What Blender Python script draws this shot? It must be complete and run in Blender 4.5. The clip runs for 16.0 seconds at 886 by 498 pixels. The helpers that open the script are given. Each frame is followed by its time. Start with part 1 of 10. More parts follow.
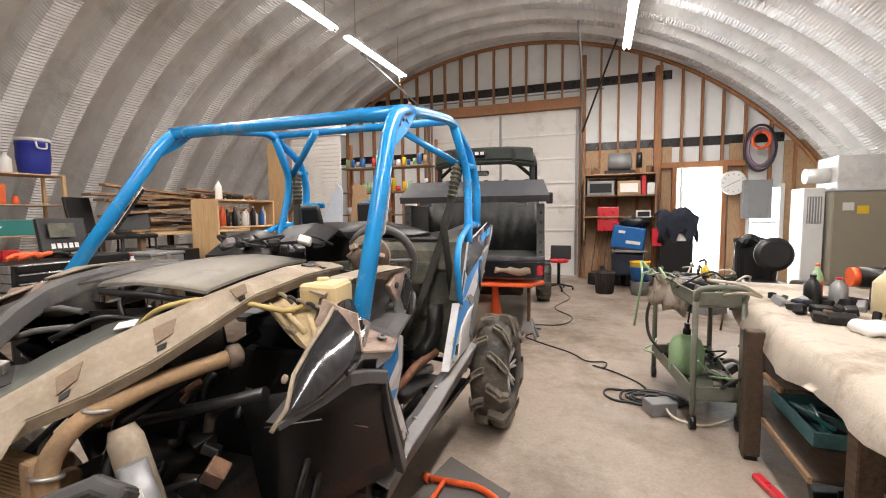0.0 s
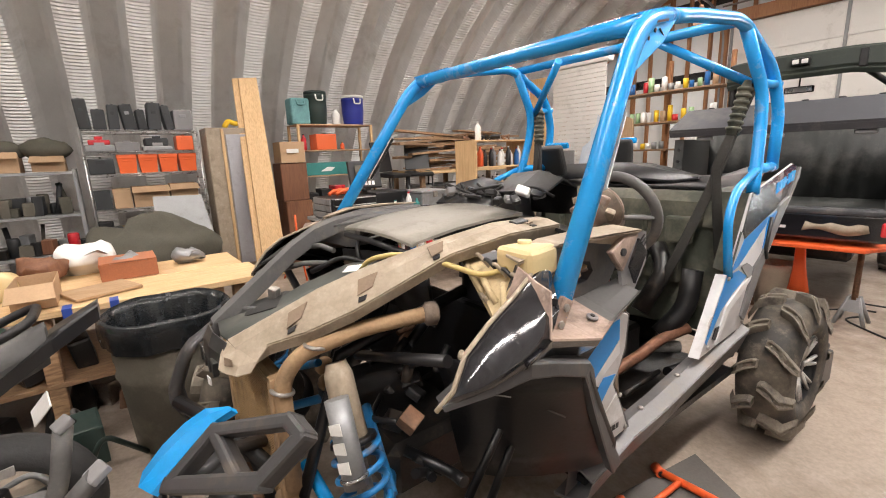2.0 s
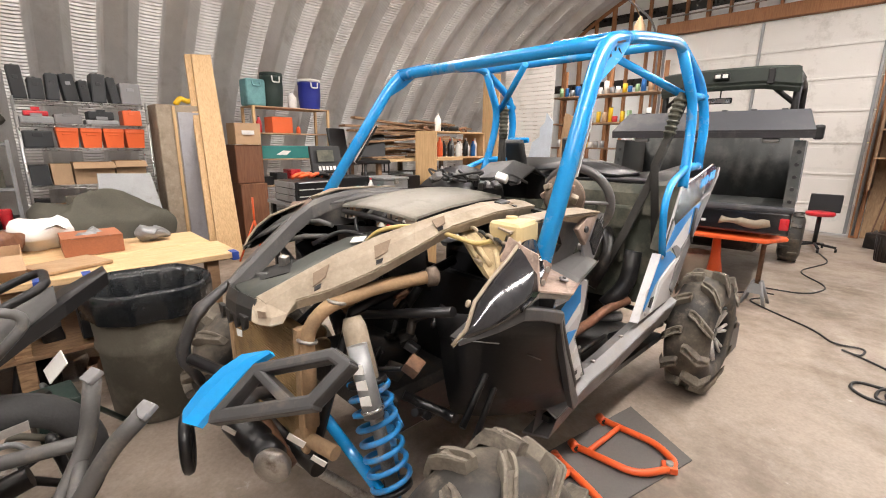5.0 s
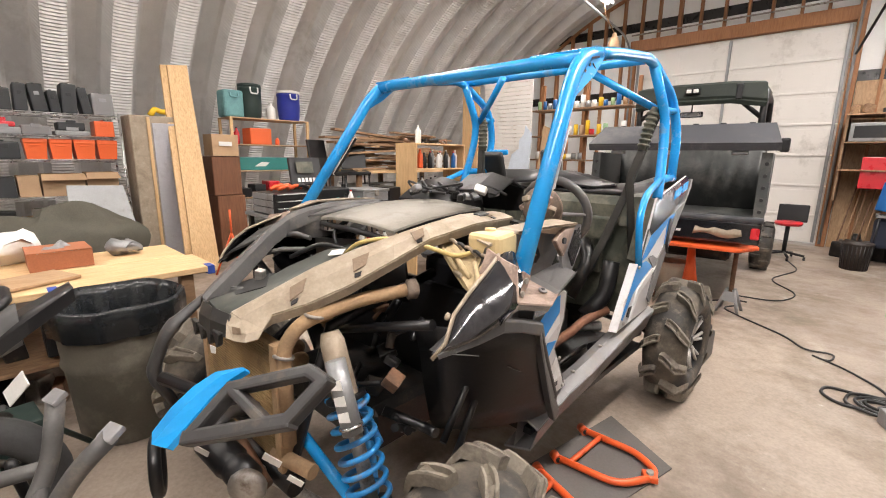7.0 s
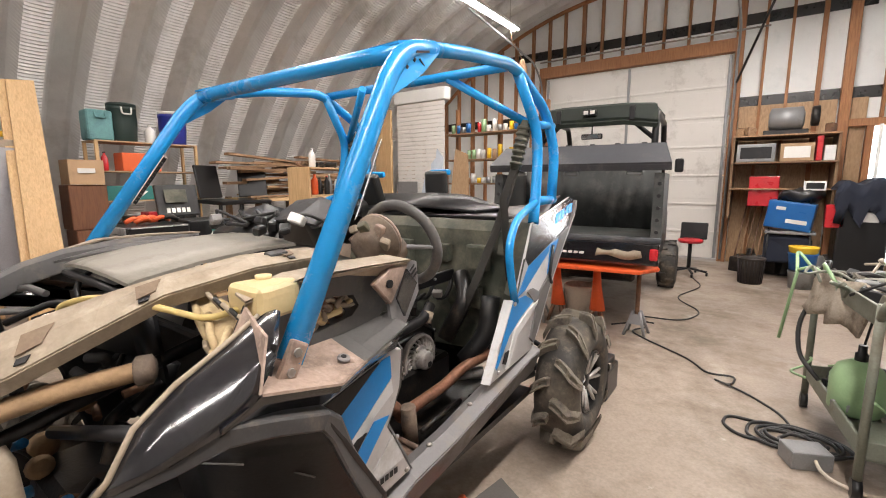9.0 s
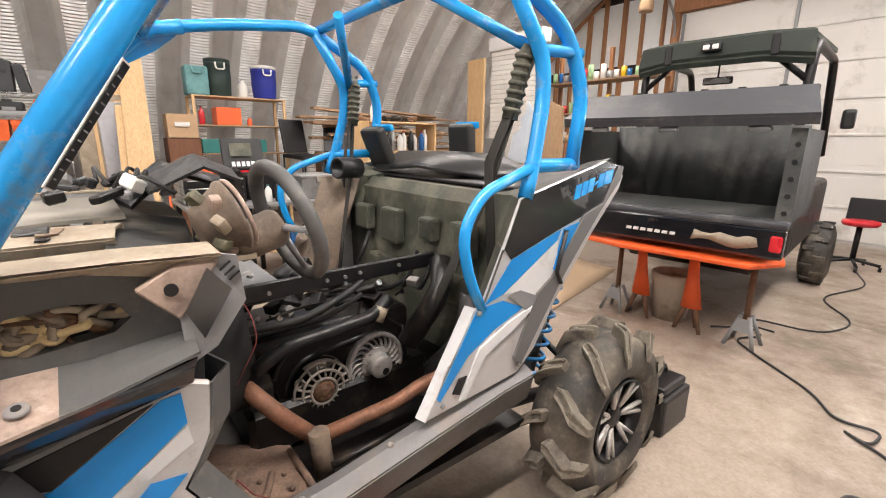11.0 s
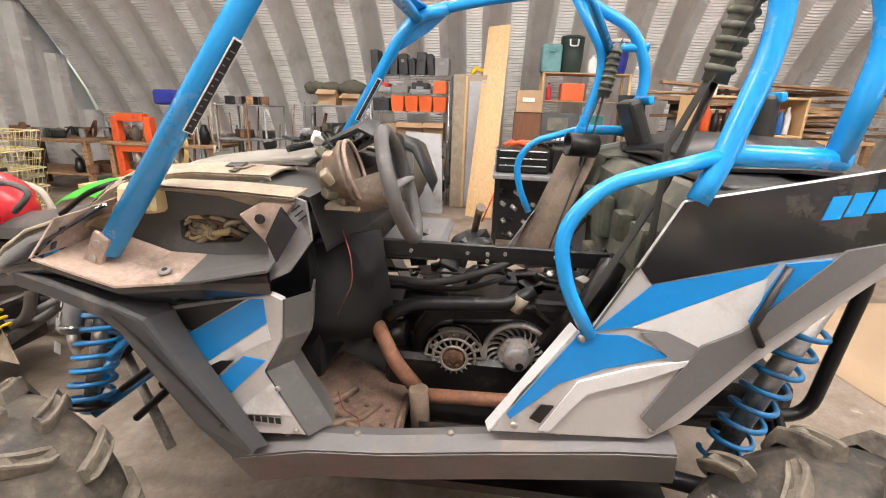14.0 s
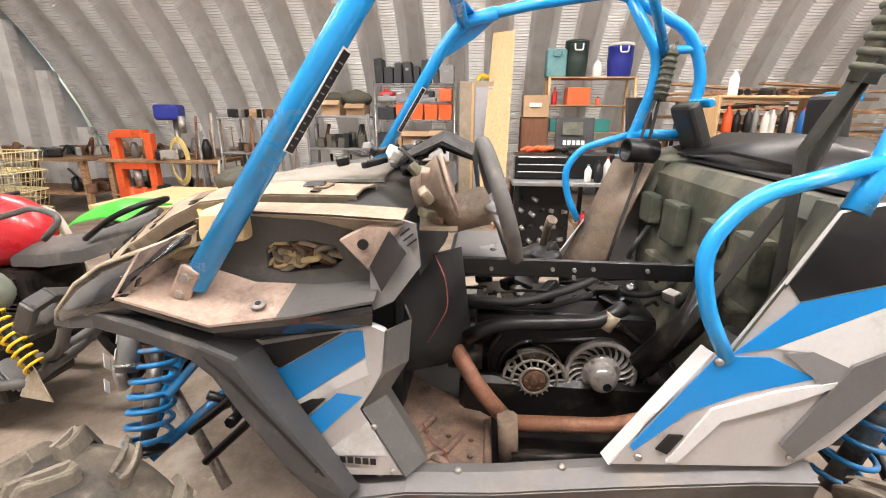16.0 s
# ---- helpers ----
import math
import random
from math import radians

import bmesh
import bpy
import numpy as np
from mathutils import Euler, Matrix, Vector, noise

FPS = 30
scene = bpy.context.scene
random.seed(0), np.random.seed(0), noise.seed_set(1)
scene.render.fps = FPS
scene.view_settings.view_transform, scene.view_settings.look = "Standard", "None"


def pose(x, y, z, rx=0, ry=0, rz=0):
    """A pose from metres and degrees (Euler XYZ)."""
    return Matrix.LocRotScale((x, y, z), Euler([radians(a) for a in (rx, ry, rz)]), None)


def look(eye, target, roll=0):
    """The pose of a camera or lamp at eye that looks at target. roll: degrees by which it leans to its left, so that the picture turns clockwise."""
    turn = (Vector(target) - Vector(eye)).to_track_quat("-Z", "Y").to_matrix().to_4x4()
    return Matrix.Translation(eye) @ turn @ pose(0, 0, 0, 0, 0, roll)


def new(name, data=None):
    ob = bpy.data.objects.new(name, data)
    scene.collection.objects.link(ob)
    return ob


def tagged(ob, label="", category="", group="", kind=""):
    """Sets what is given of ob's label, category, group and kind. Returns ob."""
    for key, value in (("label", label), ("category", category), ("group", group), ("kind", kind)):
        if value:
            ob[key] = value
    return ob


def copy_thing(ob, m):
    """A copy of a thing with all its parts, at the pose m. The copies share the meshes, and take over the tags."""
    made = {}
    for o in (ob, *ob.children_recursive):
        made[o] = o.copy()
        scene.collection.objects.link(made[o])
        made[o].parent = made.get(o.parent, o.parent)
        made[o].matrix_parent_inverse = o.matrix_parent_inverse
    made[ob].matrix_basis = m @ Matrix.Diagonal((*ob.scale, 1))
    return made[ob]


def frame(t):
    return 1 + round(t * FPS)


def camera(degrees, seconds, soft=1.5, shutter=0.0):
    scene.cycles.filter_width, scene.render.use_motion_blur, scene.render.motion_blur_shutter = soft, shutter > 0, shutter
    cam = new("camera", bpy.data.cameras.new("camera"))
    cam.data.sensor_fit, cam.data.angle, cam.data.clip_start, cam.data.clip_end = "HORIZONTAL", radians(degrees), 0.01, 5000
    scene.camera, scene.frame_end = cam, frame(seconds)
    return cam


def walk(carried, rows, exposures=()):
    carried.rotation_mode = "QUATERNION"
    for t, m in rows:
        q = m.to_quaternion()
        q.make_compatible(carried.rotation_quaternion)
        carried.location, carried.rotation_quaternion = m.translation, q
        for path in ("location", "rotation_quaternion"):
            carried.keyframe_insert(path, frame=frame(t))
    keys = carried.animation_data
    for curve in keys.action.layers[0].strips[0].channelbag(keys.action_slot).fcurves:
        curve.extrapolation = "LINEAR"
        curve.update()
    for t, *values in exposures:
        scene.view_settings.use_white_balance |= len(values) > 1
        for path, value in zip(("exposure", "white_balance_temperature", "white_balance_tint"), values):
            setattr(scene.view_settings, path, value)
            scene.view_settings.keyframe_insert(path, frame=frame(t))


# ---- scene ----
cam = camera(90.2, 16.0, soft=1.05)
METRES, EYE, TILT, LEAN, TURN = 3.9, 1.57, -6.0, 0.0, 15.5
PATH = [
    (0, (0.355, 0.217, 1.52), (-0.314, 2.094, 1.36), -0.64),
    (0.5, (0.221, 0.533, 1.518), (-0.454, 2.407, 1.341), -0.16),
    (1, (0.136, 0.656, 1.543), (-1.027, 2.26, 1.268), -1.14),
    (1.5, (0.257, 0.653, 1.576), (-1.261, 1.909, 1.231), -2.07),
    (2, (0.349, 0.52, 1.561), (-1.221, 1.686, 1.142), -2.06),
    (2.5, (0.378, 0.276, 1.539), (-1.174, 1.455, 1.089), -1.2),
    (3, (0.412, 0.204, 1.54), (-1.106, 1.415, 1.058), -0.5),
    (3.5, (0.428, 0.194, 1.548), (-1.054, 1.443, 1.054), 0.0),
    (4, (0.434, 0.205, 1.552), (-1.016, 1.491, 1.059), 0.3),
    (6.5, (0.408, 0.218, 1.557), (-0.95, 1.624, 1.134), 0.6),
    (7, (0.427, 0.225, 1.559), (-0.921, 1.643, 1.146), 0.7),
    (7.5, (0.482, 0.291, 1.58), (-0.678, 1.885, 1.249), 0.8),
    (8, (0.497, 0.41, 1.579), (-0.579, 2.064, 1.253), -0.21),
    (8.5, (0.489, 0.642, 1.575), (-0.589, 2.298, 1.266), -0.13),
    (9, (0.48, 0.831, 1.54), (-0.67, 2.439, 1.24), -0.14),
    (9.2, (0.467, 0.908, 1.53), (-0.759, 2.458, 1.226), -0.61),
    (11.3, (0.577, 1.802, 1.531), (-0.946, 2.995, 1.021), 0.6),
    (11.5, (0.567, 1.875, 1.529), (-0.955, 3.059, 0.999), 0.4),
    (11.8, (0.525, 2.015, 1.535), (-1.034, 3.143, 0.989), 0.1),
    (12, (0.494, 2.067, 1.547), (-1.155, 3.048, 0.984), 0.3),
    (12.5, (0.472, 2.167, 1.542), (-1.343, 2.783, 0.97), 0.0),
    (13, (0.529, 2.311, 1.549), (-1.351, 2.646, 0.955), 0.3),
    (13.5, (0.6, 2.42, 1.552), (-1.304, 2.52, 0.948), 0.5),
    (14, (0.628, 2.378, 1.521), (-1.266, 2.165, 0.916), 2.0),
    (14.5, (0.613, 2.222, 1.519), (-1.274, 1.925, 0.926), 4.1),
    (15, (0.566, 2.076, 1.517), (-1.324, 1.778, 0.936), 2.1),
    (15.5, (0.561, 2.038, 1.518), (-1.338, 1.772, 0.949), 1.0),
    (16, (0.561, 2.065, 1.525), (-1.346, 1.891, 0.948), 0.4),
]
EXPOSURE = [(0, -0.40), (2, -0.22), (4, -0.08), (7, -0.07), (8, -0.30), (8.5, -0.30), (9, -0.29), (11.5, 0.02), (12.5, 0.02), (14, 0.12), (16, 0.30)]
walk(cam, [(t, look(eye, target, roll)) for t, eye, target, roll in PATH], EXPOSURE)

# ==== place ====
# ---- light ----
world = bpy.data.worlds.new("sky")
world.use_nodes = True
scene.world = world
_nt = world.node_tree
_sky = _nt.nodes.new("ShaderNodeTexSky")
_sky.sky_type = "NISHITA"
_sky.sun_disc = False
_sky.sun_elevation, _sky.sun_rotation = radians(38), radians(20)
_nt.links.new(_sky.outputs["Color"], _nt.nodes["Background"].inputs["Color"])
_nt.nodes["Background"].inputs["Strength"].default_value = 0.12


def area_lamp(name, eye, target, sx, sy, watts, colour):
    lamp = bpy.data.lights.new(name, "AREA")
    lamp.shape, lamp.size, lamp.size_y, lamp.energy, lamp.color = "RECTANGLE", sx, sy, watts, colour
    ob = new(name, lamp)
    ob.matrix_world = look(eye, target)
    return ob


# the tubes of the two lamp rows, and the daylight in the open door
TUBE_W = 78.0
LAMPS = [(-3.65, y) for y in (-3.6, -1.0, 1.6, 4.2, 6.8)] + [(0.75, y) for y in (-3.6, -1.0, 1.6, 4.2, 6.8)]
for lx, y in LAMPS:
    area_lamp("tube_light", (lx, y + 1.15, 4.40), (lx, y + 1.1501, 0), 0.16, 2.25, TUBE_W * (0.80 if lx < -1 else 1.18), (1.0, 0.905, 0.85))
area_lamp("door_daylight", (2.45, 11.25, 1.25), (2.3, 0, 1.0), 0.95, 2.0, 190, (0.93, 0.97, 1.0))
area_lamp("window_daylight", (3.55, 11.2, 1.35), (3.2, 0, 1.0), 0.7, 1.4, 70, (0.93, 0.97, 1.0))


# ---- materials ----
def mat(name, base, rough=0.6, metal=0.0, var=0.18, scale=9.0, bump=0.15, dirt=None, dirt_amt=0.0, dirt_scale=2.5, coat=0.0, each=0.0, fine=90.0):
    """A surface of one colour with grain, blotches, a second tone of dirt or wear, and fine relief."""
    m = bpy.data.materials.new(name)
    m.use_nodes = True
    nt = m.node_tree
    N, L = nt.nodes, nt.links
    b = N["Principled BSDF"]
    b.inputs["Metallic"].default_value = metal
    b.inputs["Coat Weight"].default_value = coat
    b.inputs["Coat Roughness"].default_value = 0.12
    co = N.new("ShaderNodeTexCoord")
    big = N.new("ShaderNodeTexNoise")
    big.inputs["Scale"].default_value, big.inputs["Detail"].default_value, big.inputs["Roughness"].default_value = scale, 5, 0.62
    sm = N.new("ShaderNodeTexNoise")
    sm.inputs["Scale"].default_value, sm.inputs["Detail"].default_value = fine, 3
    L.new(co.outputs["Object"], big.inputs["Vector"])
    L.new(co.outputs["Object"], sm.inputs["Vector"])
    addn = N.new("ShaderNodeMath")
    addn.operation = "ADD"
    L.new(big.outputs["Fac"], addn.inputs[0])
    L.new(sm.outputs["Fac"], addn.inputs[1])
    rng = N.new("ShaderNodeMapRange")
    rng.inputs["From Min"].default_value, rng.inputs["From Max"].default_value = 0.6, 1.4
    rng.inputs["To Min"].default_value, rng.inputs["To Max"].default_value = 1 - var, 1 + var
    L.new(addn.outputs[0], rng.inputs["Value"])
    tone = N.new("ShaderNodeVectorMath")
    tone.operation = "SCALE"
    tone.inputs[0].default_value = base
    fac = rng.outputs["Result"]
    if each:
        info = N.new("ShaderNodeObjectInfo")
        r2 = N.new("ShaderNodeMapRange")
        r2.inputs["To Min"].default_value, r2.inputs["To Max"].default_value = 1 - each, 1 + each
        L.new(info.outputs["Random"], r2.inputs["Value"])
        mu = N.new("ShaderNodeMath")
        mu.operation = "MULTIPLY"
        L.new(fac, mu.inputs[0])
        L.new(r2.outputs["Result"], mu.inputs[1])
        fac = mu.outputs[0]
    L.new(fac, tone.inputs["Scale"])
    col = tone.outputs["Vector"]
    if dirt:
        dn = N.new("ShaderNodeTexNoise")
        dn.inputs["Scale"].default_value, dn.inputs["Detail"].default_value, dn.inputs["Roughness"].default_value = dirt_scale, 8, 0.7
        L.new(co.outputs["Object"], dn.inputs["Vector"])
        ramp = N.new("ShaderNodeMapRange")
        ramp.inputs["From Min"].default_value, ramp.inputs["From Max"].default_value = 0.62 - 0.4 * dirt_amt, 0.78 - 0.3 * dirt_amt
        ramp.inputs["To Max"].default_value = 0.92
        L.new(dn.outputs["Fac"], ramp.inputs["Value"])
        mix = N.new("ShaderNodeMix")
        mix.data_type = "RGBA"
        L.new(ramp.outputs["Result"], mix.inputs["Factor"])
        L.new(col, mix.inputs[6])
        mix.inputs[7].default_value = (*dirt, 1)
        col = mix.outputs[2]
        rr = N.new("ShaderNodeMapRange")
        rr.inputs["To Min"].default_value, rr.inputs["To Max"].default_value = rough, max(rough, 0.85)
        L.new(ramp.outputs["Result"], rr.inputs["Value"])
        L.new(rr.outputs["Result"], b.inputs["Roughness"])
    else:
        rr = N.new("ShaderNodeMapRange")
        rr.inputs["From Min"].default_value, rr.inputs["From Max"].default_value = 0.3, 0.7
        rr.inputs["To Min"].default_value, rr.inputs["To Max"].default_value = max(0.02, rough - 0.08), min(1, rough + 0.1)
        L.new(big.outputs["Fac"], rr.inputs["Value"])
        L.new(rr.outputs["Result"], b.inputs["Roughness"])
    L.new(col, b.inputs["Base Color"])
    if bump:
        bp = N.new("ShaderNodeBump")
        bp.inputs["Strength"].default_value, bp.inputs["Distance"].default_value = bump, 0.004
        L.new(addn.outputs[0], bp.inputs["Height"])
        L.new(bp.outputs["Normal"], b.inputs["Normal"])
    return m


def stain(m, colour, scale, lo, hi, amount=0.8, detail=6.0):
    """Lay patches of a second colour over a surface, as spilt paint, oil or scuffs."""
    N, L = m.node_tree.nodes, m.node_tree.links
    b = N["Principled BSDF"]
    old = b.inputs["Base Color"].links[0].from_socket
    co = N.new("ShaderNodeTexCoord")
    n = N.new("ShaderNodeTexNoise")
    n.inputs["Scale"].default_value, n.inputs["Detail"].default_value, n.inputs["Roughness"].default_value = scale, detail, 0.66
    L.new(co.outputs["Object"], n.inputs["Vector"])
    r = N.new("ShaderNodeMapRange")
    r.inputs["From Min"].default_value, r.inputs["From Max"].default_value, r.inputs["To Max"].default_value = lo, hi, amount
    L.new(n.outputs["Fac"], r.inputs["Value"])
    mix = N.new("ShaderNodeMix")
    mix.data_type = "RGBA"
    L.new(r.outputs["Result"], mix.inputs["Factor"])
    L.new(old, mix.inputs[6])
    mix.inputs[7].default_value = (*colour, 1)
    L.new(mix.outputs[2], b.inputs["Base Color"])
    return m


def wood(name, base, dark, rough=0.6, ring=14.0, axis=(1, 12, 12), each=0.15):
    """Sawn timber with grain along one axis."""
    m = mat(name, base, rough, var=0.12, each=each, bump=0.1)
    nt = m.node_tree
    N, L = nt.nodes, nt.links
    b = N["Principled BSDF"]
    old = b.inputs["Base Color"].links[0].from_socket
    co = N.new("ShaderNodeTexCoord")
    mp = N.new("ShaderNodeMapping")
    mp.inputs["Scale"].default_value = axis
    g = N.new("ShaderNodeTexNoise")
    g.inputs["Scale"].default_value, g.inputs["Detail"].default_value, g.inputs["Distortion"].default_value = ring * 0.35, 6, 0.6
    L.new(co.outputs["Object"], mp.inputs["Vector"])
    L.new(mp.outputs["Vector"], g.inputs["Vector"])
    r = N.new("ShaderNodeMapRange")
    r.inputs["From Min"].default_value, r.inputs["From Max"].default_value = 0.4, 0.72
    L.new(g.outputs["Fac"], r.inputs["Value"])
    mix = N.new("ShaderNodeMix")
    mix.data_type = "RGBA"
    L.new(r.outputs["Result"], mix.inputs["Factor"])
    L.new(old, mix.inputs[6])
    mix.inputs[7].default_value = (*dark, 1)
    L.new(mix.outputs[2], b.inputs["Base Color"])
    return m


def glow(name, colour, strength):
    m = bpy.data.materials.new(name)
    m.use_nodes = True
    b = m.node_tree.nodes["Principled BSDF"]
    b.inputs["Base Color"].default_value = (*colour, 1)
    b.inputs["Emission Color"].default_value = (*colour, 1)
    b.inputs["Emission Strength"].default_value = strength
    return m


BLUE = mat("blue_powder_coat", (0.010, 0.300, 0.72), 0.26, var=0.06, bump=0.03, coat=0.35, scale=4, dirt=(0.16, 0.20, 0.22), dirt_amt=0.06, dirt_scale=7)
BLUE_G = mat("blue_graphic", (0.010, 0.225, 0.60), 0.3, var=0.05, bump=0.02, scale=5, dirt=(0.15, 0.15, 0.14), dirt_amt=0.08)
BLUE_SP = mat("blue_spring_paint", (0.02, 0.20, 0.48), 0.35, var=0.12, bump=0.05, dirt=(0.16, 0.13, 0.1), dirt_amt=0.25, dirt_scale=14)
SILVER = mat("silver_plastic", (0.50, 0.485, 0.48), 0.33, metal=0.25, var=0.05, bump=0.03, dirt=(0.28, 0.25, 0.22), dirt_amt=0.12, dirt_scale=6)
WHITE_PL = mat("white_plastic", (0.62, 0.62, 0.62), 0.4, var=0.06, bump=0.03, dirt=(0.32, 0.29, 0.25), dirt_amt=0.18)
GREY_PL = mat("grey_plastic", (0.20, 0.195, 0.20), 0.5, var=0.08, dirt=(0.24, 0.2, 0.16), dirt_amt=0.18, bump=0.08)
FLARE_PL = mat("dark_grey_plastic", (0.048, 0.047, 0.048), 0.40, var=0.1, dirt=(0.15, 0.125, 0.10), dirt_amt=0.14, bump=0.08, dirt_scale=6)
BLACK_PL = mat("black_plastic", (0.011, 0.011, 0.012), 0.36, var=0.2, dirt=(0.035, 0.03, 0.024), dirt_amt=0.12, bump=0.1, dirt_scale=4)
GLOSS_BLK = mat("gloss_dark_grey", (0.012, 0.012, 0.015), 0.16, var=0.1, bump=0.0, coat=0.9, dirt=(0.10, 0.085, 0.07), dirt_amt=0.05)
DUST_PL = mat("dusty_plastic", (0.19, 0.14, 0.10), 0.6, var=0.2, dirt=(0.065, 0.055, 0.05), dirt_amt=0.35, dirt_scale=5, bump=0.15)
HOODTOP = mat("dust_grey_panel", (0.26, 0.24, 0.205), 0.5, var=0.1, dirt=(0.10, 0.095, 0.08), dirt_amt=0.25, dirt_scale=3, bump=0.05)
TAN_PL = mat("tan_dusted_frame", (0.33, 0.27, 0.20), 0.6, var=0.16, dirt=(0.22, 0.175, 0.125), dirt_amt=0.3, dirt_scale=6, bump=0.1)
DK_PL = mat("dark_frame_plastic", (0.022, 0.022, 0.021), 0.45, var=0.2, dirt=(0.14, 0.115, 0.085), dirt_amt=0.2, bump=0.08)
HOOD = mat("grey_green_panel", (0.065, 0.072, 0.062), 0.55, var=0.12, dirt=(0.2, 0.19, 0.16), dirt_amt=0.25, dirt_scale=3, bump=0.05)
OLIVE = mat("dusty_olive_plastic", (0.055, 0.06, 0.044), 0.6, var=0.16, dirt=(0.19, 0.175, 0.13), dirt_amt=0.38, dirt_scale=4, bump=0.12)
RUBBER = mat("muddy_rubber", (0.030, 0.027, 0.024), 0.6, var=0.22, dirt=(0.15, 0.125, 0.095), dirt_amt=0.42, dirt_scale=4, bump=0.3)
LUG = mat("worn_lug_edge", (0.19, 0.165, 0.13), 0.8, var=0.25, dirt=(0.06, 0.05, 0.045), dirt_amt=0.3, dirt_scale=9, bump=0.3)
STEEL = mat("bare_steel", (0.42, 0.40, 0.37), 0.42, metal=0.8, var=0.2, dirt=(0.14, 0.09, 0.06), dirt_amt=0.3, dirt_scale=9)
ALU = mat("cast_aluminium", (0.50, 0.48, 0.46), 0.45, metal=0.6, var=0.16, dirt=(0.16, 0.13, 0.1), dirt_amt=0.25, dirt_scale=10)
RUST = mat("rusty_steel", (0.20, 0.105, 0.06), 0.7, metal=0.25, var=0.3, dirt=(0.09, 0.06, 0.045), dirt_amt=0.4, dirt_scale=6, bump=0.3)
COPPER = mat("rusty_red_tube", (0.30, 0.14, 0.085), 0.55, metal=0.3, var=0.25, dirt=(0.1, 0.07, 0.05), dirt_amt=0.3, dirt_scale=5)
TAN_MUD = mat("mud_coated", (0.36, 0.235, 0.13), 0.85, var=0.18, dirt=(0.22, 0.15, 0.09), dirt_amt=0.35, dirt_scale=7, bump=0.35)
RADI = mat("radiator_core_mud", (0.33, 0.21, 0.095), 0.85, var=0.15, dirt=(0.2, 0.13, 0.07), dirt_amt=0.3, dirt_scale=8, bump=0.4)
CREAM = mat("cream_tank", (0.62, 0.48, 0.25), 0.45, var=0.06, bump=0.05, dirt=(0.4, 0.31, 0.2), dirt_amt=0.15)
YELLOW = mat("yellow_hose", (0.55, 0.42, 0.16), 0.5, var=0.1, dirt=(0.3, 0.24, 0.14), dirt_amt=0.2)
MACHINE = mat("oily_machine", (0.010, 0.009, 0.0085), 0.34, metal=0.2, var=0.3, dirt=(0.085, 0.06, 0.042), dirt_amt=0.2, dirt_scale=9, bump=0.2)
BLACK = mat("black_paint", (0.007, 0.007, 0.008), 0.38, var=0.15, dirt=(0.035, 0.03, 0.026), dirt_amt=0.12)
WIRE = mat("black_cable", (0.02, 0.02, 0.02), 0.5, var=0.1, bump=0.05)
CHROME = mat("wire_chrome", (0.55, 0.55, 0.55), 0.3, metal=0.9, var=0.08, bump=0.0)
ORANGE = mat("orange_paint", (0.74, 0.11, 0.025), 0.4, var=0.1, bump=0.06, dirt=(0.3, 0.07, 0.03), dirt_amt=0.18, dirt_scale=7)
ORANGE_BIN = mat("orange_bin_plastic", (0.72, 0.125, 0.03), 0.42, var=0.06, bump=0.04, each=0.06)
RED = mat("red_paint", (0.55, 0.02, 0.03), 0.3, var=0.1, bump=0.03, coat=0.4)
GREEN = mat("lime_plastic", (0.07, 0.62, 0.05), 0.35, var=0.06, bump=0.02)
CARD = mat("cardboard", (0.42, 0.28, 0.165), 0.85, var=0.1, each=0.14, dirt=(0.3, 0.19, 0.11), dirt_amt=0.15)
CASE = mat("black_tool_case", (0.018, 0.02, 0.022), 0.5, var=0.15, each=0.4, bump=0.1)
GALV = mat("galvanised_sheet", (0.79, 0.785, 0.775), 0.42, metal=0.55, var=0.12, scale=3.0, dirt=(0.58, 0.56, 0.53), dirt_amt=0.25, dirt_scale=1.2, bump=0.05)
STUD = wood("framing_timber", (0.36, 0.165, 0.07), (0.24, 0.10, 0.04), axis=(14, 14, 1))
PINE = wood("pale_pine", (0.66, 0.45, 0.235), (0.52, 0.32, 0.15), axis=(14, 14, 1), each=0.05)
PINE_Y = wood("pale_pine_board", (0.66, 0.46, 0.25), (0.54, 0.35, 0.17), axis=(14, 1, 14), each=0.06)
PLY = wood("plywood", (0.46, 0.31, 0.18), (0.34, 0.21, 0.11), axis=(8, 2, 2))
OLDWOOD = wood("rough_scrap_timber", (0.34, 0.21, 0.115), (0.17, 0.095, 0.05), axis=(10, 2, 10), each=0.4)
BROWNWD = wood("brown_board", (0.20, 0.085, 0.04), (0.13, 0.05, 0.025), axis=(10, 10, 1))
# the faint blue of daylight is put into the white base colour
INSUL = mat("white_insulation_sheet", (0.86, 0.89, 0.89), 0.5, var=0.05, scale=3, bump=0.25, dirt=(0.74, 0.78, 0.78), dirt_amt=0.2)
DOORWHITE = mat("white_door_panel", (0.74, 0.715, 0.68), 0.5, var=0.05, scale=2, bump=0.03, dirt=(0.42, 0.39, 0.35), dirt_amt=0.2, dirt_scale=1.5)
WHITE = mat("white_paint", (0.72, 0.72, 0.70), 0.45, var=0.05, bump=0.03)
CLOTH = mat("dirty_white_sheet", (0.49, 0.435, 0.36), 0.75, var=0.12, bump=0.25, dirt=(0.22, 0.16, 0.11), dirt_amt=0.34, dirt_scale=3)
GREYMET = mat("grey_metal", (0.27, 0.275, 0.28), 0.42, metal=0.35, var=0.12, dirt=(0.17, 0.15, 0.13), dirt_amt=0.2)
TANMET = mat("tan_metal", (0.27, 0.235, 0.175), 0.5, var=0.08, bump=0.04)
BAG = mat("black_bin_liner", (0.010, 0.012, 0.014), 0.22, var=0.2, bump=0.3, scale=16)
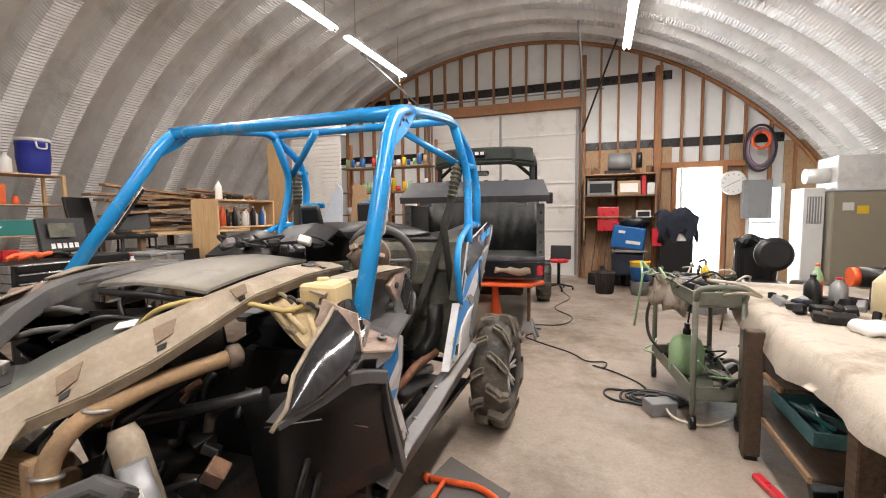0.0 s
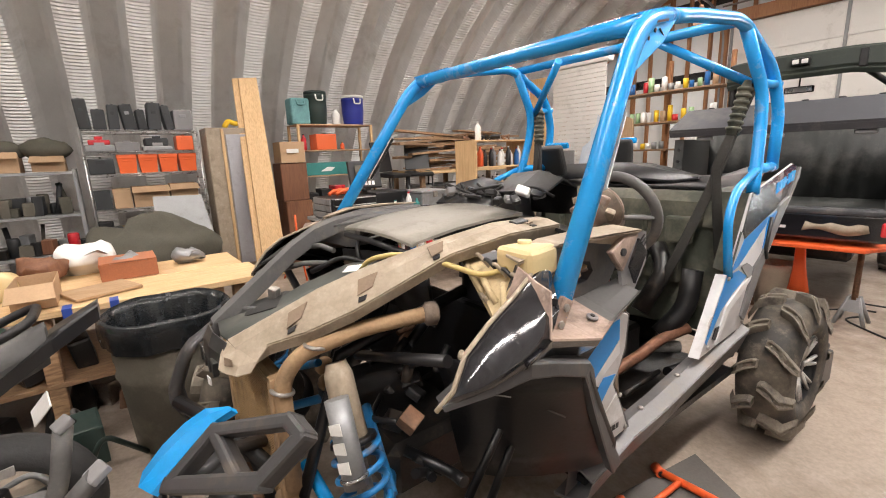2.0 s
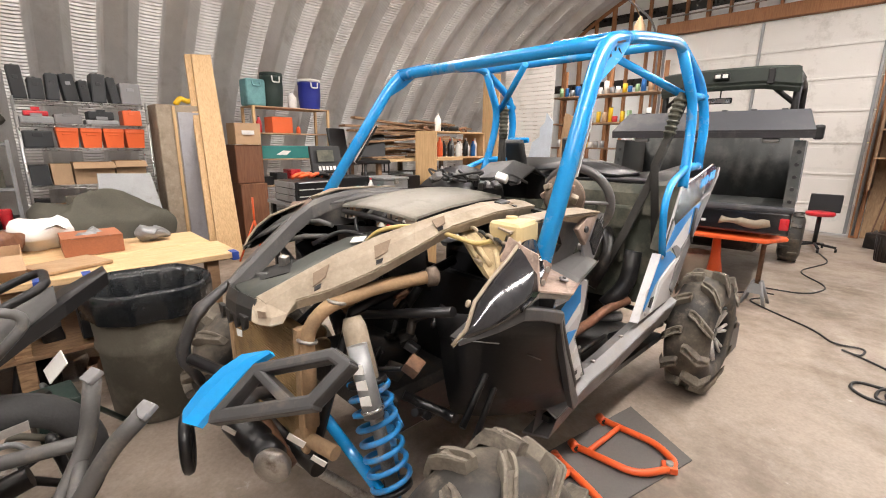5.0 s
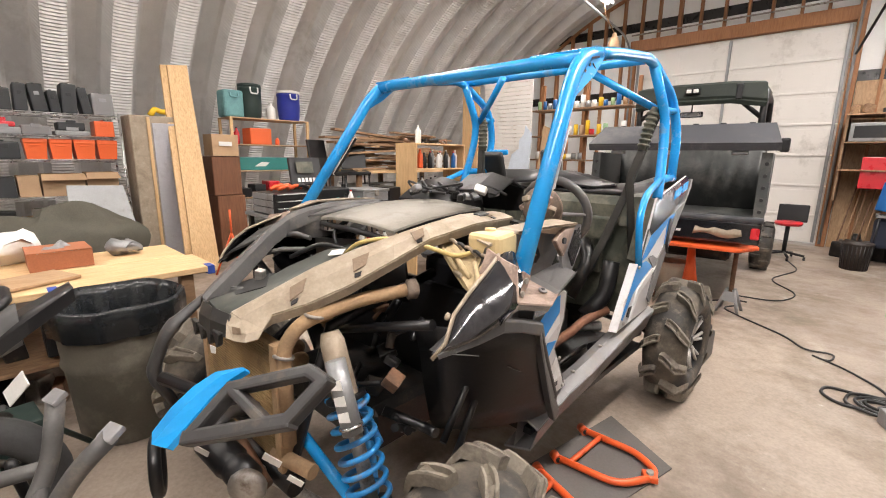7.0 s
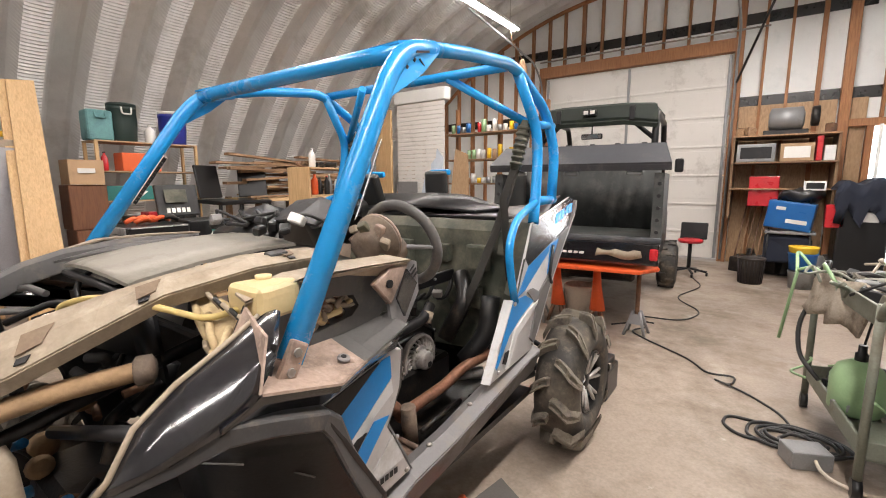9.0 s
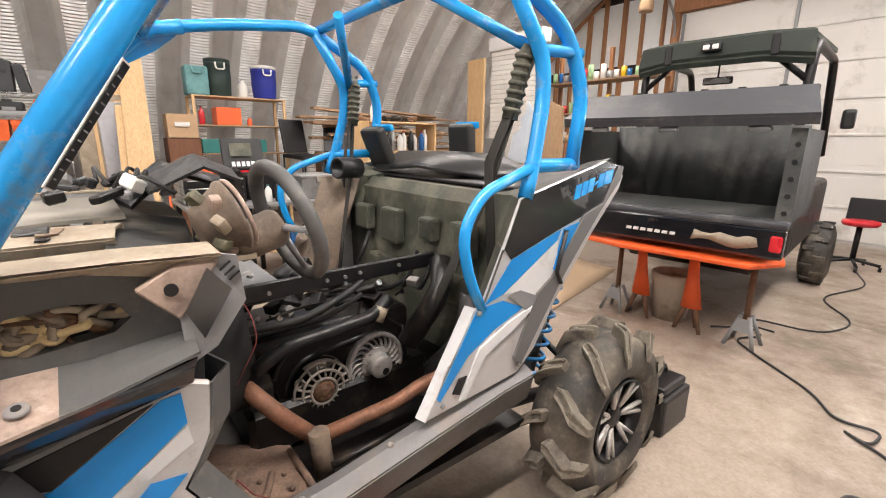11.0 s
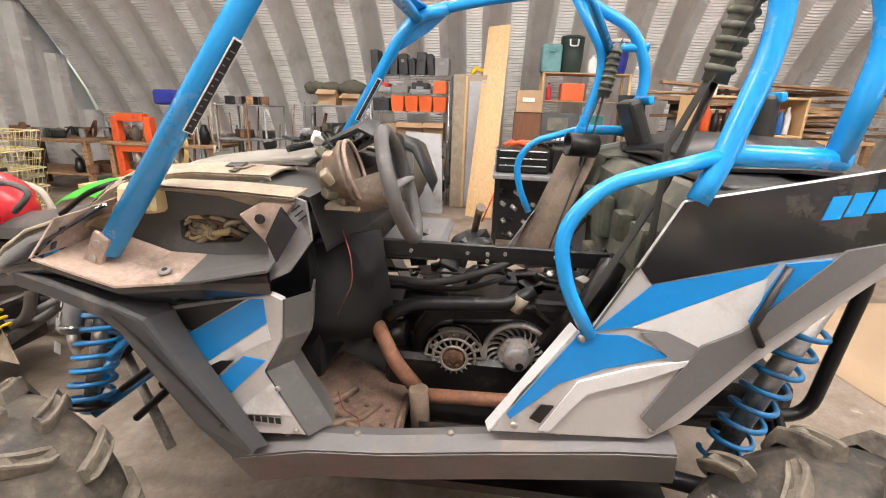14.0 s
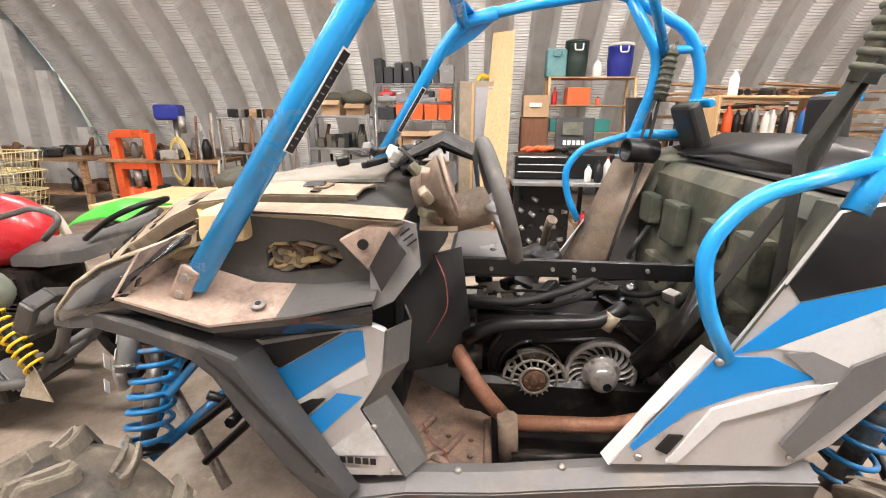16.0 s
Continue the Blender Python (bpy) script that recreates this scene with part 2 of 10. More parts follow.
OLIVE_CAN = mat("dusty_grey_plastic", (0.10, 0.09, 0.07), 0.7, var=0.12, dirt=(0.22, 0.2, 0.16), dirt_amt=0.3, bump=0.1)
CANVAS = mat("olive_canvas", (0.085, 0.08, 0.062), 0.9, var=0.25, bump=0.4)
NAVY = mat("navy_cloth", (0.014, 0.018, 0.032), 0.9, var=0.2, bump=0.3)
COOLBLUE = mat("blue_cooler_plastic", (0.018, 0.03, 0.26), 0.4, var=0.08, bump=0.03)
DKGREEN = mat("dark_green_plastic", (0.018, 0.035, 0.03), 0.45, var=0.1)
TEAL = mat("teal_plastic", (0.03, 0.20, 0.185), 0.45, var=0.1)
AQUA = mat("faded_teal_case", (0.13, 0.30, 0.31), 0.6, var=0.25, scale=14, dirt=(0.06, 0.14, 0.15), dirt_amt=0.3)
WELDBLUE = mat("blue_welder_paint", (0.012, 0.115, 0.36), 0.35, var=0.06, bump=0.03)
YEL_PL = mat("yellow_plastic", (0.75, 0.48, 0.02), 0.4, var=0.05)
TANKGREEN = mat("light_green_tank", (0.30, 0.46, 0.25), 0.45, var=0.08, bump=0.04)
PVC = mat("translucent_jug", (0.55, 0.46, 0.28), 0.35, var=0.08)
SHINY_WHITE = mat("white_label", (0.74, 0.73, 0.70), 0.5, var=0.06, bump=0.0, each=0.1)
TAPE = mat("blue_tape", (0.03, 0.07, 0.33), 0.5, var=0.06)
SILLPL = mat("scuffed_sill_plastic", (0.13, 0.125, 0.125), 0.4, var=0.1, dirt=(0.19, 0.16, 0.13), dirt_amt=0.2, dirt_scale=5, bump=0.08)
BRACKET = mat("muddy_yellow_bracket", (0.48, 0.375, 0.215), 0.75, var=0.2, dirt=(0.26, 0.20, 0.12), dirt_amt=0.3, dirt_scale=8, bump=0.3)
CASTLT = mat("grey_worn_casting", (0.36, 0.325, 0.29), 0.5, metal=0.45, var=0.2, dirt=(0.12, 0.09, 0.07), dirt_amt=0.3, dirt_scale=14, bump=0.15)
PODMUD = mat("mud_splashed_olive", (0.10, 0.095, 0.06), 0.55, var=0.2, dirt=(0.24, 0.19, 0.11), dirt_amt=0.4, dirt_scale=18, bump=0.3)
TREAD = mat("mud_brown_tread", (0.25, 0.165, 0.12), 0.5, var=0.3, dirt=(0.05, 0.04, 0.034), dirt_amt=0.35, dirt_scale=10, bump=0.3)
DULLRED = mat("faded_red_line", (0.26, 0.05, 0.05), 0.5, var=0.1)
MUD_PAD = mat("caked_mud_pad", (0.20, 0.145, 0.10), 0.85, var=0.2, bump=0.3)
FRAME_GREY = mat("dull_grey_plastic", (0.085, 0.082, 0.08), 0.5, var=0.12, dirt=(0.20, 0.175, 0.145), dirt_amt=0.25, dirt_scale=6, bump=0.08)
TRAY_DUST = mat("pink_dust_tray", (0.36, 0.265, 0.215), 0.7, var=0.22, dirt=(0.14, 0.105, 0.085), dirt_amt=0.3, dirt_scale=7, bump=0.25)
stain(TRAY_DUST, (0.52, 0.42, 0.36), 26.0, 0.55, 0.7, 0.6)
stain(TREAD, (0.26, 0.19, 0.14), 20.0, 0.56, 0.7, 0.6)
stain(RUBBER, (0.19, 0.165, 0.13), 16.0, 0.56, 0.72, 0.7)
stain(DUST_PL, (0.30, 0.235, 0.18), 22.0, 0.55, 0.7, 0.6)
stain(TAN_PL, (0.45, 0.385, 0.30), 18.0, 0.54, 0.7, 0.6)
stain(OLIVE, (0.15, 0.15, 0.12), 7.0, 0.52, 0.72, 0.5)
stain(BLACK_PL, (0.075, 0.068, 0.05), 30.0, 0.62, 0.72, 0.5)
stain(HOODTOP, (0.30, 0.275, 0.235), 12.0, 0.5, 0.75, 0.5)
stain(SILVER, (0.30, 0.28, 0.25), 14.0, 0.6, 0.72, 0.35)
stain(GALV, (0.60, 0.58, 0.56), 0.7, 0.45, 0.7, 0.5)
TUBE = glow("lit_tube", (1.0, 0.95, 0.90), 24.0)
TUBE_NEW = glow("lit_new_tube", (1.0, 0.96, 0.93), 80.0)
DAY = glow("daylight_outside", (0.95, 0.98, 1.0), 4.5)


# ---- building blocks ----
ORIGIN = {}


def B():
    return bmesh.new()


def box(bm, x0, x1, y0, y1, z0, z1, bev=0.0, seg=1):
    """An upright block between two corners, its edges rounded by bev."""
    x0, x1, y0, y1, z0, z1 = min(x0, x1), max(x0, x1), min(y0, y1), max(y0, y1), min(z0, z1), max(z0, z1)
    r = bmesh.ops.create_cube(bm, size=1, matrix=Matrix.Translation(((x0 + x1) / 2, (y0 + y1) / 2, (z0 + z1) / 2)) @ Matrix.Diagonal((x1 - x0, y1 - y0, z1 - z0, 1)))
    if bev:
        bev = min(bev, 0.45 * min(x1 - x0, y1 - y0, z1 - z0))
        es = {e for v in r["verts"] for e in v.link_edges}
        bmesh.ops.bevel(bm, geom=list(es), offset=bev, segments=seg, affect="EDGES", profile=0.6)
    return bm


def obox(bm, m, sx, sy, sz, bev=0.0, seg=1):
    """A block of that size about the pose m."""
    r = bmesh.ops.create_cube(bm, size=1, matrix=m @ Matrix.Diagonal((sx, sy, sz, 1)))
    if bev:
        es = {e for v in r["verts"] for e in v.link_edges}
        bmesh.ops.bevel(bm, geom=list(es), offset=min(bev, 0.45 * min(sx, sy, sz)), segments=seg, affect="EDGES", profile=0.6)
    return bm


def smooth_path(pts, r=0.06, n=5):
    """A polyline with its inner corners rounded by about r."""
    P = [Vector(p) for p in pts]
    out = [P[0]]
    for a, b, c in zip(P, P[1:], P[2:]):
        d0, d1 = (a - b), (c - b)
        k = min(r, d0.length * 0.45, d1.length * 0.45)
        s, e = b + d0.normalized() * k, b + d1.normalized() * k
        for i in range(n + 1):
            u = i / n
            out.append((1 - u) ** 2 * s + 2 * u * (1 - u) * b + u * u * e)
    out.append(P[-1])
    return out


def tube(bm, pts, r, n=10, bend=0.0, caps=True, flat=1.0):
    """A round bar along points; r is one radius or one for each point."""
    P = smooth_path(pts, bend) if bend else [Vector(p) for p in pts]
    R = [r] * len(P) if not isinstance(r, (list, tuple)) else r
    rings, up = [], None
    for i, p in enumerate(P):
        d = (P[min(i + 1, len(P) - 1)] - P[max(i - 1, 0)]).normalized()
        if up is None:
            up = Vector((0, 0, 1)) if abs(d.z) < 0.9 else Vector((0, 1, 0))
        a = d.cross(up).normalized()
        up = a.cross(d).normalized()
        rings.append([bm.verts.new(p + R[i] * (math.cos(6.28318 * k / n) * a + flat * math.sin(6.28318 * k / n) * up)) for k in range(n)])
    for a, b in zip(rings, rings[1:]):
        for k in range(n):
            f = bm.faces.new((a[k], a[(k + 1) % n], b[(k + 1) % n], b[k]))
            f.smooth = True
    if caps:
        bm.faces.new(rings[0][::-1])
        bm.faces.new(rings[-1])
    return bm


def cyl(bm, p0, p1, r0, r1=None, n=14):
    return tube(bm, [p0, p1], [r0, r0 if r1 is None else r1], n)


def lathe(bm, base, axis, profile, n=20, caps=True):
    """A turned shape: profile of (along, radius) about an axis from base."""
    base, ax = Vector(base), Vector(axis).normalized()
    u = ax.orthogonal().normalized()
    v = ax.cross(u)
    rings = [[bm.verts.new(base + ax * h + max(r, 1e-4) * (math.cos(6.28318 * k / n) * u + math.sin(6.28318 * k / n) * v)) for k in range(n)] for h, r in profile]
    for a, b in zip(rings, rings[1:]):
        for k in range(n):
            f = bm.faces.new((a[k], a[(k + 1) % n], b[(k + 1) % n], b[k]))
            f.smooth = True
    if caps:
        bm.faces.new(rings[0][::-1])
        bm.faces.new(rings[-1])
    return bm


def prism(bm, poly, axis, a, b, bev=0.0):
    """A flat outline thickened along an axis. poly: pairs in the other two axes, in order."""
    def at(p, h):
        return {"x": (h, p[0], p[1]), "y": (p[0], h, p[1]), "z": (p[0], p[1], h)}[axis]
    lo = [bm.verts.new(at(p, a)) for p in poly]
    hi = [bm.verts.new(at(p, b)) for p in poly]
    fs = [bm.faces.new(lo[::-1]), bm.faces.new(hi)]
    for i in range(len(poly)):
        j = (i + 1) % len(poly)
        fs.append(bm.faces.new((lo[i], lo[j], hi[j], hi[i])))
    if bev:
        es = {e for v in lo + hi for e in v.link_edges}
        bmesh.ops.bevel(bm, geom=list(es), offset=bev, segments=1, affect="EDGES")
    bmesh.ops.recalc_face_normals(bm, faces=bm.faces[:])
    return bm


def slab(bm, pts, thick=0.006, direction=None):
    """A bent sheet: quads or an n-gon given as corners in space, thickened along a direction."""
    V = [Vector(p) for p in pts]
    n = Vector(direction) if direction else (V[1] - V[0]).cross(V[-1] - V[0]).normalized()
    lo = [bm.verts.new(p) for p in V]
    hi = [bm.verts.new(p + n * thick) for p in V]
    bm.faces.new(lo[::-1])
    bm.faces.new(hi)
    for i in range(len(V)):
        j = (i + 1) % len(V)
        bm.faces.new((lo[i], lo[j], hi[j], hi[i]))
    bmesh.ops.recalc_face_normals(bm, faces=bm.faces[:])
    return bm


def loft(bm, rows, thick=0.0, direction=(0, 0, -1), smooth=True):
    """A sheet through rows of points, each row as long as the next, with an optional thickness."""
    G = [[bm.verts.new(p) for p in row] for row in rows]
    for a, b in zip(G, G[1:]):
        for k in range(len(a) - 1):
            f = bm.faces.new((a[k], a[k + 1], b[k + 1], b[k]))
            f.smooth = smooth
    if thick:
        D = Vector(direction) * thick
        H2 = [[bm.verts.new(v.co + D) for v in row] for row in G]
        for a, b in zip(H2, H2[1:]):
            for k in range(len(a) - 1):
                bm.faces.new((a[k], b[k], b[k + 1], a[k + 1])).smooth = smooth
        m, n = len(G) - 1, len(G[0]) - 1
        for k in range(n):
            bm.faces.new((G[0][k], H2[0][k], H2[0][k + 1], G[0][k + 1]))
            bm.faces.new((G[m][k], G[m][k + 1], H2[m][k + 1], H2[m][k]))
        for i in range(m):
            bm.faces.new((G[i][0], G[i + 1][0], H2[i + 1][0], H2[i][0]))
            bm.faces.new((G[i][n], H2[i][n], H2[i + 1][n], G[i + 1][n]))
    bmesh.ops.recalc_face_normals(bm, faces=bm.faces[:])
    return bm


def ball(bm, c, r, sx=1, sy=1, sz=1, n=10):
    made = bmesh.ops.create_uvsphere(bm, u_segments=n + 4, v_segments=n, radius=r, matrix=Matrix.Translation(c) @ Matrix.Diagonal((sx, sy, sz, 1)))
    for v in made["verts"]:
        for f in v.link_faces:
            f.smooth = True
    return bm


def ring(bm, c, axis, R, r, n=24, k=8):
    c, ax = Vector(c), Vector(axis).normalized()
    u = ax.orthogonal().normalized()
    v = ax.cross(u)
    loops = []
    for i in range(n):
        d = math.cos(6.28318 * i / n) * u + math.sin(6.28318 * i / n) * v
        loops.append([bm.verts.new(c + d * (R + r * math.cos(6.28318 * j / k)) + ax * r * math.sin(6.28318 * j / k)) for j in range(k)])
    for i in range(n):
        a, b = loops[i], loops[(i + 1) % n]
        for j in range(k):
            bm.faces.new((a[j], a[(j + 1) % k], b[(j + 1) % k], b[j])).smooth = True
    return bm


def rough_up(bm, amount, scale=6.0, seed=0.0):
    """Push every corner about a little, so that hard shapes sag and crumple."""
    for v in bm.verts:
        v.co += amount * noise.noise_vector(v.co * scale + Vector((seed, seed * 2, -seed)))
    return bm


def finish(name, bm, material, at):
    bmesh.ops.translate(bm, verts=bm.verts, vec=-at)
    me = bpy.data.meshes.new(name)
    bm.to_mesh(me)
    bm.free()
    me.materials.append(material)
    return me


def group(name, at, label, category, group_name="", kind=""):
    """An empty at a thing's base, to hold its parts."""
    ob = new(name)
    ob.location = at
    ORIGIN[ob] = Vector(at)
    return tagged(ob, label, category, group_name, kind)


def part(name, bm, material, parent, label=""):
    """One mesh under a thing or under a part."""
    o = ORIGIN[parent]
    ob = new(name, finish(name, bm, material, o))
    ob.parent = parent
    ORIGIN[ob] = o
    return tagged(ob, label)


def thing(name, bm, material, label, category, group_name="", kind=""):
    """A thing of one mesh, its origin at the middle of its base."""
    xs = [v.co for v in bm.verts]
    at = Vector(((min(c.x for c in xs) + max(c.x for c in xs)) / 2, (min(c.y for c in xs) + max(c.y for c in xs)) / 2, min(c.z for c in xs)))
    ob = new(name, finish(name, bm, material, at))
    ob.location = at
    ORIGIN[ob] = at
    return tagged(ob, label, category, group_name, kind)


rnd = random.Random(7)

# ---- the hall: an arched steel shed ----
CX, CZ, RAD, HALF = -1.65, -1.96, 7.44, 7.16
Y0, Y1 = -6.3, 10.9
PITCH, PHASE = 0.715, 0.43


def arch_z(x, r=RAD):
    return CZ + math.sqrt(max(r * r - (x - CX) ** 2, 0))


# floor
bm = B()
nx, ny = 60, 70
loft(bm, [[(CX - 8 + 16 * i / nx, Y0 - 0.4 + (Y1 - Y0 + 0.8) * j / ny, 0) for i in range(nx + 1)] for j in range(ny + 1)], 0.12)
FLOOR = mat("worn_concrete", (0.325, 0.265, 0.215), 0.5, var=0.24, scale=1.9, bump=0.12, dirt=(0.15, 0.115, 0.085), dirt_amt=0.42, dirt_scale=0.9, fine=55)
stain(FLOOR, (0.50, 0.45, 0.39), 1.7, 0.58, 0.70, 0.55, 9.0)
stain(FLOOR, (0.62, 0.57, 0.52), 4.5, 0.67, 0.73, 0.6, 9.0)
stain(FLOOR, (0.085, 0.07, 0.055), 1.1, 0.60, 0.74, 0.6, 9.0)
thing("floor", bm, FLOOR, "worn stained grey-brown concrete floor slab", "floor", kind="structure")

# arch of crimped steel panels
steps = 800
t0, t1 = math.acos(HALF / RAD), math.pi - math.acos(HALF / RAD)
ang = np.linspace(t0, t1, steps + 1)
ys, ds, cr = [], [], []
y = Y0 + ((PHASE - 0.12 - Y0) % PITCH) - PITCH
while y < Y1 + PITCH:
    for dy, d, c in ((0.0, 0.0, 1), (0.06, -0.012, 1), (0.20, -0.012, 1), (0.26, 0.0, 1), (0.335, 0.19, 0), (0.37, 0.215, 0), (0.59, 0.215, 0), (0.64, 0.19, 0)):
        ys.append(y + dy), ds.append(d), cr.append(c)
    y += PITCH
keep = [i for i, v in enumerate(ys) if Y0 - 0.05 <= v <= Y1 + 0.15]
ys, ds, cr = np.array(ys)[keep], np.array(ds)[keep], np.array(cr)[keep]
wave = np.where(np.arange(steps + 1) % 2 == 0, 0.0075, -0.0075)
rr = RAD + ds[None, :] - 0.02 + wave[:, None] * cr[None, :]
X = CX + rr * np.cos(ang)[:, None]
Z = CZ + rr * np.sin(ang)[:, None]
Yg = np.repeat(ys[None, :], steps + 1, 0)
verts = np.stack([X, Yg, Z], -1).reshape(-1, 3)
n1 = len(ys)
quads = [(i * n1 + j, i * n1 + j + 1, (i + 1) * n1 + j + 1, (i + 1) * n1 + j) for i in range(steps) for j in range(n1 - 1)]
me = bpy.data.meshes.new("ceiling")
me.from_pydata(verts.tolist(), [], quads)
me.materials.append(GALV)
tagged(new("ceiling", me), "arched ceiling of crimped galvanised steel panels", "ceiling", kind="structure")
# unseen shell added outside the arch to keep the daylight out
bm = B()
loft(bm, [[(CX + (RAD + 0.32) * math.cos(t0 - 0.05 + (t1 - t0 + 0.1) * k / 40), yy, CZ + (RAD + 0.32) * math.sin(t0 - 0.05 + (t1 - t0 + 0.1) * k / 40)) for k in range(41)] for yy in (Y0 - 0.2, Y1 + 0.3)], 0.05, (0, 0, 1))
thing("roof_skin", bm, GALV, "unseen shell added over the arch to block daylight", "roof", kind="structure")
for sx in (-1, 1):
    bm = B()
    box(bm, CX + sx * (HALF - 0.02), CX + sx * (HALF + 0.16), Y0, Y1 + 0.15, -0.02, 0.16, 0.01)
    thing("baseboard", bm, GREYMET, "steel base channel under the arch", "base channel", kind="structure")


# ---- far end wall with its garage door and open door ----
GX0, GX1, GTOP = -3.78, -0.12, 3.86
DX0, DX1, DTOP = 1.88, 2.72, 2.42
WX0, WX1, WZ0, WZ1 = 3.22, 3.78, 0.55, 2.0


def wall_piece(bm, x0, x1, z0, z1=None, n=14):
    """Sheeting from z0 up to z1, or to the arch."""
    xs = [x0 + (x1 - x0) * i / n for i in range(n + 1)]
    top = [(x, (arch_z(x) + 0.12) if z1 is None else z1) for x in xs]
    prism(bm, [(x0, z0)] + [(x1, z0)] + top[::-1], "y", Y1 + 0.10, Y1 + 0.16)


bm = B()
wall_piece(bm, CX - 7.1, GX0, -0.02)
wall_piece(bm, GX0, GX1, GTOP)
wall_piece(bm, GX1, DX0, -0.02)
wall_piece(bm, DX0, DX1, DTOP)
wall_piece(bm, DX1, WX0, -0.02)
wall_piece(bm, WX0, WX1, WZ1)
wall_piece(bm, WX0, WX1, -0.02, WZ0)
wall_piece(bm, WX1, CX + 7.1, -0.02)
wall_north = thing("wall_north", bm, INSUL, "end wall sheeted in pale insulation between bare timber studs", "wall", kind="structure")
BANDMAT = mat("black_seam_film", (0.015, 0.014, 0.014), 0.3, var=0.3, bump=0.4)
for z, xa, xb in ((4.42, -6.3, 1.75), (2.98, -0.05, 4.3), (2.98, -7.9, -3.85)):
    bm = B()
    box(bm, xa, min(xb, CX + math.sqrt(max(RAD ** 2 - (z + .12 - CZ) ** 2, 0))), Y1 + 0.085, Y1 + 0.098, z - 0.09, z + 0.1)
    part("seam_strip", bm, BANDMAT, wall_north, "black film showing at the insulation seam")
studs = [x for x in np.arange(-8.2, 5.3, 0.405)]
for x in studs:
    x = float(x) + rnd.uniform(-0.03, 0.03)
    top = arch_z(x) - 0.02
    z0 = GTOP + 0.24 if GX0 - 0.1 < x < GX1 + 0.1 else (DTOP + 0.14 if DX0 - 0.08 < x < DX1 + 0.08 else (WZ1 + .1 if WX0 - .05 < x < WX1 + .05 else 0.0))
    if top - z0 < 0.3:
        continue
    bm = B()
    w = 0.022 if rnd.random() < 0.8 else 0.034
    box(bm, x - w, x + w, Y1 - 0.03, Y1 + 0.085, z0, top, 0.003)
    part("stud", bm, STUD, wall_north)
for x0, x1, z0, z1, d in ((GX0 - 0.12, GX1 + 0.12, GTOP + 0.02, GTOP + 0.25, 0.07), (GX0 - 0.13, GX0, 0, GTOP + 0.02, 0.05), (GX1, GX1 + 0.13, 0, 5.0, 0.05),
                          (DX0 - 0.09, DX0, 0, DTOP + 0.01, 0.045), (DX1, DX1 + 0.09, 0, DTOP + 0.01, 0.045), (DX0 - 0.4, DX1 + 0.5, DTOP + 0.01, DTOP + 0.13, 0.05), (1.42, 1.56, 0, 4.6, 0.06)):
    bm = B()
    box(bm, x0, x1, Y1 - d - 0.02, Y1 + 0.08, z0, z1, 0.004)
    part("header", bm, STUD, wall_north, "heavy rough timber framing the opening")
# brown fibreboard on the lower part
for x0, x1, z1 in ((0.02, 1.4, 2.9), (1.58, DX0 - 0.1, 2.9), (2.85, 3.2, 2.9), (3.8, 4.75, 2.9)):
    bm = B()
    box(bm, x0, x1, Y1 + 0.04, Y1 + 0.075, 0.0, z1, 0.003)
    part("board", bm, PLY, wall_north, "brown fibreboard lining")
arc = [(x, Y1 - 0.01, arch_z(x) - 0.03) for x in np.linspace(CX - 6.9, CX + 6.9, 50)]
bm = B()
tube(bm, arc, 0.045, 6, flat=1.0)
part("arch_trim", bm, STUD, wall_north, "bent timber trim following the arch")

# garage door: eight sections of raised panels
gd = group("garage_door", ((GX0 + GX1) / 2, Y1 + 0.05, 0), "closed off-white sectional garage door with raised panels", "garage door", kind="structure")
nsec = 7
sh = GTOP / nsec
for s in range(nsec):
    bm = B()
    box(bm, GX0 + 0.005, GX1 - 0.005, Y1 + 0.02, Y1 + 0.06, s * sh + 0.006 + (0.03 if s == 0 else 0), (s + 1) * sh - 0.006, 0.006)
    sec = part("panel", bm, DOORWHITE, gd)
    for k in range(4):
        bm = B()
        px = GX0 + 0.10 + k * (GX1 - GX0 - 0.16) / 4
        box(bm, px, px + 0.80, Y1 + 0.0165, Y1 + 0.021, s * sh + 0.10, (s + 1) * sh - 0.09, 0.003)
        part("relief", bm, DOORWHITE, sec)
for x in (GX0 + 0.06, (GX0 + GX1) / 2, GX1 - 0.06):
    bm = B()
    box(bm, x - 0.025, x + 0.025, Y1 - 0.01, Y1 + 0.02, 0.05, GTOP - 0.02, 0.004)
    part("stile", bm, GREYMET, gd)
for s in range(1, nsec):
    bm = B()
    box(bm, GX0 + 0.03, GX1 - 0.03, Y1 - 0.004, Y1 + 0.018, s * sh - 0.02, s * sh + 0.02, 0.004)
    part("brace", bm, DOORWHITE, gd)
bm = B()
tube(bm, [(GX1 + 0.05, Y1 - 0.09, 0.05), (GX1 + 0.05, Y1 - 0.09, 3.75), (GX1 + 0.08, Y1 - 0.5, 4.15), (GX1 + 0.1, Y1 - 3.2, 4.5)], 0.022, 8, bend=0.4)
part("track", bm, GREYMET, gd)
bm = B()
tube(bm, [(GX0 - 0.05, Y1 - 0.09, 0.05), (GX0 - 0.05, Y1 - 0.09, 3.75), (GX0 - 0.08, Y1 - 0.5, 4.15), (GX0 - 0.1, Y1 - 3.2, 4.5)], 0.022, 8, bend=0.4)
part("track", bm, GREYMET, gd)
bm = B()
cyl(bm, (GX0 - 0.1, Y1 - 0.12, GTOP + 0.36), (GX1 + 0.5, Y1 - 0.12, GTOP + 0.36), 0.016)
part("torsion_bar", bm, STEEL, gd)

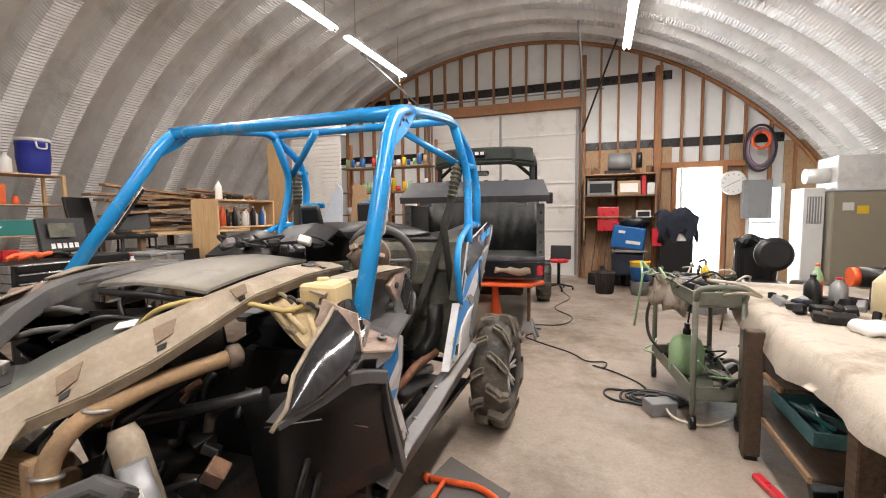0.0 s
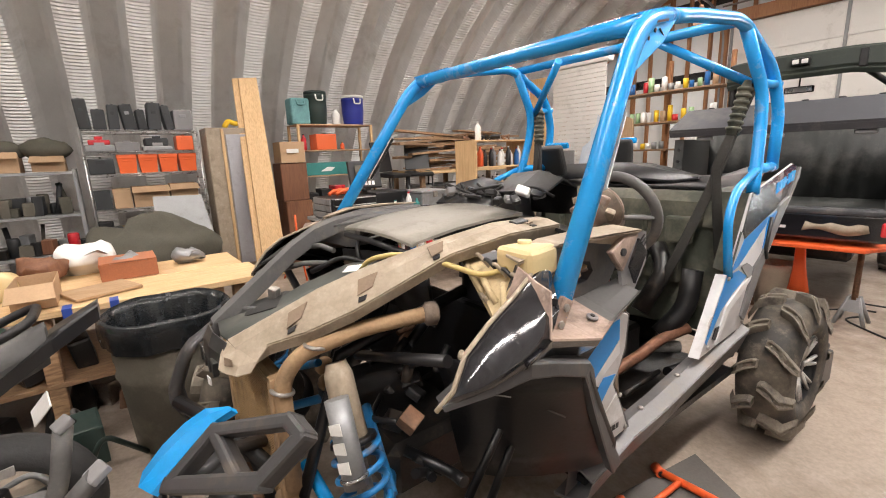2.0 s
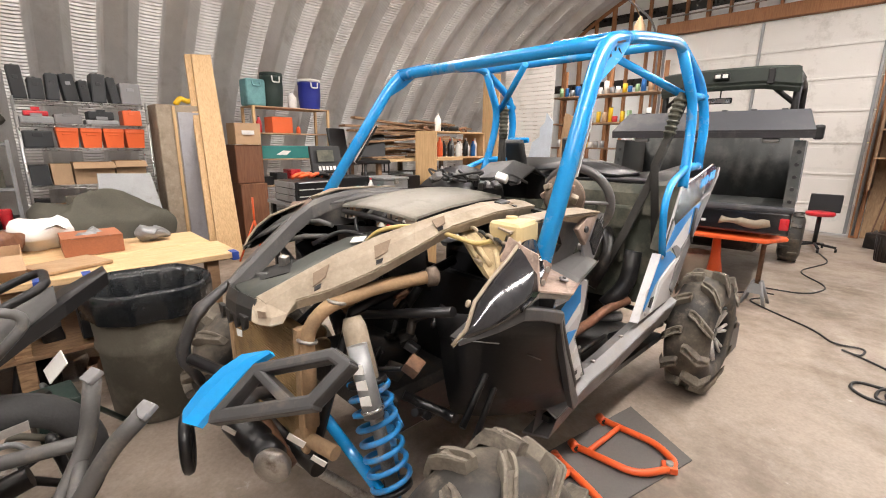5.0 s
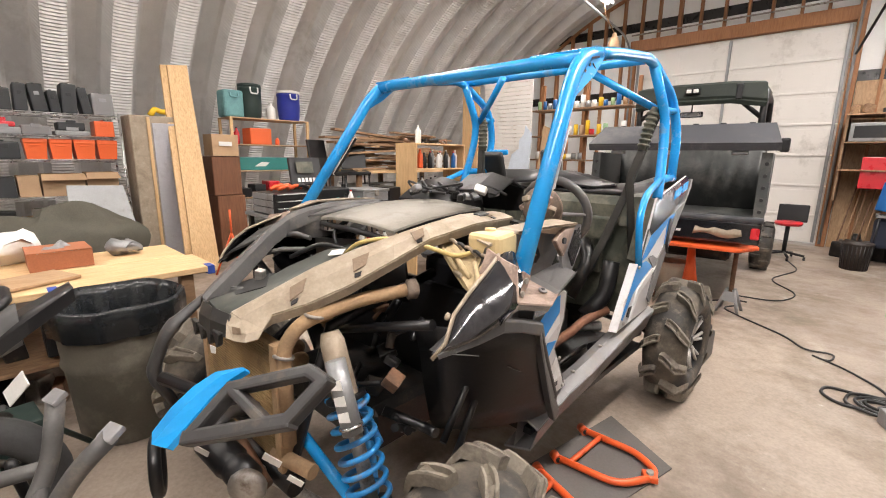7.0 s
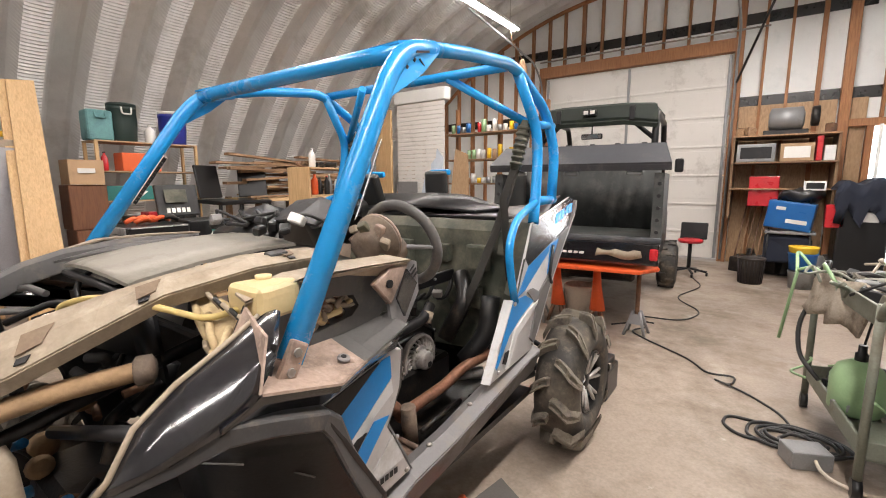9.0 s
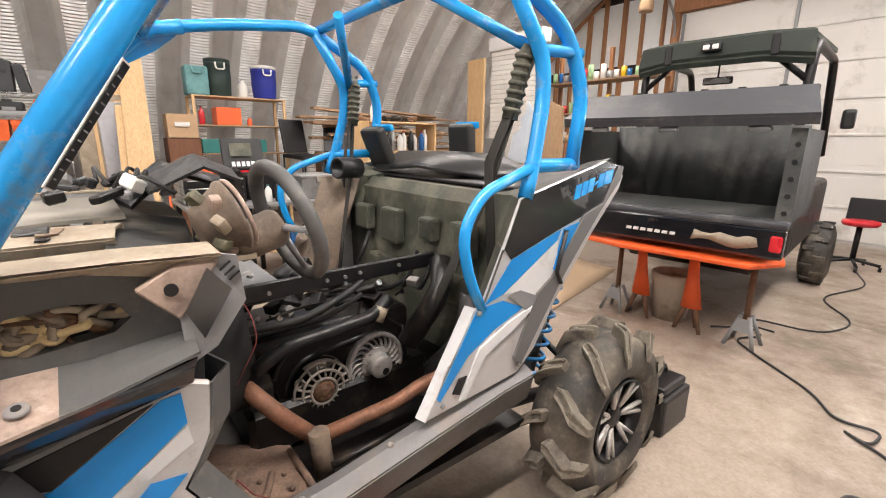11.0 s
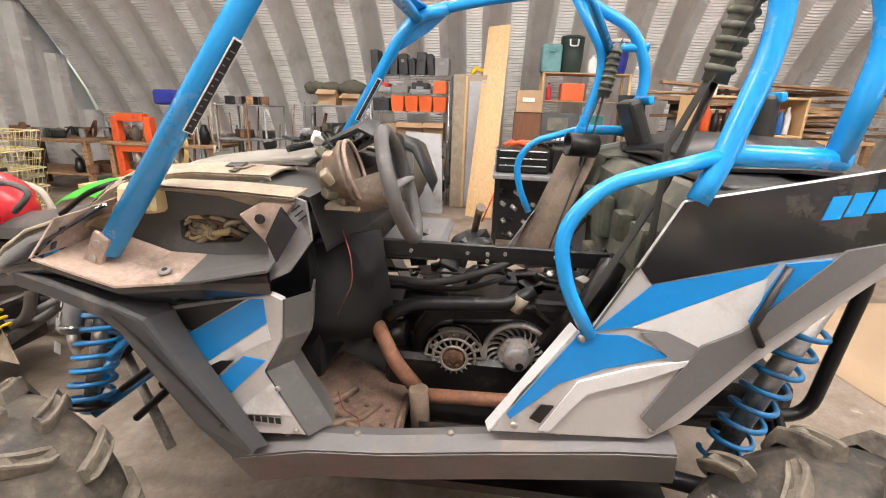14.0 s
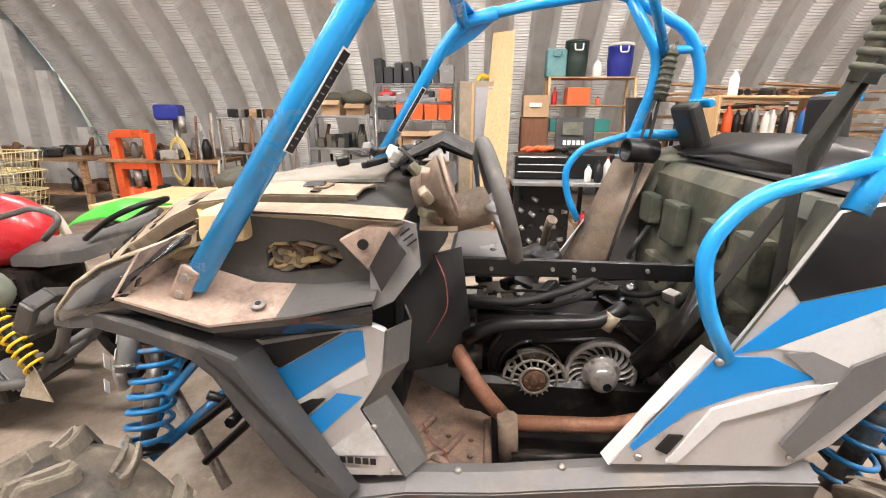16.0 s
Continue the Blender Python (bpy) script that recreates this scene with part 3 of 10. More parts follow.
# daylight beyond the openings
bm = B()
box(bm, 0.8, 5.6, 12.6, 12.65, -0.1, 3.4)
thing("backdrop", bm, DAY, "overexposed daylight beyond the open door", "backdrop", kind="structure")
bm = B()
box(bm, -12, 12, 11.06, 30, -0.14, -0.02)
thing("ground", bm, FLOOR, "pale ground outside the shed", "ground", kind="structure")
# opened door leaf and the glazed one beside it
d1 = group("door_1", (DX0, Y1, 0), "open white outer door swung inward", "door", kind="structure")
bm = B()
obox(bm, pose(DX0 + 0.03, Y1 - 0.42, 1.2, 0, 0, -8), 0.04, 0.80, 2.36, 0.004)
part("leaf", bm, WHITE, d1)
bm = B()
ball(bm, (DX0 + 0.11, Y1 - 0.74, 1.05), 0.032)
part("handle", bm, STEEL, d1)
w1 = group("window_1", (3.5, Y1, WZ0), "bright window filled with daylight", "window", kind="structure")
bm = B()
for x0, x1, z0, z1 in ((WX0 - .05, WX0 + .03, WZ0 - .05, WZ1 + .05), (WX1 - .03, WX1 + .05, WZ0 - .05, WZ1 + .05), (WX0 + .03, WX1 - .03, WZ0 - .05, WZ0 + .03), (WX0 + .03, WX1 - .03, WZ1 - .03, WZ1 + .05)):
    box(bm, x0, x1, Y1 + 0.0, Y1 + 0.17, z0, z1, 0.004)
part("window_frame", bm, WHITE, w1)
bm = B()
box(bm, WX0 + .03, WX1 - .03, Y1 + 0.05, Y1 + 0.08, 1.25, 1.29)
part("window_bar", bm, WHITE, w1)

# near end wall behind the camera
bm = B()
xs = np.linspace(CX - 7.15, CX + 7.15, 30)
prism(bm, [(CX - 7.15, -0.02), (CX + 7.15, -0.02)] + [(float(x), arch_z(float(x)) + 0.3) for x in xs[::-1]], "y", Y0 - 0.14, Y0 - 0.06)
wall_south = thing("wall_south", bm, GALV, "grey sheet-steel end wall with upright framing", "wall", kind="structure")
for x in np.arange(CX - 6.7, CX + 6.75, 0.61):
    x, top = float(x), arch_z(float(x)) - 0.02
    bm = B()
    n = int(top / 0.05)
    loft(bm, [[(x - 0.19, Y0 - 0.06, top * k / n), (x - 0.11, Y0 + 0.10, top * k / n), (x - 0.05, Y0 + 0.115 + (0.005 if k % 2 else -0.005), top * k / n), (x + 0.05, Y0 + 0.115 + (0.005 if k % 2 else -0.005), top * k / n), (x + 0.11, Y0 + 0.10, top * k / n), (x + 0.19, Y0 - 0.06, top * k / n)] for k in range(n + 1)], 0, smooth=False)
    part("rib", bm, GALV, wall_south)

# tube lamps, hung in two rows
def tube_lamp(lx, y):
    g = group("ceiling_light", (lx, y + 1.15, 4.43), "lit twin-tube strip lamp hung on chains", "strip light", "strip lights in two rows")
    bm = B()
    prism(bm, [(lx - 0.07, 4.47), (lx + 0.07, 4.47), (lx + 0.035, 4.53), (lx - 0.035, 4.53)], "y", y, y + 2.3)
    part("housing", bm, WHITE, g)
    for dx in (-0.045, 0.045):
        bm = B()
        cyl(bm, (lx + dx, y + 0.03, 4.445), (lx + dx, y + 2.27, 4.445), 0.017, n=10)
        part("tube", bm, TUBE if lx < -1 else TUBE_NEW, g)
    for yy in (y + 0.3, y + 2.0):
        bm = B()
        cyl(bm, (lx, yy, 4.53), (lx, yy, arch_z(lx) - 0.02), 0.006, n=5)
        part("chain", bm, STEEL, g)


for lx, y in LAMPS:
    tube_lamp(lx, y)
bm = B()
tube(bm, [(-3.65, 8.8, 4.5), (-3.65, 8.9, 4.2), (-3.62, 9.3, 3.95)], 0.012, 6)
lathe(bm, (-3.62, 9.3, 3.6), (0, 0, 1), [(0, 0.11), (0.05, 0.12), (0.2, 0.10), (0.3, 0.05), (0.36, 0.03)], 14)
thing("hanging_weight", bm, CARD, "tan bundle hanging from a cord under the lamps", "hanging bundle")

# ---- the stripped side-by-side buggy ----
VX = -1.11            # its middle line
RX, LX = -0.40, -1.82  # its flanks
buggy = group("side_by_side_buggy", (VX, 2.1, 0), "half-stripped side-by-side buggy with a bright blue roll cage", "off-road buggy")


def mirror(p):
    return (2 * VX - p[0], p[1], p[2])


# roll cage
cage_bars = {
    "a_pillar": ([(-0.350, 1.395, 1.142), (-0.455, 1.865, 1.865), (-0.466, 1.955, 1.952), (-0.472, 2.10, 1.985)], 0.031),
    "roof_rail": ([(-0.472, 2.08, 1.982), (-0.478, 2.28, 2.018), (-0.48, 2.72, 2.065), (-0.46, 3.06, 1.90), (-0.44, 3.15, 1.70), (-0.43, 3.10, 1.44)], 0.026),
    "b_pillar": ([(-0.48, 2.76, 2.05), (-0.45, 2.93, 1.80), (-0.44, 2.93, 1.66), (-0.42, 2.87, 1.44), (-0.41, 2.83, 1.34)], 0.026),
    "b_link": ([(-0.455, 2.92, 1.82), (-0.45, 3.13, 1.83)], 0.020),
    "b_foot_bar": ([(-0.425, 2.86, 1.445), (-0.43, 3.12, 1.445)], 0.024),
    "grab_bar": ([(-0.415, 2.87, 1.445), (-0.40, 2.62, 1.37), (-0.39, 2.535, 1.26), (-0.39, 2.565, 1.12), (-0.405, 2.64, 0.99)], 0.018),
    "rear_brace": ([(-0.455, 2.96, 1.80), (-0.84, 2.72, 2.05)], 0.021),
}
for nm, (pts, r) in cage_bars.items():
    for side in (0, 1):
        P = [mirror(p) for p in pts] if side else pts
        if side:
            P = [(x + (0.02 if nm != "grab_bar" else 0.0), y - 0.075 * min(1, max(0, (y - 2.2) / 0.5)), z) for x, y, z in P]
        bm = B()
        tube(bm, P, r, 12, bend=0.09)
        part(nm, bm, BLUE, buggy)
for nm, pts, r in (("front_bar", [(-0.466, 1.945, 1.94), (-0.62, 1.94, 1.945), (-1.58, 1.94, 1.945), (-1.734, 1.945, 1.94)], 0.029),
                   ("rear_bar", [(-0.48, 2.72, 2.06), (-1.74, 2.72, 2.06)], 0.023),
                   ):
    bm = B()
    tube(bm, pts, r, 12)
    part(nm, bm, BLUE, buggy)
for s in (0, 1):
    # gussets welded into the front corners, with their lightening holes
    bm = B()
    q = [(-0.47, 1.925, 1.965), (-0.47, 2.0, 1.985), (-0.72, 1.965, 1.978), (-0.60, 1.93, 1.965)]
    if s:
        q = [mirror(p) for p in q]
    slab(bm, q, 0.008, (0, 0, 1))
    part("gusset", bm, BLUE, buggy)
    # slotted side gusset between pillar and roof rail
    bm = B()
    q = [(-0.452, 1.925, 1.925), (-0.452, 2.10, 1.968), (-0.44, 2.00, 1.885), (-0.428, 1.83, 1.785), (-0.445, 1.87, 1.86)]
    if s:
        q = [mirror(p) for p in q]
    slab(bm, q, 0.010, (1, 0, 0))
    gus = part("side_gusset", bm, BLUE, buggy)
    for (ya, za), (yb, zb), w_ in (((1.875, 1.835), (1.905, 1.895), 0.007), ((1.975, 1.945), (2.035, 1.958), 0.007), ((1.925, 1.888), (1.927, 1.891), 0.008), ((1.962, 1.917), (1.964, 1.920), 0.008), ((1.99, 1.925), (2.01, 1.91), 0.004), ((1.90, 1.84), (1.925, 1.845), 0.004)):
        bm = B()
        xg = -0.4385 if not s else 2 * VX + 0.4385
        dx = 0.004 if not s else -0.004
        dv = Vector((0, yb - ya, zb - za)).normalized() * w_ * 0.5
        nv = Vector((0, -dv.z, dv.y))
        A_, B_ = Vector((xg, ya, za)), Vector((xg, yb, zb))
        slab(bm, [A_ - dv - nv, B_ + dv - nv, B_ + dv + nv, A_ - dv + nv], abs(dx), (1 if dx > 0 else -1, 0, 0))
        part("slot", bm, BLACK, gus)
    # warning sticker and muddy lower end of the pillar
    bm = B()
    a, b = Vector((-0.3996, 1.62, 1.462)), Vector((-0.432, 1.755, 1.672))
    if s:
        a, b = Vector(mirror(a)) + Vector((0.035, 0, 0)), Vector(mirror(b)) + Vector((0.035, 0, 0))
    out = Vector((0.62, 0.62, -0.5)) if not s else Vector((0.7, 0.1, -0.4))
    d = (b - a).normalized()
    w = d.cross(out).normalized()
    o = out.normalized() * 0.031
    slab(bm, [a + o - w * 0.012, b + o - w * 0.012, b + o + w * 0.012, a + o + w * 0.012], 0.002, out.normalized())
    st = part("sticker", bm, SHINY_WHITE, buggy, "black warning sticker with a pale border")
    bm = B()
    a2, b2, o2 = a + d * 0.004, b - d * 0.004, o + out.normalized() * 0.0025
    slab(bm, [a2 + o2 - w * 0.009, b2 + o2 - w * 0.009, b2 + o2 + w * 0.009, a2 + o2 + w * 0.009], 0.002, out.normalized())
    part("print_field", bm, BLACK, st)
    bm = B()
    for k in range(12):
        p = a2 + (b2 - a2) * (0.06 + 0.075 * k) + o2 + out.normalized() * 0.0025
        slab(bm, [p - w * 0.006, p - w * 0.006 + d * 0.003, p + w * (0.003 * (k % 3)) + d * 0.003, p + w * (0.003 * (k % 3))], 0.0008, out.normalized())
    part("print_bars", bm, GREY_PL, st)
    # foot plate and bolts
    bm = B()
    foot = Vector((-0.328, 1.388, 1.150)) if not s else Vector((-1.892, 1.388, 1.150))
    obox(bm, Matrix.Translation(foot) @ pose(0, 0, 0, -30, 0, 0), 0.016, 0.048, 0.095, 0.007, 2)
    part("pillar_foot", bm, TRAY_DUST, buggy)
    for k in (0, 1):
        bm = B()
        e_ = 0.007 if not s else -0.007
        cyl(bm, foot + Vector((e_, 0.02 * k - 0.010, 0.040 * k - 0.020)), foot + Vector((e_ * 1.9, 0.02 * k - 0.010, 0.040 * k - 0.020)), 0.011, n=6)
        part("bolt", bm, STEEL, buggy)
# seat belts: ribbed sleeves and webbing on both rear pillars
BELT = mat("belt_webbing", (0.028, 0.026, 0.022), 0.9, var=0.2, bump=0.3, scale=40)
for s in (0, 1):
    f = (lambda p: mirror(p)) if s else (lambda p: p)
    bm = B()
    a, b = Vector(f((-0.50, 2.905, 1.84))), Vector(f((-0.53, 2.865, 1.60)))
    tube(bm, [a, a + (b - a) * 0.15, b], [0.014, 0.026, 0.028], 10)
    sleeve = part("belt_sleeve", bm, OLIVE, buggy, "ribbed olive belt sleeve")
    for k in range(7):
        bm = B()
        ring(bm, a + (b - a) * (0.16 + 0.12 * k), b - a, 0.026, 0.009, 14, 6)
        part("sleeve_rib", bm, OLIVE, sleeve)
    bm = B()
    tube(bm, [b, f((-0.58, 2.82, 1.36)), f((-0.66, 2.72, 1.05)), f((-0.72, 2.66, 0.86))], 0.024, 8, flat=0.16)
    part("belt", bm, BELT, buggy, "dark seat belt hanging down")
    bm = B()
    tube(bm, [f((-0.47, 2.93, 1.86)), f((-0.56, 2.80, 1.45)), f((-0.50, 2.78, 1.02))], 0.022, 8, flat=0.15)
    part("belt", bm, BELT, buggy)

# ---- rear quarter panels with their graphics ----
Q_OUT = [(2.413, 0.671), (2.486, 0.809), (2.611, 1.003), (2.643, 1.002), (2.727, 1.179), (2.80, 1.343), (3.29, 1.455), (3.381, 1.433), (3.419, 1.393), (3.397, 1.339), (3.231, 1.18), (3.029, 0.95), (2.917, 0.773), (2.829, 0.701)]
graphics = (
    ("gloss_insert", [(2.801, 1.340), (3.290, 1.453), (3.380, 1.430), (3.285, 1.283), (3.025, 1.219), (2.762, 1.142), (2.732, 1.179)], GLOSS_BLK, 1),
    ("blue_stripe", [(2.648, 1.006), (2.765, 1.139), (3.026, 1.213), (3.004, 1.174), (2.731, 1.026)], BLUE_G, 1),
    ("blue_patch", [(3.041, 1.214), (3.189, 1.241), (3.012, 1.048), (2.992, 1.067)], BLUE_G, 2),
    ("white_patch", [(2.735, 1.025), (3.011, 1.176), (3.01, 1.006), (2.94, 0.969), (2.816, 1.02)], WHITE_PL, 1),
    ("grey_patch", [(2.757, 1.014), (2.816, 1.023), (2.966, 0.958), (2.881, 0.916)], GREY_PL, 2),
    ("blue_wedge", [(2.615, 0.998), (2.732, 1.002), (2.837, 0.954), (2.689, 0.904), (2.578, 0.845), (2.463, 0.721), (2.452, 0.736)], BLUE_G, 1),
    ("white_swoosh", [(2.931, 0.964), (2.756, 0.915), (2.626, 0.859), (2.542, 0.698), (2.567, 0.697), (2.652, 0.827), (2.785, 0.884)], WHITE_PL, 3),
    ("slot", [(2.514, 0.732), (2.54, 0.777), (2.574, 0.777), (2.543, 0.719)], BLACK, 2),
    ("grey_edge", [(3.395, 1.43), (3.372, 1.435), (3.283, 1.292), (3.153, 1.255), (2.982, 1.042), (2.903, 0.994), (2.795, 0.772), (2.832, 0.737), (2.958, 0.908), (3.039, 1.021), (3.145, 1.139), (3.263, 1.266), (3.386, 1.381)], SILLPL, 4),
)
for s in (0, 1):
    sx = 1 if not s else -1
    x0 = RX if not s else LX
    bm = B()
    prism(bm, Q_OUT, "x", x0 - sx * 0.013, x0, 0.004)
    qp = part("quarter_panel", bm, SILVER, buggy, "silver, blue and gloss black rear quarter panel")
    if s:
        for k, (nm, poly, m_, h) in enumerate(graphics[:3]):
            bm = B()
            prism(bm, poly, "x", x0, x0 - 0.003 * h)
            part(nm, bm, m_, qp)
        continue
    for nm, poly, m_, h in graphics:
        bm = B()
        prism(bm, poly, "x", x0 + 0.0005, x0 + 0.0028 * h)
        part(nm, bm, m_, qp)
    # a bent bar beside the blue patch, and screws
    bm = B()
    tube(bm, [(x0 + 0.012, 3.045, 1.21), (x0 + 0.016, 3.0, 1.06), (x0 + 0.014, 3.03, 1.01)], 0.009, 6)
    part("edge_bar", bm, BLACK_PL, qp)
    for y, z in ((2.475, 0.705), (2.83, 0.735), (3.02, 1.02), (3.18, 1.20), (2.62, 0.985)):
        bm = B()
        lathe(bm, (x0 + 0.003, y, z), (1, 0, 0), [(0, 0.011), (0.006, 0.010), (0.008, 0.005)], 10)
        part("screw", bm, STEEL, qp)
    # the maker's mark, as plain slanted shapes
    bm = B()
    yk = 3.085
    for k, w in enumerate((0.034, 0.034, 0.034, 0.016, 0.034, 0.052)):
        z = 1.318 + (yk - 3.085) * 0.24
        hgt = 0.052 if k != 3 else 0.014
        zo = z if k != 3 else z + 0.015
        prism(bm, [(yk, zo), (yk + w, zo + 0.005), (yk + w + 0.01, zo + hgt + 0.005), (yk + 0.01, zo + hgt)], "x", x0 + 0.003, x0 + 0.0055)
        yk += w + 0.007
    part("mark", bm, BLUE, qp, "blue mark of plain slanted shapes")
# white front edge strips and inner olive returns
for s in (0, 1):
    f = mirror if s else (lambda p: p)
    bm = B()
    slab(bm, [f((-0.40, 2.41, 0.67)), f((-0.40, 2.61, 1.003)), f((-0.44, 2.60, 1.003)), f((-0.44, 2.40, 0.67))], 0.006, (0, -0.7, 0.3))
    part("edge_strip", bm, WHITE_PL, buggy, "pale panel edge")
    bm = B()
    slab(bm, [f((-0.398, 2.643, 1.0)), f((-0.398, 2.727, 1.179)), f((-0.50, 2.80, 1.18)), f((-0.50, 2.72, 1.0))], 0.006, (0, -1, 0.2))
    part("edge_strip", bm, OLIVE, buggy)
    bm = B()
    loft(bm, [[f((-0.398, 2.725, 1.175)), f((-0.50, 2.80, 1.175)), f((-0.62, 2.86, 1.17))], [f((-0.398, 2.80, 1.34)), f((-0.50, 2.86, 1.34)), f((-0.62, 2.90, 1.33))], [f((-0.41, 3.0, 1.385)), f((-0.50, 3.0, 1.37)), f((-0.62, 3.0, 1.34))]], 0.008, smooth=False)
    part("inner_return", bm, OLIVE, buggy)

# ---- bulkhead behind the seats ----
bm = B()
loft(bm, [[(x, 2.80 + 0.10 * abs((x - VX) / 0.7), 0.62) for x in np.linspace(LX + 0.02, RX - 0.06, 9)],
          [(x, 2.84 + 0.05 * abs((x - VX) / 0.7), 0.95) for x in np.linspace(LX + 0.02, RX - 0.06, 9)],
          [(x, 2.88, 1.28) for x in np.linspace(LX + 0.02, RX - 0.10, 9)],
          [(x, 2.93, 1.33) for x in np.linspace(LX + 0.06, RX - 0.12, 9)],
          [(x, 3.35, 1.31) for x in np.linspace(LX + 0.10, RX - 0.12, 9)]], 0.012, (0, 0.7, -0.7), smooth=False)
bulk = part("bulkhead", bm, OLIVE, buggy, "dusty olive moulded bulkhead")
for x, z, w, h in ((-0.72, 1.14, 0.13, 0.14), (-0.95, 1.15, 0.10, 0.10), (-1.25, 1.12, 0.15, 0.17), (-1.52, 1.13, 0.13, 0.13), (-0.80, 0.92, 0.2, 0.12), (-1.3, 0.88, 0.3, 0.15)):
    bm = B()
    box(bm, x - w / 2, x + w / 2, 2.805, 2.86, z - h / 2, z + h / 2, 0.015, 2)
    part("moulding", bm, OLIVE, bulk)
for x, z in ((-1.0, 0.98), (-0.88, 1.0), (-1.42, 1.0)):
    bm = B()
    tube(bm, [(x, 2.80, z + 0.06), (x + 0.05, 2.74, z), (x + 0.02, 2.72, z - 0.08), (x - 0.06, 2.76, z - 0.1)], 0.012, 6, bend=0.04)
    part("hose", bm, WIRE, buggy)
# folded boot cover, pipe and headrests
bm = B()
loft(bm, [[(LX + 0.1 + 1.15 * i / 10, 3.0 + 0.12 * j, 1.345 + 0.05 * math.sin(i * 0.9 + j) * (j / 5) + 0.06 * (j > 3)) for i in range(11)] for j in range(6)], 0.01)
part("boot_cover", bm, BLACK_PL, buggy, "black plastic cargo cover")
bm = B()
loft(bm, [[(-1.72, 2.98, 1.36), (-1.3, 3.02, 1.40), (-0.9, 3.1, 1.37)], [(-1.74, 3.2, 1.46), (-1.3, 3.24, 1.47), (-0.85, 3.3, 1.38)], [(-1.70, 3.55, 1.44), (-1.3, 3.6, 1.45), (-0.95, 3.6, 1.36)]], 0.012)
part("fender_skin", bm, BLACK_PL, buggy, "loose black fender skin lying over the back")
bm = B()
lathe(bm, (-1.60, 2.84, 1.375), (0.25, -1, 0.05), [(0, 0.055), (0.14, 0.055), (0.14, 0.042), (0.02, 0.040)], 16)
part("intake_pipe", bm, BLACK, buggy)
for x, y, z, tilt in ((-1.70, 3.03, 1.40, 25), (-1.45, 3.45, 1.42, 5)):
    bm = B()
    obox(bm, pose(x, y, z + 0.08, tilt, 0, 10), 0.17, 0.07, 0.24, 0.05, 4)
    hr = part("headrest", bm, DK_PL, buggy, "dusty black headrest bolster")
    bm = B()
    obox(bm, pose(x + 0.02, y + 0.02, z + 0.19, tilt, 0, 10), 0.16, 0.03, 0.04, 0.012, 2)
    part("blue_cap", bm, BLUE, hr)

# ---- front flank: fender, flare, side panel ----
FP = [(1.427, 0.949), (1.802, 1.036), (1.84, 1.02), (1.828, 0.901), (1.762, 0.791), (1.877, 0.581), (1.687, 0.566), (1.547, 0.773)]
FGR = (
    ("blue_wedge", [(1.47, 0.905), (1.56, 0.899), (1.744, 1.014), (1.78, 1.017), (1.784, 0.946), (1.563, 0.783), (1.519, 0.807)], BLUE_G, 1),
    ("black_wedge", [(1.446, 0.947), (1.73, 1.012), (1.56, 0.902)], BLACK, 2),
    ("blue_patch", [(1.589, 0.723), (1.704, 0.835), (1.771, 0.827), (1.607, 0.66)], BLUE_G, 1),
    ("black_patch", [(1.55, 0.766), (1.635, 0.814), (1.673, 0.816), (1.589, 0.732)], BLACK, 2),
    ("white_wedge", [(1.652, 0.635), (1.783, 0.754), (1.832, 0.649)], WHITE_PL, 1),
    ("white_stripe", [(1.57, 0.787), (1.784, 0.94), (1.79, 0.895), (1.69, 0.84), (1.60, 0.775)], WHITE_PL, 1),
)
# the flare's upper and lower edge, from its tip back and down to the sill
FLARE_UP = [(-0.345, 1.015, 1.035), (-0.290, 1.12, 1.076), (-0.263, 1.207, 1.104), (-0.265, 1.30, 1.076), (-0.272, 1.44, 1.026), (-0.300, 1.500, 0.975), (-0.318, 1.552, 0.862), (-0.332, 1.645, 0.70), (-0.345, 1.735, 0.55)]
FLARE_LOW = [(-0.340, 1.02, 1.020), (-0.286, 1.12, 1.046), (-0.262, 1.205, 1.064), (-0.262, 1.30, 1.038), (-0.268, 1.415, 0.992), (-0.282, 1.452, 0.940), (-0.292, 1.505, 0.830), (-0.312, 1.60, 0.650), (-0.335, 1.68, 0.530)]
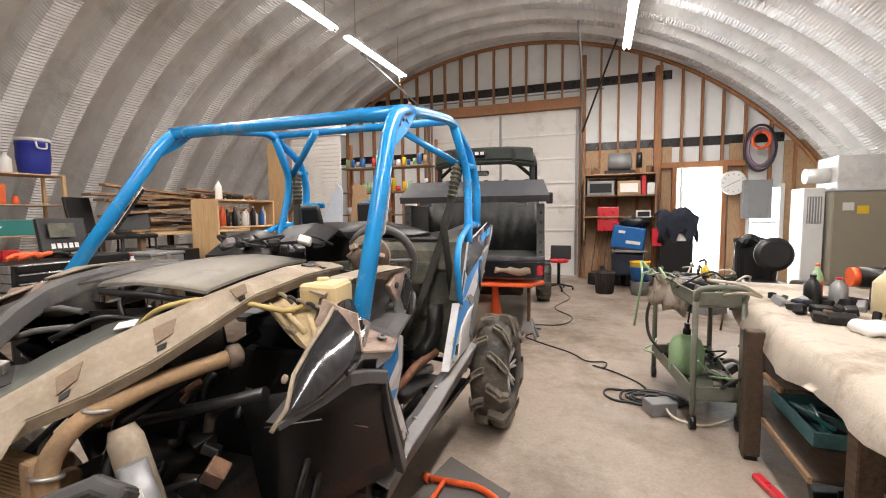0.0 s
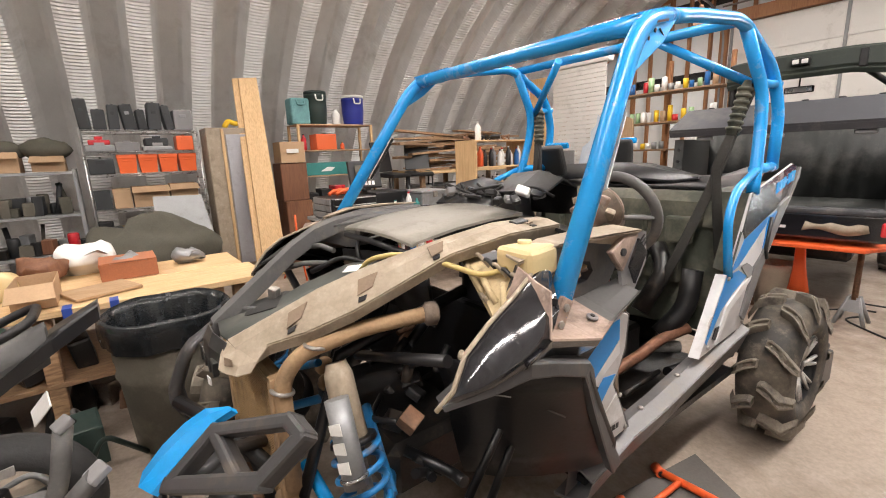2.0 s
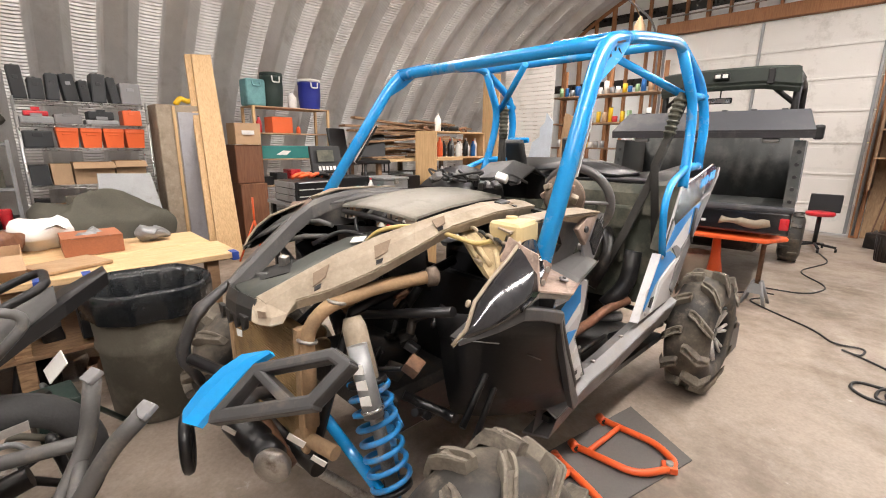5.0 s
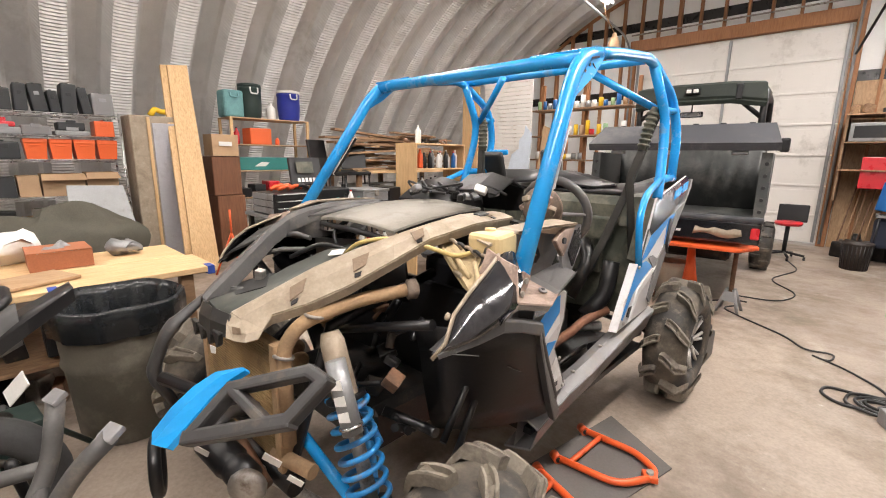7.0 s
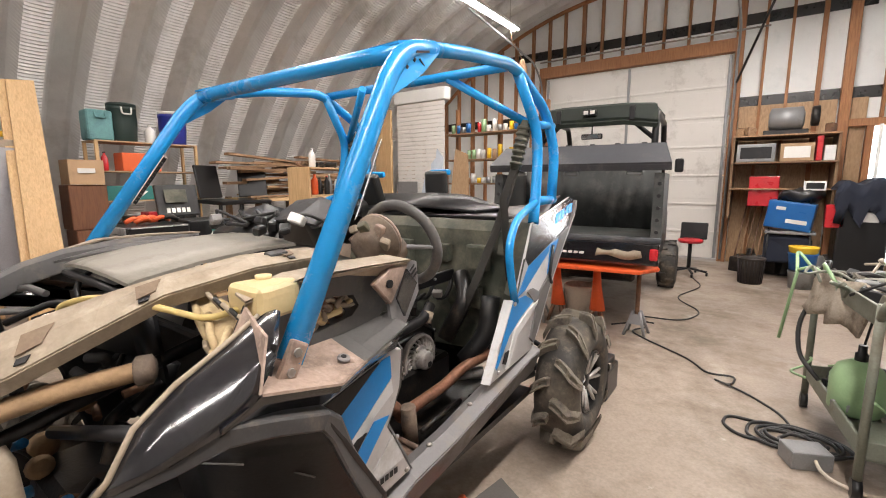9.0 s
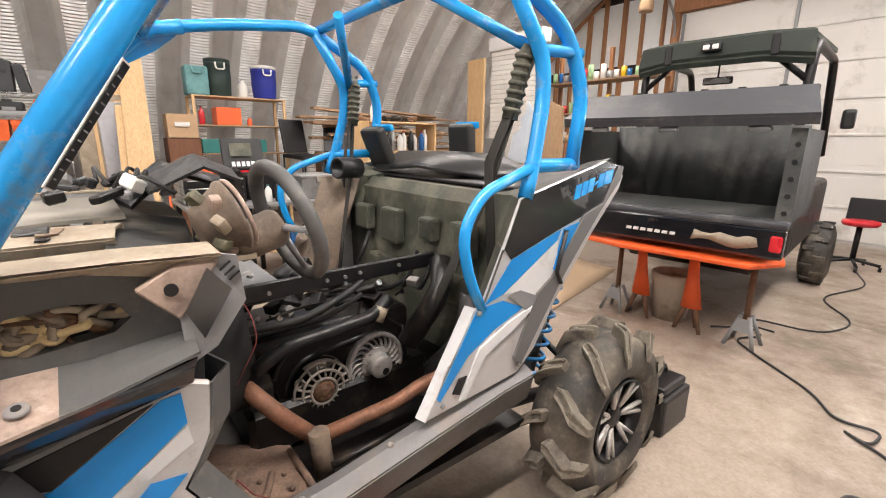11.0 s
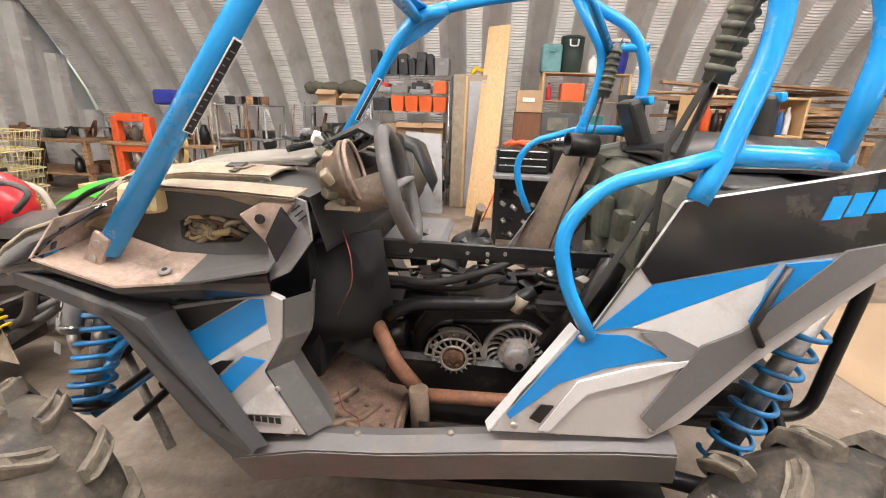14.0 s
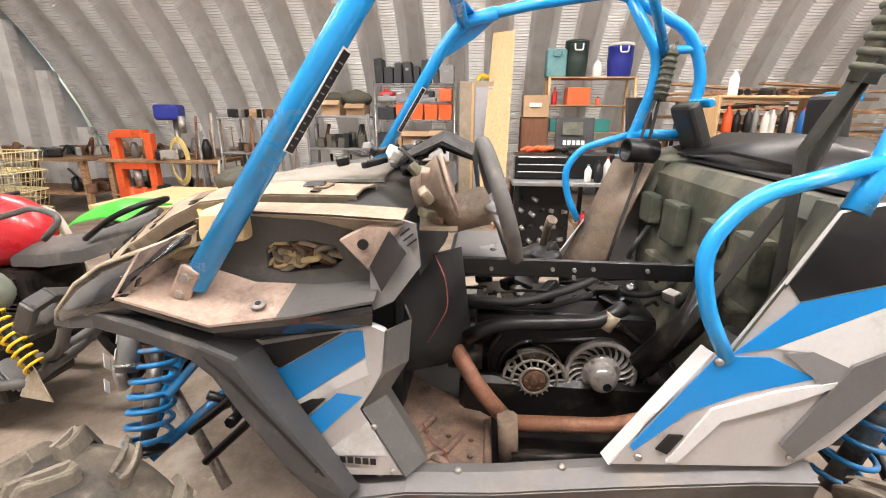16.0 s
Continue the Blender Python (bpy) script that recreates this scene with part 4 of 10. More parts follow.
for s in (0, 1):
    sx = 1 if not s else -1
    x0 = RX if not s else LX
    bm = B()
    prism(bm, FP, "x", x0 - sx * 0.02, x0, 0.006)
    fp = part("front_side_panel", bm, SILVER, buggy, "silver and blue front side panel")
    if not s:
        for nm, poly, m_, h in FGR:
            bm = B()
            prism(bm, poly, "x", x0 + 0.0005, x0 + 0.0026 * h)
            part(nm, bm, m_, fp)
        for y, z in ((1.47, 0.93), (1.845, 0.60), (1.80, 0.74), (1.66, 0.58)):
            bm = B()
            lathe(bm, (x0 + 0.003, y, z), (1, 0, 0), [(0, 0.009), (0.005, 0.008), (0.007, 0.003)], 10)
            part("screw", bm, STEEL, fp)
    # return of the panel into the footwell, its backlit shade put in as grey
    bm = B()
    loft(bm, [[(x0, y, z), (x0 - sx * 0.07, y + 0.05, z), (x0 - sx * 0.16, y + 0.02, z)] for y, z in ((1.835, 1.02), (1.825, 0.90), (1.762, 0.79), (1.875, 0.582))], 0.006, (0, 1, 0), smooth=False)
    part("panel_return", bm, FRAME_GREY, buggy)
    bm = B()
    rows = []
    for u_, l_ in zip(FLARE_UP, FLARE_LOW):
        u_, l_ = Vector(u_), Vector(l_)
        rows.append([l_ + Vector((-0.03, 0.004, 0.004)), l_, l_.lerp(u_, 0.12) + Vector((0.003, 0, 0)), l_.lerp(u_, 0.88) + Vector((0.003, 0, 0)), u_, u_ + Vector((-0.012, 0.003, 0.003)), Vector((-0.392, u_.y + 0.02, u_.z - 0.008))])
    loft(bm, [[p_ if not s else Vector(mirror(p_)) for p_ in row] for row in rows], 0, smooth=False)
    fl_ = part("fender_flare", bm, FLARE_PL, buggy, "scuffed dark grey wheel-arch flare")
    for u, y, z in ((0.092, 1.498, 0.936), (0.078, 1.566, 0.790), (0.066, 1.655, 0.645)):
        bm = B()
        lathe(bm, (x0 + sx * (u - 0.001), y, z), (sx, 0, 0), [(0, 0.014), (0.005, 0.012), (0.008, 0.004)], 10)
        part("screw", bm, BLACK, fl_)
    # wheel-arch liner, from the flare's edge inward
    q = (lambda x, y, z: (x, y, z)) if not s else (lambda x, y, z: mirror((x, y, z)))
    bm = B()
    loft(bm, [[q(-0.272, 1.430, 1.006), q(-0.31, 1.37, 1.015), q(-0.42, 1.25, 1.02), q(-0.54, 1.22, 1.0), q(-0.66, 1.22, 0.97)],
              [q(-0.290, 1.495, 0.92), q(-0.335, 1.43, 0.915), q(-0.44, 1.33, 0.90), q(-0.56, 1.28, 0.88), q(-0.67, 1.26, 0.86)],
              [q(-0.310, 1.585, 0.78), q(-0.36, 1.51, 0.775), q(-0.46, 1.40, 0.75), q(-0.57, 1.32, 0.73), q(-0.68, 1.29, 0.71)],
              [q(-0.325, 1.665, 0.655), q(-0.38, 1.59, 0.64), q(-0.48, 1.48, 0.61), q(-0.58, 1.38, 0.59), q(-0.68, 1.32, 0.57)],
              [q(-0.345, 1.690, 0.575), q(-0.40, 1.63, 0.535), q(-0.49, 1.52, 0.51), q(-0.58, 1.42, 0.50), q(-0.68, 1.34, 0.50)]], 0.008, (0, 1, 0))
    liner = part("arch_liner", bm, BLACK_PL, buggy, "muddy black wheel-arch liner")
    for pts in ([(-0.60, 1.255, 0.875), (-0.54, 1.275, 0.885), (-0.44, 1.322, 0.895)], [(-0.39, 1.42, 0.84), (-0.355, 1.455, 0.82)]):
        bm = B()
        tube(bm, [q(*p_) for p_ in pts], 0.0025, 5)
        part("scratch", bm, GREYMET, liner)
    # glossy black skirt from the tray's rim down to flare and panel
    bm = B()
    loft(bm, [[q(-0.252, 1.19, 1.112), q(-0.262, 1.275, 1.135), q(-0.268, 1.475, 1.076), q(-0.33, 1.646, 1.078), q(-0.365, 1.815, 1.10)],
              [q(-0.258, 1.19, 1.098), q(-0.266, 1.28, 1.115), q(-0.276, 1.475, 1.058), q(-0.345, 1.65, 1.056), q(-0.385, 1.81, 1.07)],
              [q(-0.290, 1.19, 1.06), q(-0.315, 1.30, 1.035), q(-0.365, 1.44, 0.985), q(-0.392, 1.65, 1.005), q(-0.396, 1.805, 1.034)]], 0.008, (-sx, 0, 0), smooth=False)
    part("flank_band", bm, GLOSS_BLK, buggy, "glossy black flank band")
    # dusty open tray round the pillar foot
    bm = B()
    T_ = [[(-0.258, 1.272, 1.142), (-0.264, 1.475, 1.084), (-0.310, 1.60, 1.085), (-0.325, 1.646, 1.086), (-0.355, 1.82, 1.118)],
          [(-0.275, 1.285, 1.137), (-0.280, 1.475, 1.080), (-0.322, 1.60, 1.081), (-0.335, 1.646, 1.082), (-0.362, 1.82, 1.114)],
          [(-0.36, 1.29, 1.150), (-0.37, 1.48, 1.094), (-0.376, 1.60, 1.095), (-0.38, 1.646, 1.096), (-0.40, 1.82, 1.125)],
          [(-0.445, 1.31, 1.172), (-0.45, 1.49, 1.115), (-0.45, 1.60, 1.115), (-0.45, 1.646, 1.115), (-0.45, 1.83, 1.135)]]
    loft(bm, [[q(*p_) for p_ in row[:3]] for row in T_], 0.006, (0, 0, -1), smooth=False)
    part("dusty_ledge", bm, TRAY_DUST, buggy, "brown dusty tray under the pillar foot")
    bm = B()
    loft(bm, [[q(*p_) for p_ in row[2:]] for row in T_], 0.006, (0, 0, -1), smooth=False)
    part("tray_shelf", bm, FRAME_GREY, buggy)
    bm = B()
    loft(bm, [[q(-0.258, 1.272, 1.142), q(-0.36, 1.292, 1.15), q(-0.445, 1.31, 1.172)], [q(-0.300, 1.318, 1.235), q(-0.36, 1.335, 1.243), q(-0.445, 1.36, 1.262)]], 0.006, (0, -1, 0), smooth=False)
    tw = part("tray_end", bm, TRAY_DUST, buggy)
    for x_, z_ in ((-0.30, 1.205), (-0.288, 1.168)):
        bm = B()
        obox(bm, Matrix.Translation(q(x_, 1.285 + 0.5 * (z_ - 1.14) + 0.010, z_)) @ pose(0, 0, 0, -25, 0, 10), 0.016, 0.004, 0.020, 0.001)
        part("hole", bm, BLACK, tw)
    # recessed wall with the oval opening, built as a frame round it
    hole = [(1.52, 1.201), (1.544, 1.217), (1.627, 1.225), (1.701, 1.214), (1.722, 1.178), (1.692, 1.153), (1.561, 1.137), (1.516, 1.15)]
    outer = [(1.36, 1.262), (1.48, 1.297), (1.63, 1.30), (1.83, 1.294), (1.862, 1.20), (1.80, 1.12), (1.49, 1.10), (1.31, 1.165)]
    wall_x, rim_x, in_x = x0 - sx * 0.06, x0 - sx * 0.065, x0 - sx * 0.11
    bm = B()
    loft(bm, [[(wall_x, y, z) for y, z in outer + outer[:1]], [(rim_x, y, z) for y, z in hole + hole[:1]], [(in_x, y, z) for y, z in hole + hole[:1]]], 0, smooth=False)
    part("recess_wall", bm, FRAME_GREY, buggy)
    # pale bevel along the top, and the strip behind it
    bm = B()
    loft(bm, [[q(-0.455, 1.36, 1.264), q(-0.455, 1.50, 1.292), q(-0.445, 1.66, 1.288), q(-0.43, 1.80, 1.262)], [q(-0.44, 1.355, 1.276), q(-0.415, 1.49, 1.308), q(-0.40, 1.70, 1.308), q(-0.40, 1.885, 1.300)], [q(-0.50, 1.365, 1.285), q(-0.50, 1.49, 1.312), q(-0.50, 1.70, 1.314), q(-0.50, 1.88, 1.306)]], 0.006, (0, 0, -1), smooth=False)
    part("flank_top", bm, TAN_PL, buggy)
    bm = B()
    prism(bm, [(1.73, 1.245), (1.80, 1.285), (1.885, 1.285), (1.80, 1.17)], "x", x0 - sx * 0.03, x0 - sx * 0.006, 0.004)
    pad = part("corner_bracket", bm, TRAY_DUST, buggy)
    bm = B()
    cyl(bm, (x0 - sx * 0.01, 1.79, 1.238), (x0 + sx * 0.0005, 1.79, 1.238), 0.013, n=12)
    part("hole", bm, BLACK, pad)
    bm = B()
    slab(bm, [(x0, 1.803, 1.07), (x0, 1.86, 1.10), (x0, 1.925, 1.19), (x0, 1.915, 1.29), (x0 - sx * .02, 1.86, 1.30), (x0 - sx * .015, 1.80, 1.17)], 0.012, (-sx, 0, 0))
    part("dash_end", bm, GREY_PL, buggy, "grey dash end cap")
    bm = B()
    slab(bm, [(x0 + sx * .004, 1.808, 1.19), (x0 + sx * .004, 1.855, 1.275), (x0 + sx * .010, 1.895, 1.225), (x0 + sx * .010, 1.835, 1.13)], 0.008, (sx, 0, 0))
    part("dash_end_insert", bm, GLOSS_BLK, buggy)
    for k in range(3):
        bm = B()
        obox(bm, Matrix.Translation(((x0 + sx * 0.002), 1.89 + 0.008 * k, 1.272 - 0.012 * k)) @ pose(0, 0, 0, 38, 0, 0), 0.003, 0.028, 0.004)
        part("vent_slot", bm, BLACK, buggy)
    bm = B()
    lathe(bm, q(-0.345, 1.55, 1.098), (sx * 0.3, 0, 1), [(0, 0.017), (0.005, 0.016), (0.006, 0.007)], 14)
    plug = part("ledge_plug", bm, GREY_PL, buggy)
    bm = B()
    lathe(bm, q(-0.344, 1.55, 1.104), (sx * 0.3, 0, 1), [(0, 0.007), (0.002, 0.007)], 10)
    part("hole", bm, BLACK, plug)
    # glossy front fender, a long blade with a crease
    bm = B()
    loft(bm, [[q(-0.352, 1.010, 1.018), q(-0.330, 1.042, 1.062), q(-0.345, 1.09, 1.125), q(-0.350, 1.164, 1.174), q(-0.372, 1.27, 1.212), q(-0.398, 1.362, 1.245)],
              [q(-0.350, 1.012, 1.019), q(-0.308, 1.065, 1.068), q(-0.312, 1.13, 1.128), q(-0.322, 1.20, 1.172), q(-0.345, 1.30, 1.214), q(-0.382, 1.375, 1.258)],
              [q(-0.348, 1.015, 1.020), q(-0.292, 1.09, 1.072), q(-0.275, 1.17, 1.125), q(-0.285, 1.235, 1.165), q(-0.310, 1.325, 1.205), q(-0.372, 1.385, 1.262)],
              [q(-0.345, 1.020, 1.022), q(-0.282, 1.115, 1.070), q(-0.256, 1.20, 1.103), q(-0.257, 1.255, 1.128), q(-0.280, 1.322, 1.195), q(-0.365, 1.392, 1.258)]], 0.008, (-sx, 0.3, -0.2))
    part("fender", bm, GLOSS_BLK, buggy, "glossy dark grey front fender")
    bm = B()
    tube(bm, [q(-0.354, 1.008, 1.020), q(-0.334, 1.040, 1.064), q(-0.349, 1.088, 1.128), q(-0.354, 1.162, 1.178), q(-0.376, 1.268, 1.216), q(-0.402, 1.36, 1.249)], 0.006, 6)
    part("fender_lip", bm, TAN_PL, buggy)
    bm = B()
    lathe(bm, q(-0.40, 1.12, 1.10), (-0.3 * sx, -0.8, 0.4), [(0, 0.012), (0.005, 0.012), (0.006, 0.005)], 12)
    part("washer", bm, TAN_PL, buggy)
    # sill
    bm = B()
    loft(bm, [[(x0 - sx * 0.09, y, z - 0.14), (x0 - sx * 0.075, y, z - 0.012), (x0 - sx * 0.03, y, z), (x0 + sx * 0.02, y, z - 0.02), (x0 - sx * 0.03, y + 0.03, z - 0.15), (x0 - sx * 0.16, y + 0.03, z - 0.19)] for y, z in ((1.64, 0.51), (1.76, 0.54), (1.88, 0.57), (2.12, 0.592), (2.42, 0.64), (2.75, 0.688), (2.90, 0.70))], 0.01, (0, 0, -1), smooth=False)
    sill = part("sill", bm, SILLPL, buggy, "scratched grey plastic sill")
    for y, z in ((1.80, 0.55), (2.02, 0.582), (2.30, 0.62), (2.6, 0.665)):
        bm = B()
        lathe(bm, (x0 - sx * 0.035, y, z), (0, 0, 1), [(0, 0.012), (0.006, 0.010), (0.009, 0.003)], 10)
        part("screw", bm, STEEL, sill)
# the maker's mark on the front panel, as plain bars
for k in range(5):
    bm = B()
    box(bm, RX + 0.0045, RX + 0.0055, 1.70 + 0.021 * k, 1.716 + 0.021 * k, 0.618, 0.638)
    part("mark_bar", bm, BLACK, buggy)

# ---- nose: hood frame, hood, tank, radiator ----
# inner and outer edge of the near hood beam, from the nose back to the dash
BEAM_IN = [(-0.964, 0.723, 1.068), (-0.901, 0.853, 1.139), (-0.849, 0.957, 1.196), (-0.777, 1.072, 1.251), (-0.715, 1.186, 1.292), (-0.69, 1.30, 1.318), (-0.70, 1.50, 1.338), (-0.72, 1.74, 1.33)]
BEAM_OUT = [(-0.875, 0.745, 1.035), (-0.848, 0.801, 1.072), (-0.778, 0.888, 1.106), (-0.709, 0.998, 1.158), (-0.650, 1.130, 1.228), (-0.615, 1.26, 1.286), (-0.595, 1.48, 1.318), (-0.60, 1.72, 1.318)]
bm = B()
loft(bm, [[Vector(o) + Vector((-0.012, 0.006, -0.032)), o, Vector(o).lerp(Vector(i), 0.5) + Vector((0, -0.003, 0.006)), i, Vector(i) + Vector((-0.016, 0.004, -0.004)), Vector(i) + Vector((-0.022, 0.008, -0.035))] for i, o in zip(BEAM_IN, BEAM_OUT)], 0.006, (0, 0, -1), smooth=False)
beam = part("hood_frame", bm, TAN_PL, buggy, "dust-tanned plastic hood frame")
# its dusty pads, square holes and downturned tip
for k, w in ((1.6, 0.055), (3.15, 0.055), (4.7, 0.05), (6.5, 0.045)):
    i = int(k)
    a = Vector(BEAM_IN[i]).lerp(Vector(BEAM_IN[i + 1]), k - i)
    b = Vector(BEAM_OUT[i]).lerp(Vector(BEAM_OUT[i + 1]), k - i)
    d = (Vector(BEAM_IN[i + 1]) - Vector(BEAM_IN[i])).normalized()
    up = (a - b).cross(d).normalized()
    up = up if up.z > 0 else -up
    c = a.lerp(b, 0.52)
    q_ = (b - a).normalized()
    bm = B()
    slab(bm, [c - q_ * w * 0.45 - d * w * 0.5 + up * 0.006, c - q_ * w * 0.5 + d * w * 0.55 + up * 0.006, c + q_ * w * 0.35 + d * w * 0.45 + up * 0.006, c + q_ * w * 0.55 - d * w * 0.3 + up * 0.006], 0.003, up)
    pad = part("frame_pad", bm, MUD_PAD, beam, "muddy recessed pad")
    bm = B()
    e = a.lerp(b, 0.86) + up * 0.0035
    slab(bm, [e - d * 0.012 - q_ * 0.008, e + d * 0.012 - q_ * 0.008, e + d * 0.010 + q_ * 0.008, e - d * 0.010 + q_ * 0.008], 0.003, up)
    part("hole", bm, BLACK, pad)
bm = B()
loft(bm, [[(-0.967, 0.720, 1.066), (-0.92, 0.735, 1.058), (-0.872, 0.752, 1.045), (-0.848, 0.80, 1.07)], [(-0.945, 0.698, 1.042), (-0.905, 0.705, 1.032), (-0.86, 0.722, 1.026), (-0.842, 0.765, 1.035)], [(-0.915, 0.682, 1.010), (-0.885, 0.694, 1.005), (-0.850, 0.712, 1.006), (-0.836, 0.745, 1.012)]], 0.006, (0.2, 0.4, -0.5), smooth=False)
tip = part("nose_flap", bm, TAN_PL, buggy, "pale torn flap of the hood frame")
bm = B()
slab(bm, [(-0.905, 0.701, 1.043), (-0.875, 0.713, 1.043), (-0.868, 0.712, 1.026), (-0.895, 0.698, 1.022)], 0.003, (0.2, -0.8, 0.5))
part("frame_pad", bm, MUD_PAD, tip)
# the far rail of the hood frame, with its inner flange
far = lambda p, dx, dz: Vector((2 * VX - p[0] + dx, p[1], p[2] + dz))
bm = B()
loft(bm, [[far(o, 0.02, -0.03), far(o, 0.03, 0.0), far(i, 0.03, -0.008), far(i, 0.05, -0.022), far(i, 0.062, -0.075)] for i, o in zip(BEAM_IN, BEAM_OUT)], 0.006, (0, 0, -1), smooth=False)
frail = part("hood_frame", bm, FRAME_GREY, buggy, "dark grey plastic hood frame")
bm = B()
lathe(bm, (-1.405, 1.06, 1.195), (0.75, -0.4, 0.5), [(0, 0.020), (0.008, 0.020), (0.010, 0.010)], 14)
part("ring_boss", bm, FRAME_GREY, frail)
for a, b in (((-1.32, 0.80, 1.03), (-1.20, 0.86, 1.06)), ((-1.43, 1.02, 1.13), (-1.28, 1.16, 1.16)), ((-1.46, 1.16, 1.2), (-1.30, 1.20, 1.2))):
    bm = B()
    tube(bm, [a, (Vector(a) + Vector(b)) / 2 + Vector((0, 0, 0.012)), b], 0.011, 7)
    part("brace", bm, FRAME_GREY, frail)
# nose tip with its dark teeth
bm = B()
loft(bm, [[(-0.955, 0.715, 1.066), (-1.06, 0.70, 1.068), (-1.16, 0.705, 1.062), (-1.235, 0.73, 1.055)], [(-0.935, 0.70, 1.035), (-1.04, 0.682, 1.035), (-1.15, 0.685, 1.028), (-1.225, 0.712, 1.02)], [(-0.925, 0.695, 1.0), (-1.03, 0.675, 0.99), (-1.14, 0.678, 0.985), (-1.21, 0.70, 0.98)]], 0.008, (0, 0.5, -0.3), smooth=False)
nose = part("nose", bm, DK_PL, buggy, "dark notched nose cap")
for x, z in ((-0.985, 0.985), (-1.05, 0.975), (-1.12, 0.97), (-1.185, 0.968)):
    bm = B()
    prism(bm, [(x - 0.026, z + 0.025), (x + 0.026, z + 0.025), (x + 0.014, z - 0.018), (x - 0.004, z - 0.030)], "y", 0.676, 0.692, 0.002)
    part("tooth", bm, DK_PL, nose)
bm = B()
slab(bm, [(-1.00, 0.665, 0.965), (-0.965, 0.668, 0.968), (-0.968, 0.668, 0.945), (-0.995, 0.665, 0.942)], 0.003, (0, -1, 0))
part("clip", bm, SHINY_WHITE, nose)
# inner tray, rising from the nose to the hood
bm = B()
loft(bm, [[(-0.975, 0.735, 1.052), (-1.09, 0.725, 1.045), (-1.22, 0.74, 1.045)], [(-0.925, 0.86, 1.110), (-1.06, 0.88, 1.085), (-1.20, 0.90, 1.07)], [(-0.875, 0.965, 1.165), (-1.02, 1.0, 1.150), (-1.16, 1.02, 1.13)], [(-0.80, 1.08, 1.222), (-0.97, 1.14, 1.188), (-1.16, 1.18, 1.17)], [(-0.74, 1.20, 1.235), (-0.93, 1.26, 1.205), (-1.12, 1.28, 1.19)]], 0.006, (0, 0, -1))
tray = part("inner_tray", bm, HOOD, buggy, "grey-green inner tray")
bm = B()
loft(bm, [[(-1.20, 0.78, 1.045), (-1.30, 0.86, 1.06)], [(-1.10, 0.90, 1.088), (-1.22, 0.97, 1.10)], [(-1.14, 1.0, 1.10), (-1.25, 1.05, 1.08)]], 0.006, smooth=False)
part("tray_lip", bm, DK_PL, tray)
bm = B()
obox(bm, pose(-0.992, 1.133, 1.196, 14, -8, 35), 0.055, 0.045, 0.003)
part("paper_tag", bm, SHINY_WHITE, tray)
bm = B()
obox(bm, pose(-1.21, 0.93, 1.10, 10, 10, 30), 0.035, 0.03, 0.05, 0.006, 2)
part("hook", bm, STEEL, tray)
bm = B()
loft(bm, [[(-0.80, 1.30, 1.20), (-1.11, 1.34, 1.20), (-1.40, 1.28, 1.18)], [(-0.78, 1.31, 1.0), (-1.11, 1.36, 0.98), (-1.42, 1.3, 0.98)]], 0.01, (0, 1, 0))
part("inner_bulkhead", bm, BLACK, buggy)
for pts, r in (([(-0.83, 1.27, 1.245), (-1.05, 1.25, 1.262), (-1.28, 1.25, 1.262)], 0.012), ([(-1.14, 1.24, 1.15), (-1.2, 1.25, 1.24), (-1.15, 1.30, 1.29)], 0.009), ([(-1.30, 1.1, 1.13), (-1.22, 1.2, 1.19), (-1.08, 1.24, 1.18)], 0.010)):
    bm = B()
    tube(bm, pts, r, 8, bend=0.05)
    part("duct_rib", bm, BLACK_PL, buggy)
# hood panel
bm = B()
hood_x = (-0.80, -0.92, -1.06, -1.18, -1.30)
loft(bm, [[(x + (-0.0 if x > -1 else 0.0), 1.255 + yy - 0.012 * math.cos((x + 1.05) * 6), zz + 0.020 * math.cos((x + 1.05) * 6.0)) for x in hood_x] for yy, zz in ((0.0, 1.285), (0.02, 1.293), (0.18, 1.318), (0.36, 1.332), (0.50, 1.334))], 0.010)
hood = part("hood_panel", bm, HOODTOP, buggy, "dusty grey hood panel")
bm = B()
loft(bm, [[(-1.30, 1.27, 1.303), (-1.40, 1.25, 1.285)], [(-1.30, 1.5, 1.325), (-1.50, 1.5, 1.315)], [(-1.30, 1.74, 1.33), (-1.56, 1.74, 1.31)]], 0.008)
part("hood_wing", bm, FRAME_GREY, hood)
bm = B()
obox(bm, pose(-0.66, 1.585, 1.334, 4, 12, 0), 0.035, 0.06, 0.012, 0.003)
part("latch", bm, BLACK, hood)
# far fender, dusty above and dark beneath
bm = B()
loft(bm, [[(-1.84, 1.00, 1.04), (-1.90, 1.18, 1.10), (-1.88, 1.40, 1.16)], [(-1.74, 1.02, 1.10), (-1.80, 1.2, 1.18), (-1.80, 1.40, 1.235)], [(-1.60, 1.20, 1.20), (-1.66, 1.33, 1.23), (-1.70, 1.45, 1.25)]], 0.01)
part("far_fender_skin", bm, DK_PL, buggy)
# tank, hose and bracket
bm = B()
box(bm, -0.548, -0.415, 1.37, 1.492, 1.222, 1.308, 0.026, 3)
rough_up(bm, 0.010, 9)
tank = part("coolant_tank", bm, CREAM, buggy, "yellowed cream plastic tank")
bm = B()
cyl(bm, (-0.50, 1.44, 1.298), (-0.50, 1.44, 1.315), 0.020, n=14)
part("cap", bm, CREAM, tank)
bm = B()
tube(bm, [(-0.945, 1.14, 1.196), (-0.86, 1.13, 1.252), (-0.74, 1.17, 1.283), (-0.63, 1.24, 1.262), (-0.55, 1.32, 1.222), (-0.50, 1.375, 1.245)], 0.008, 8, bend=0.06)
part("drain_hose", bm, YELLOW, buggy, "yellowed rubber hose")
bm = B()
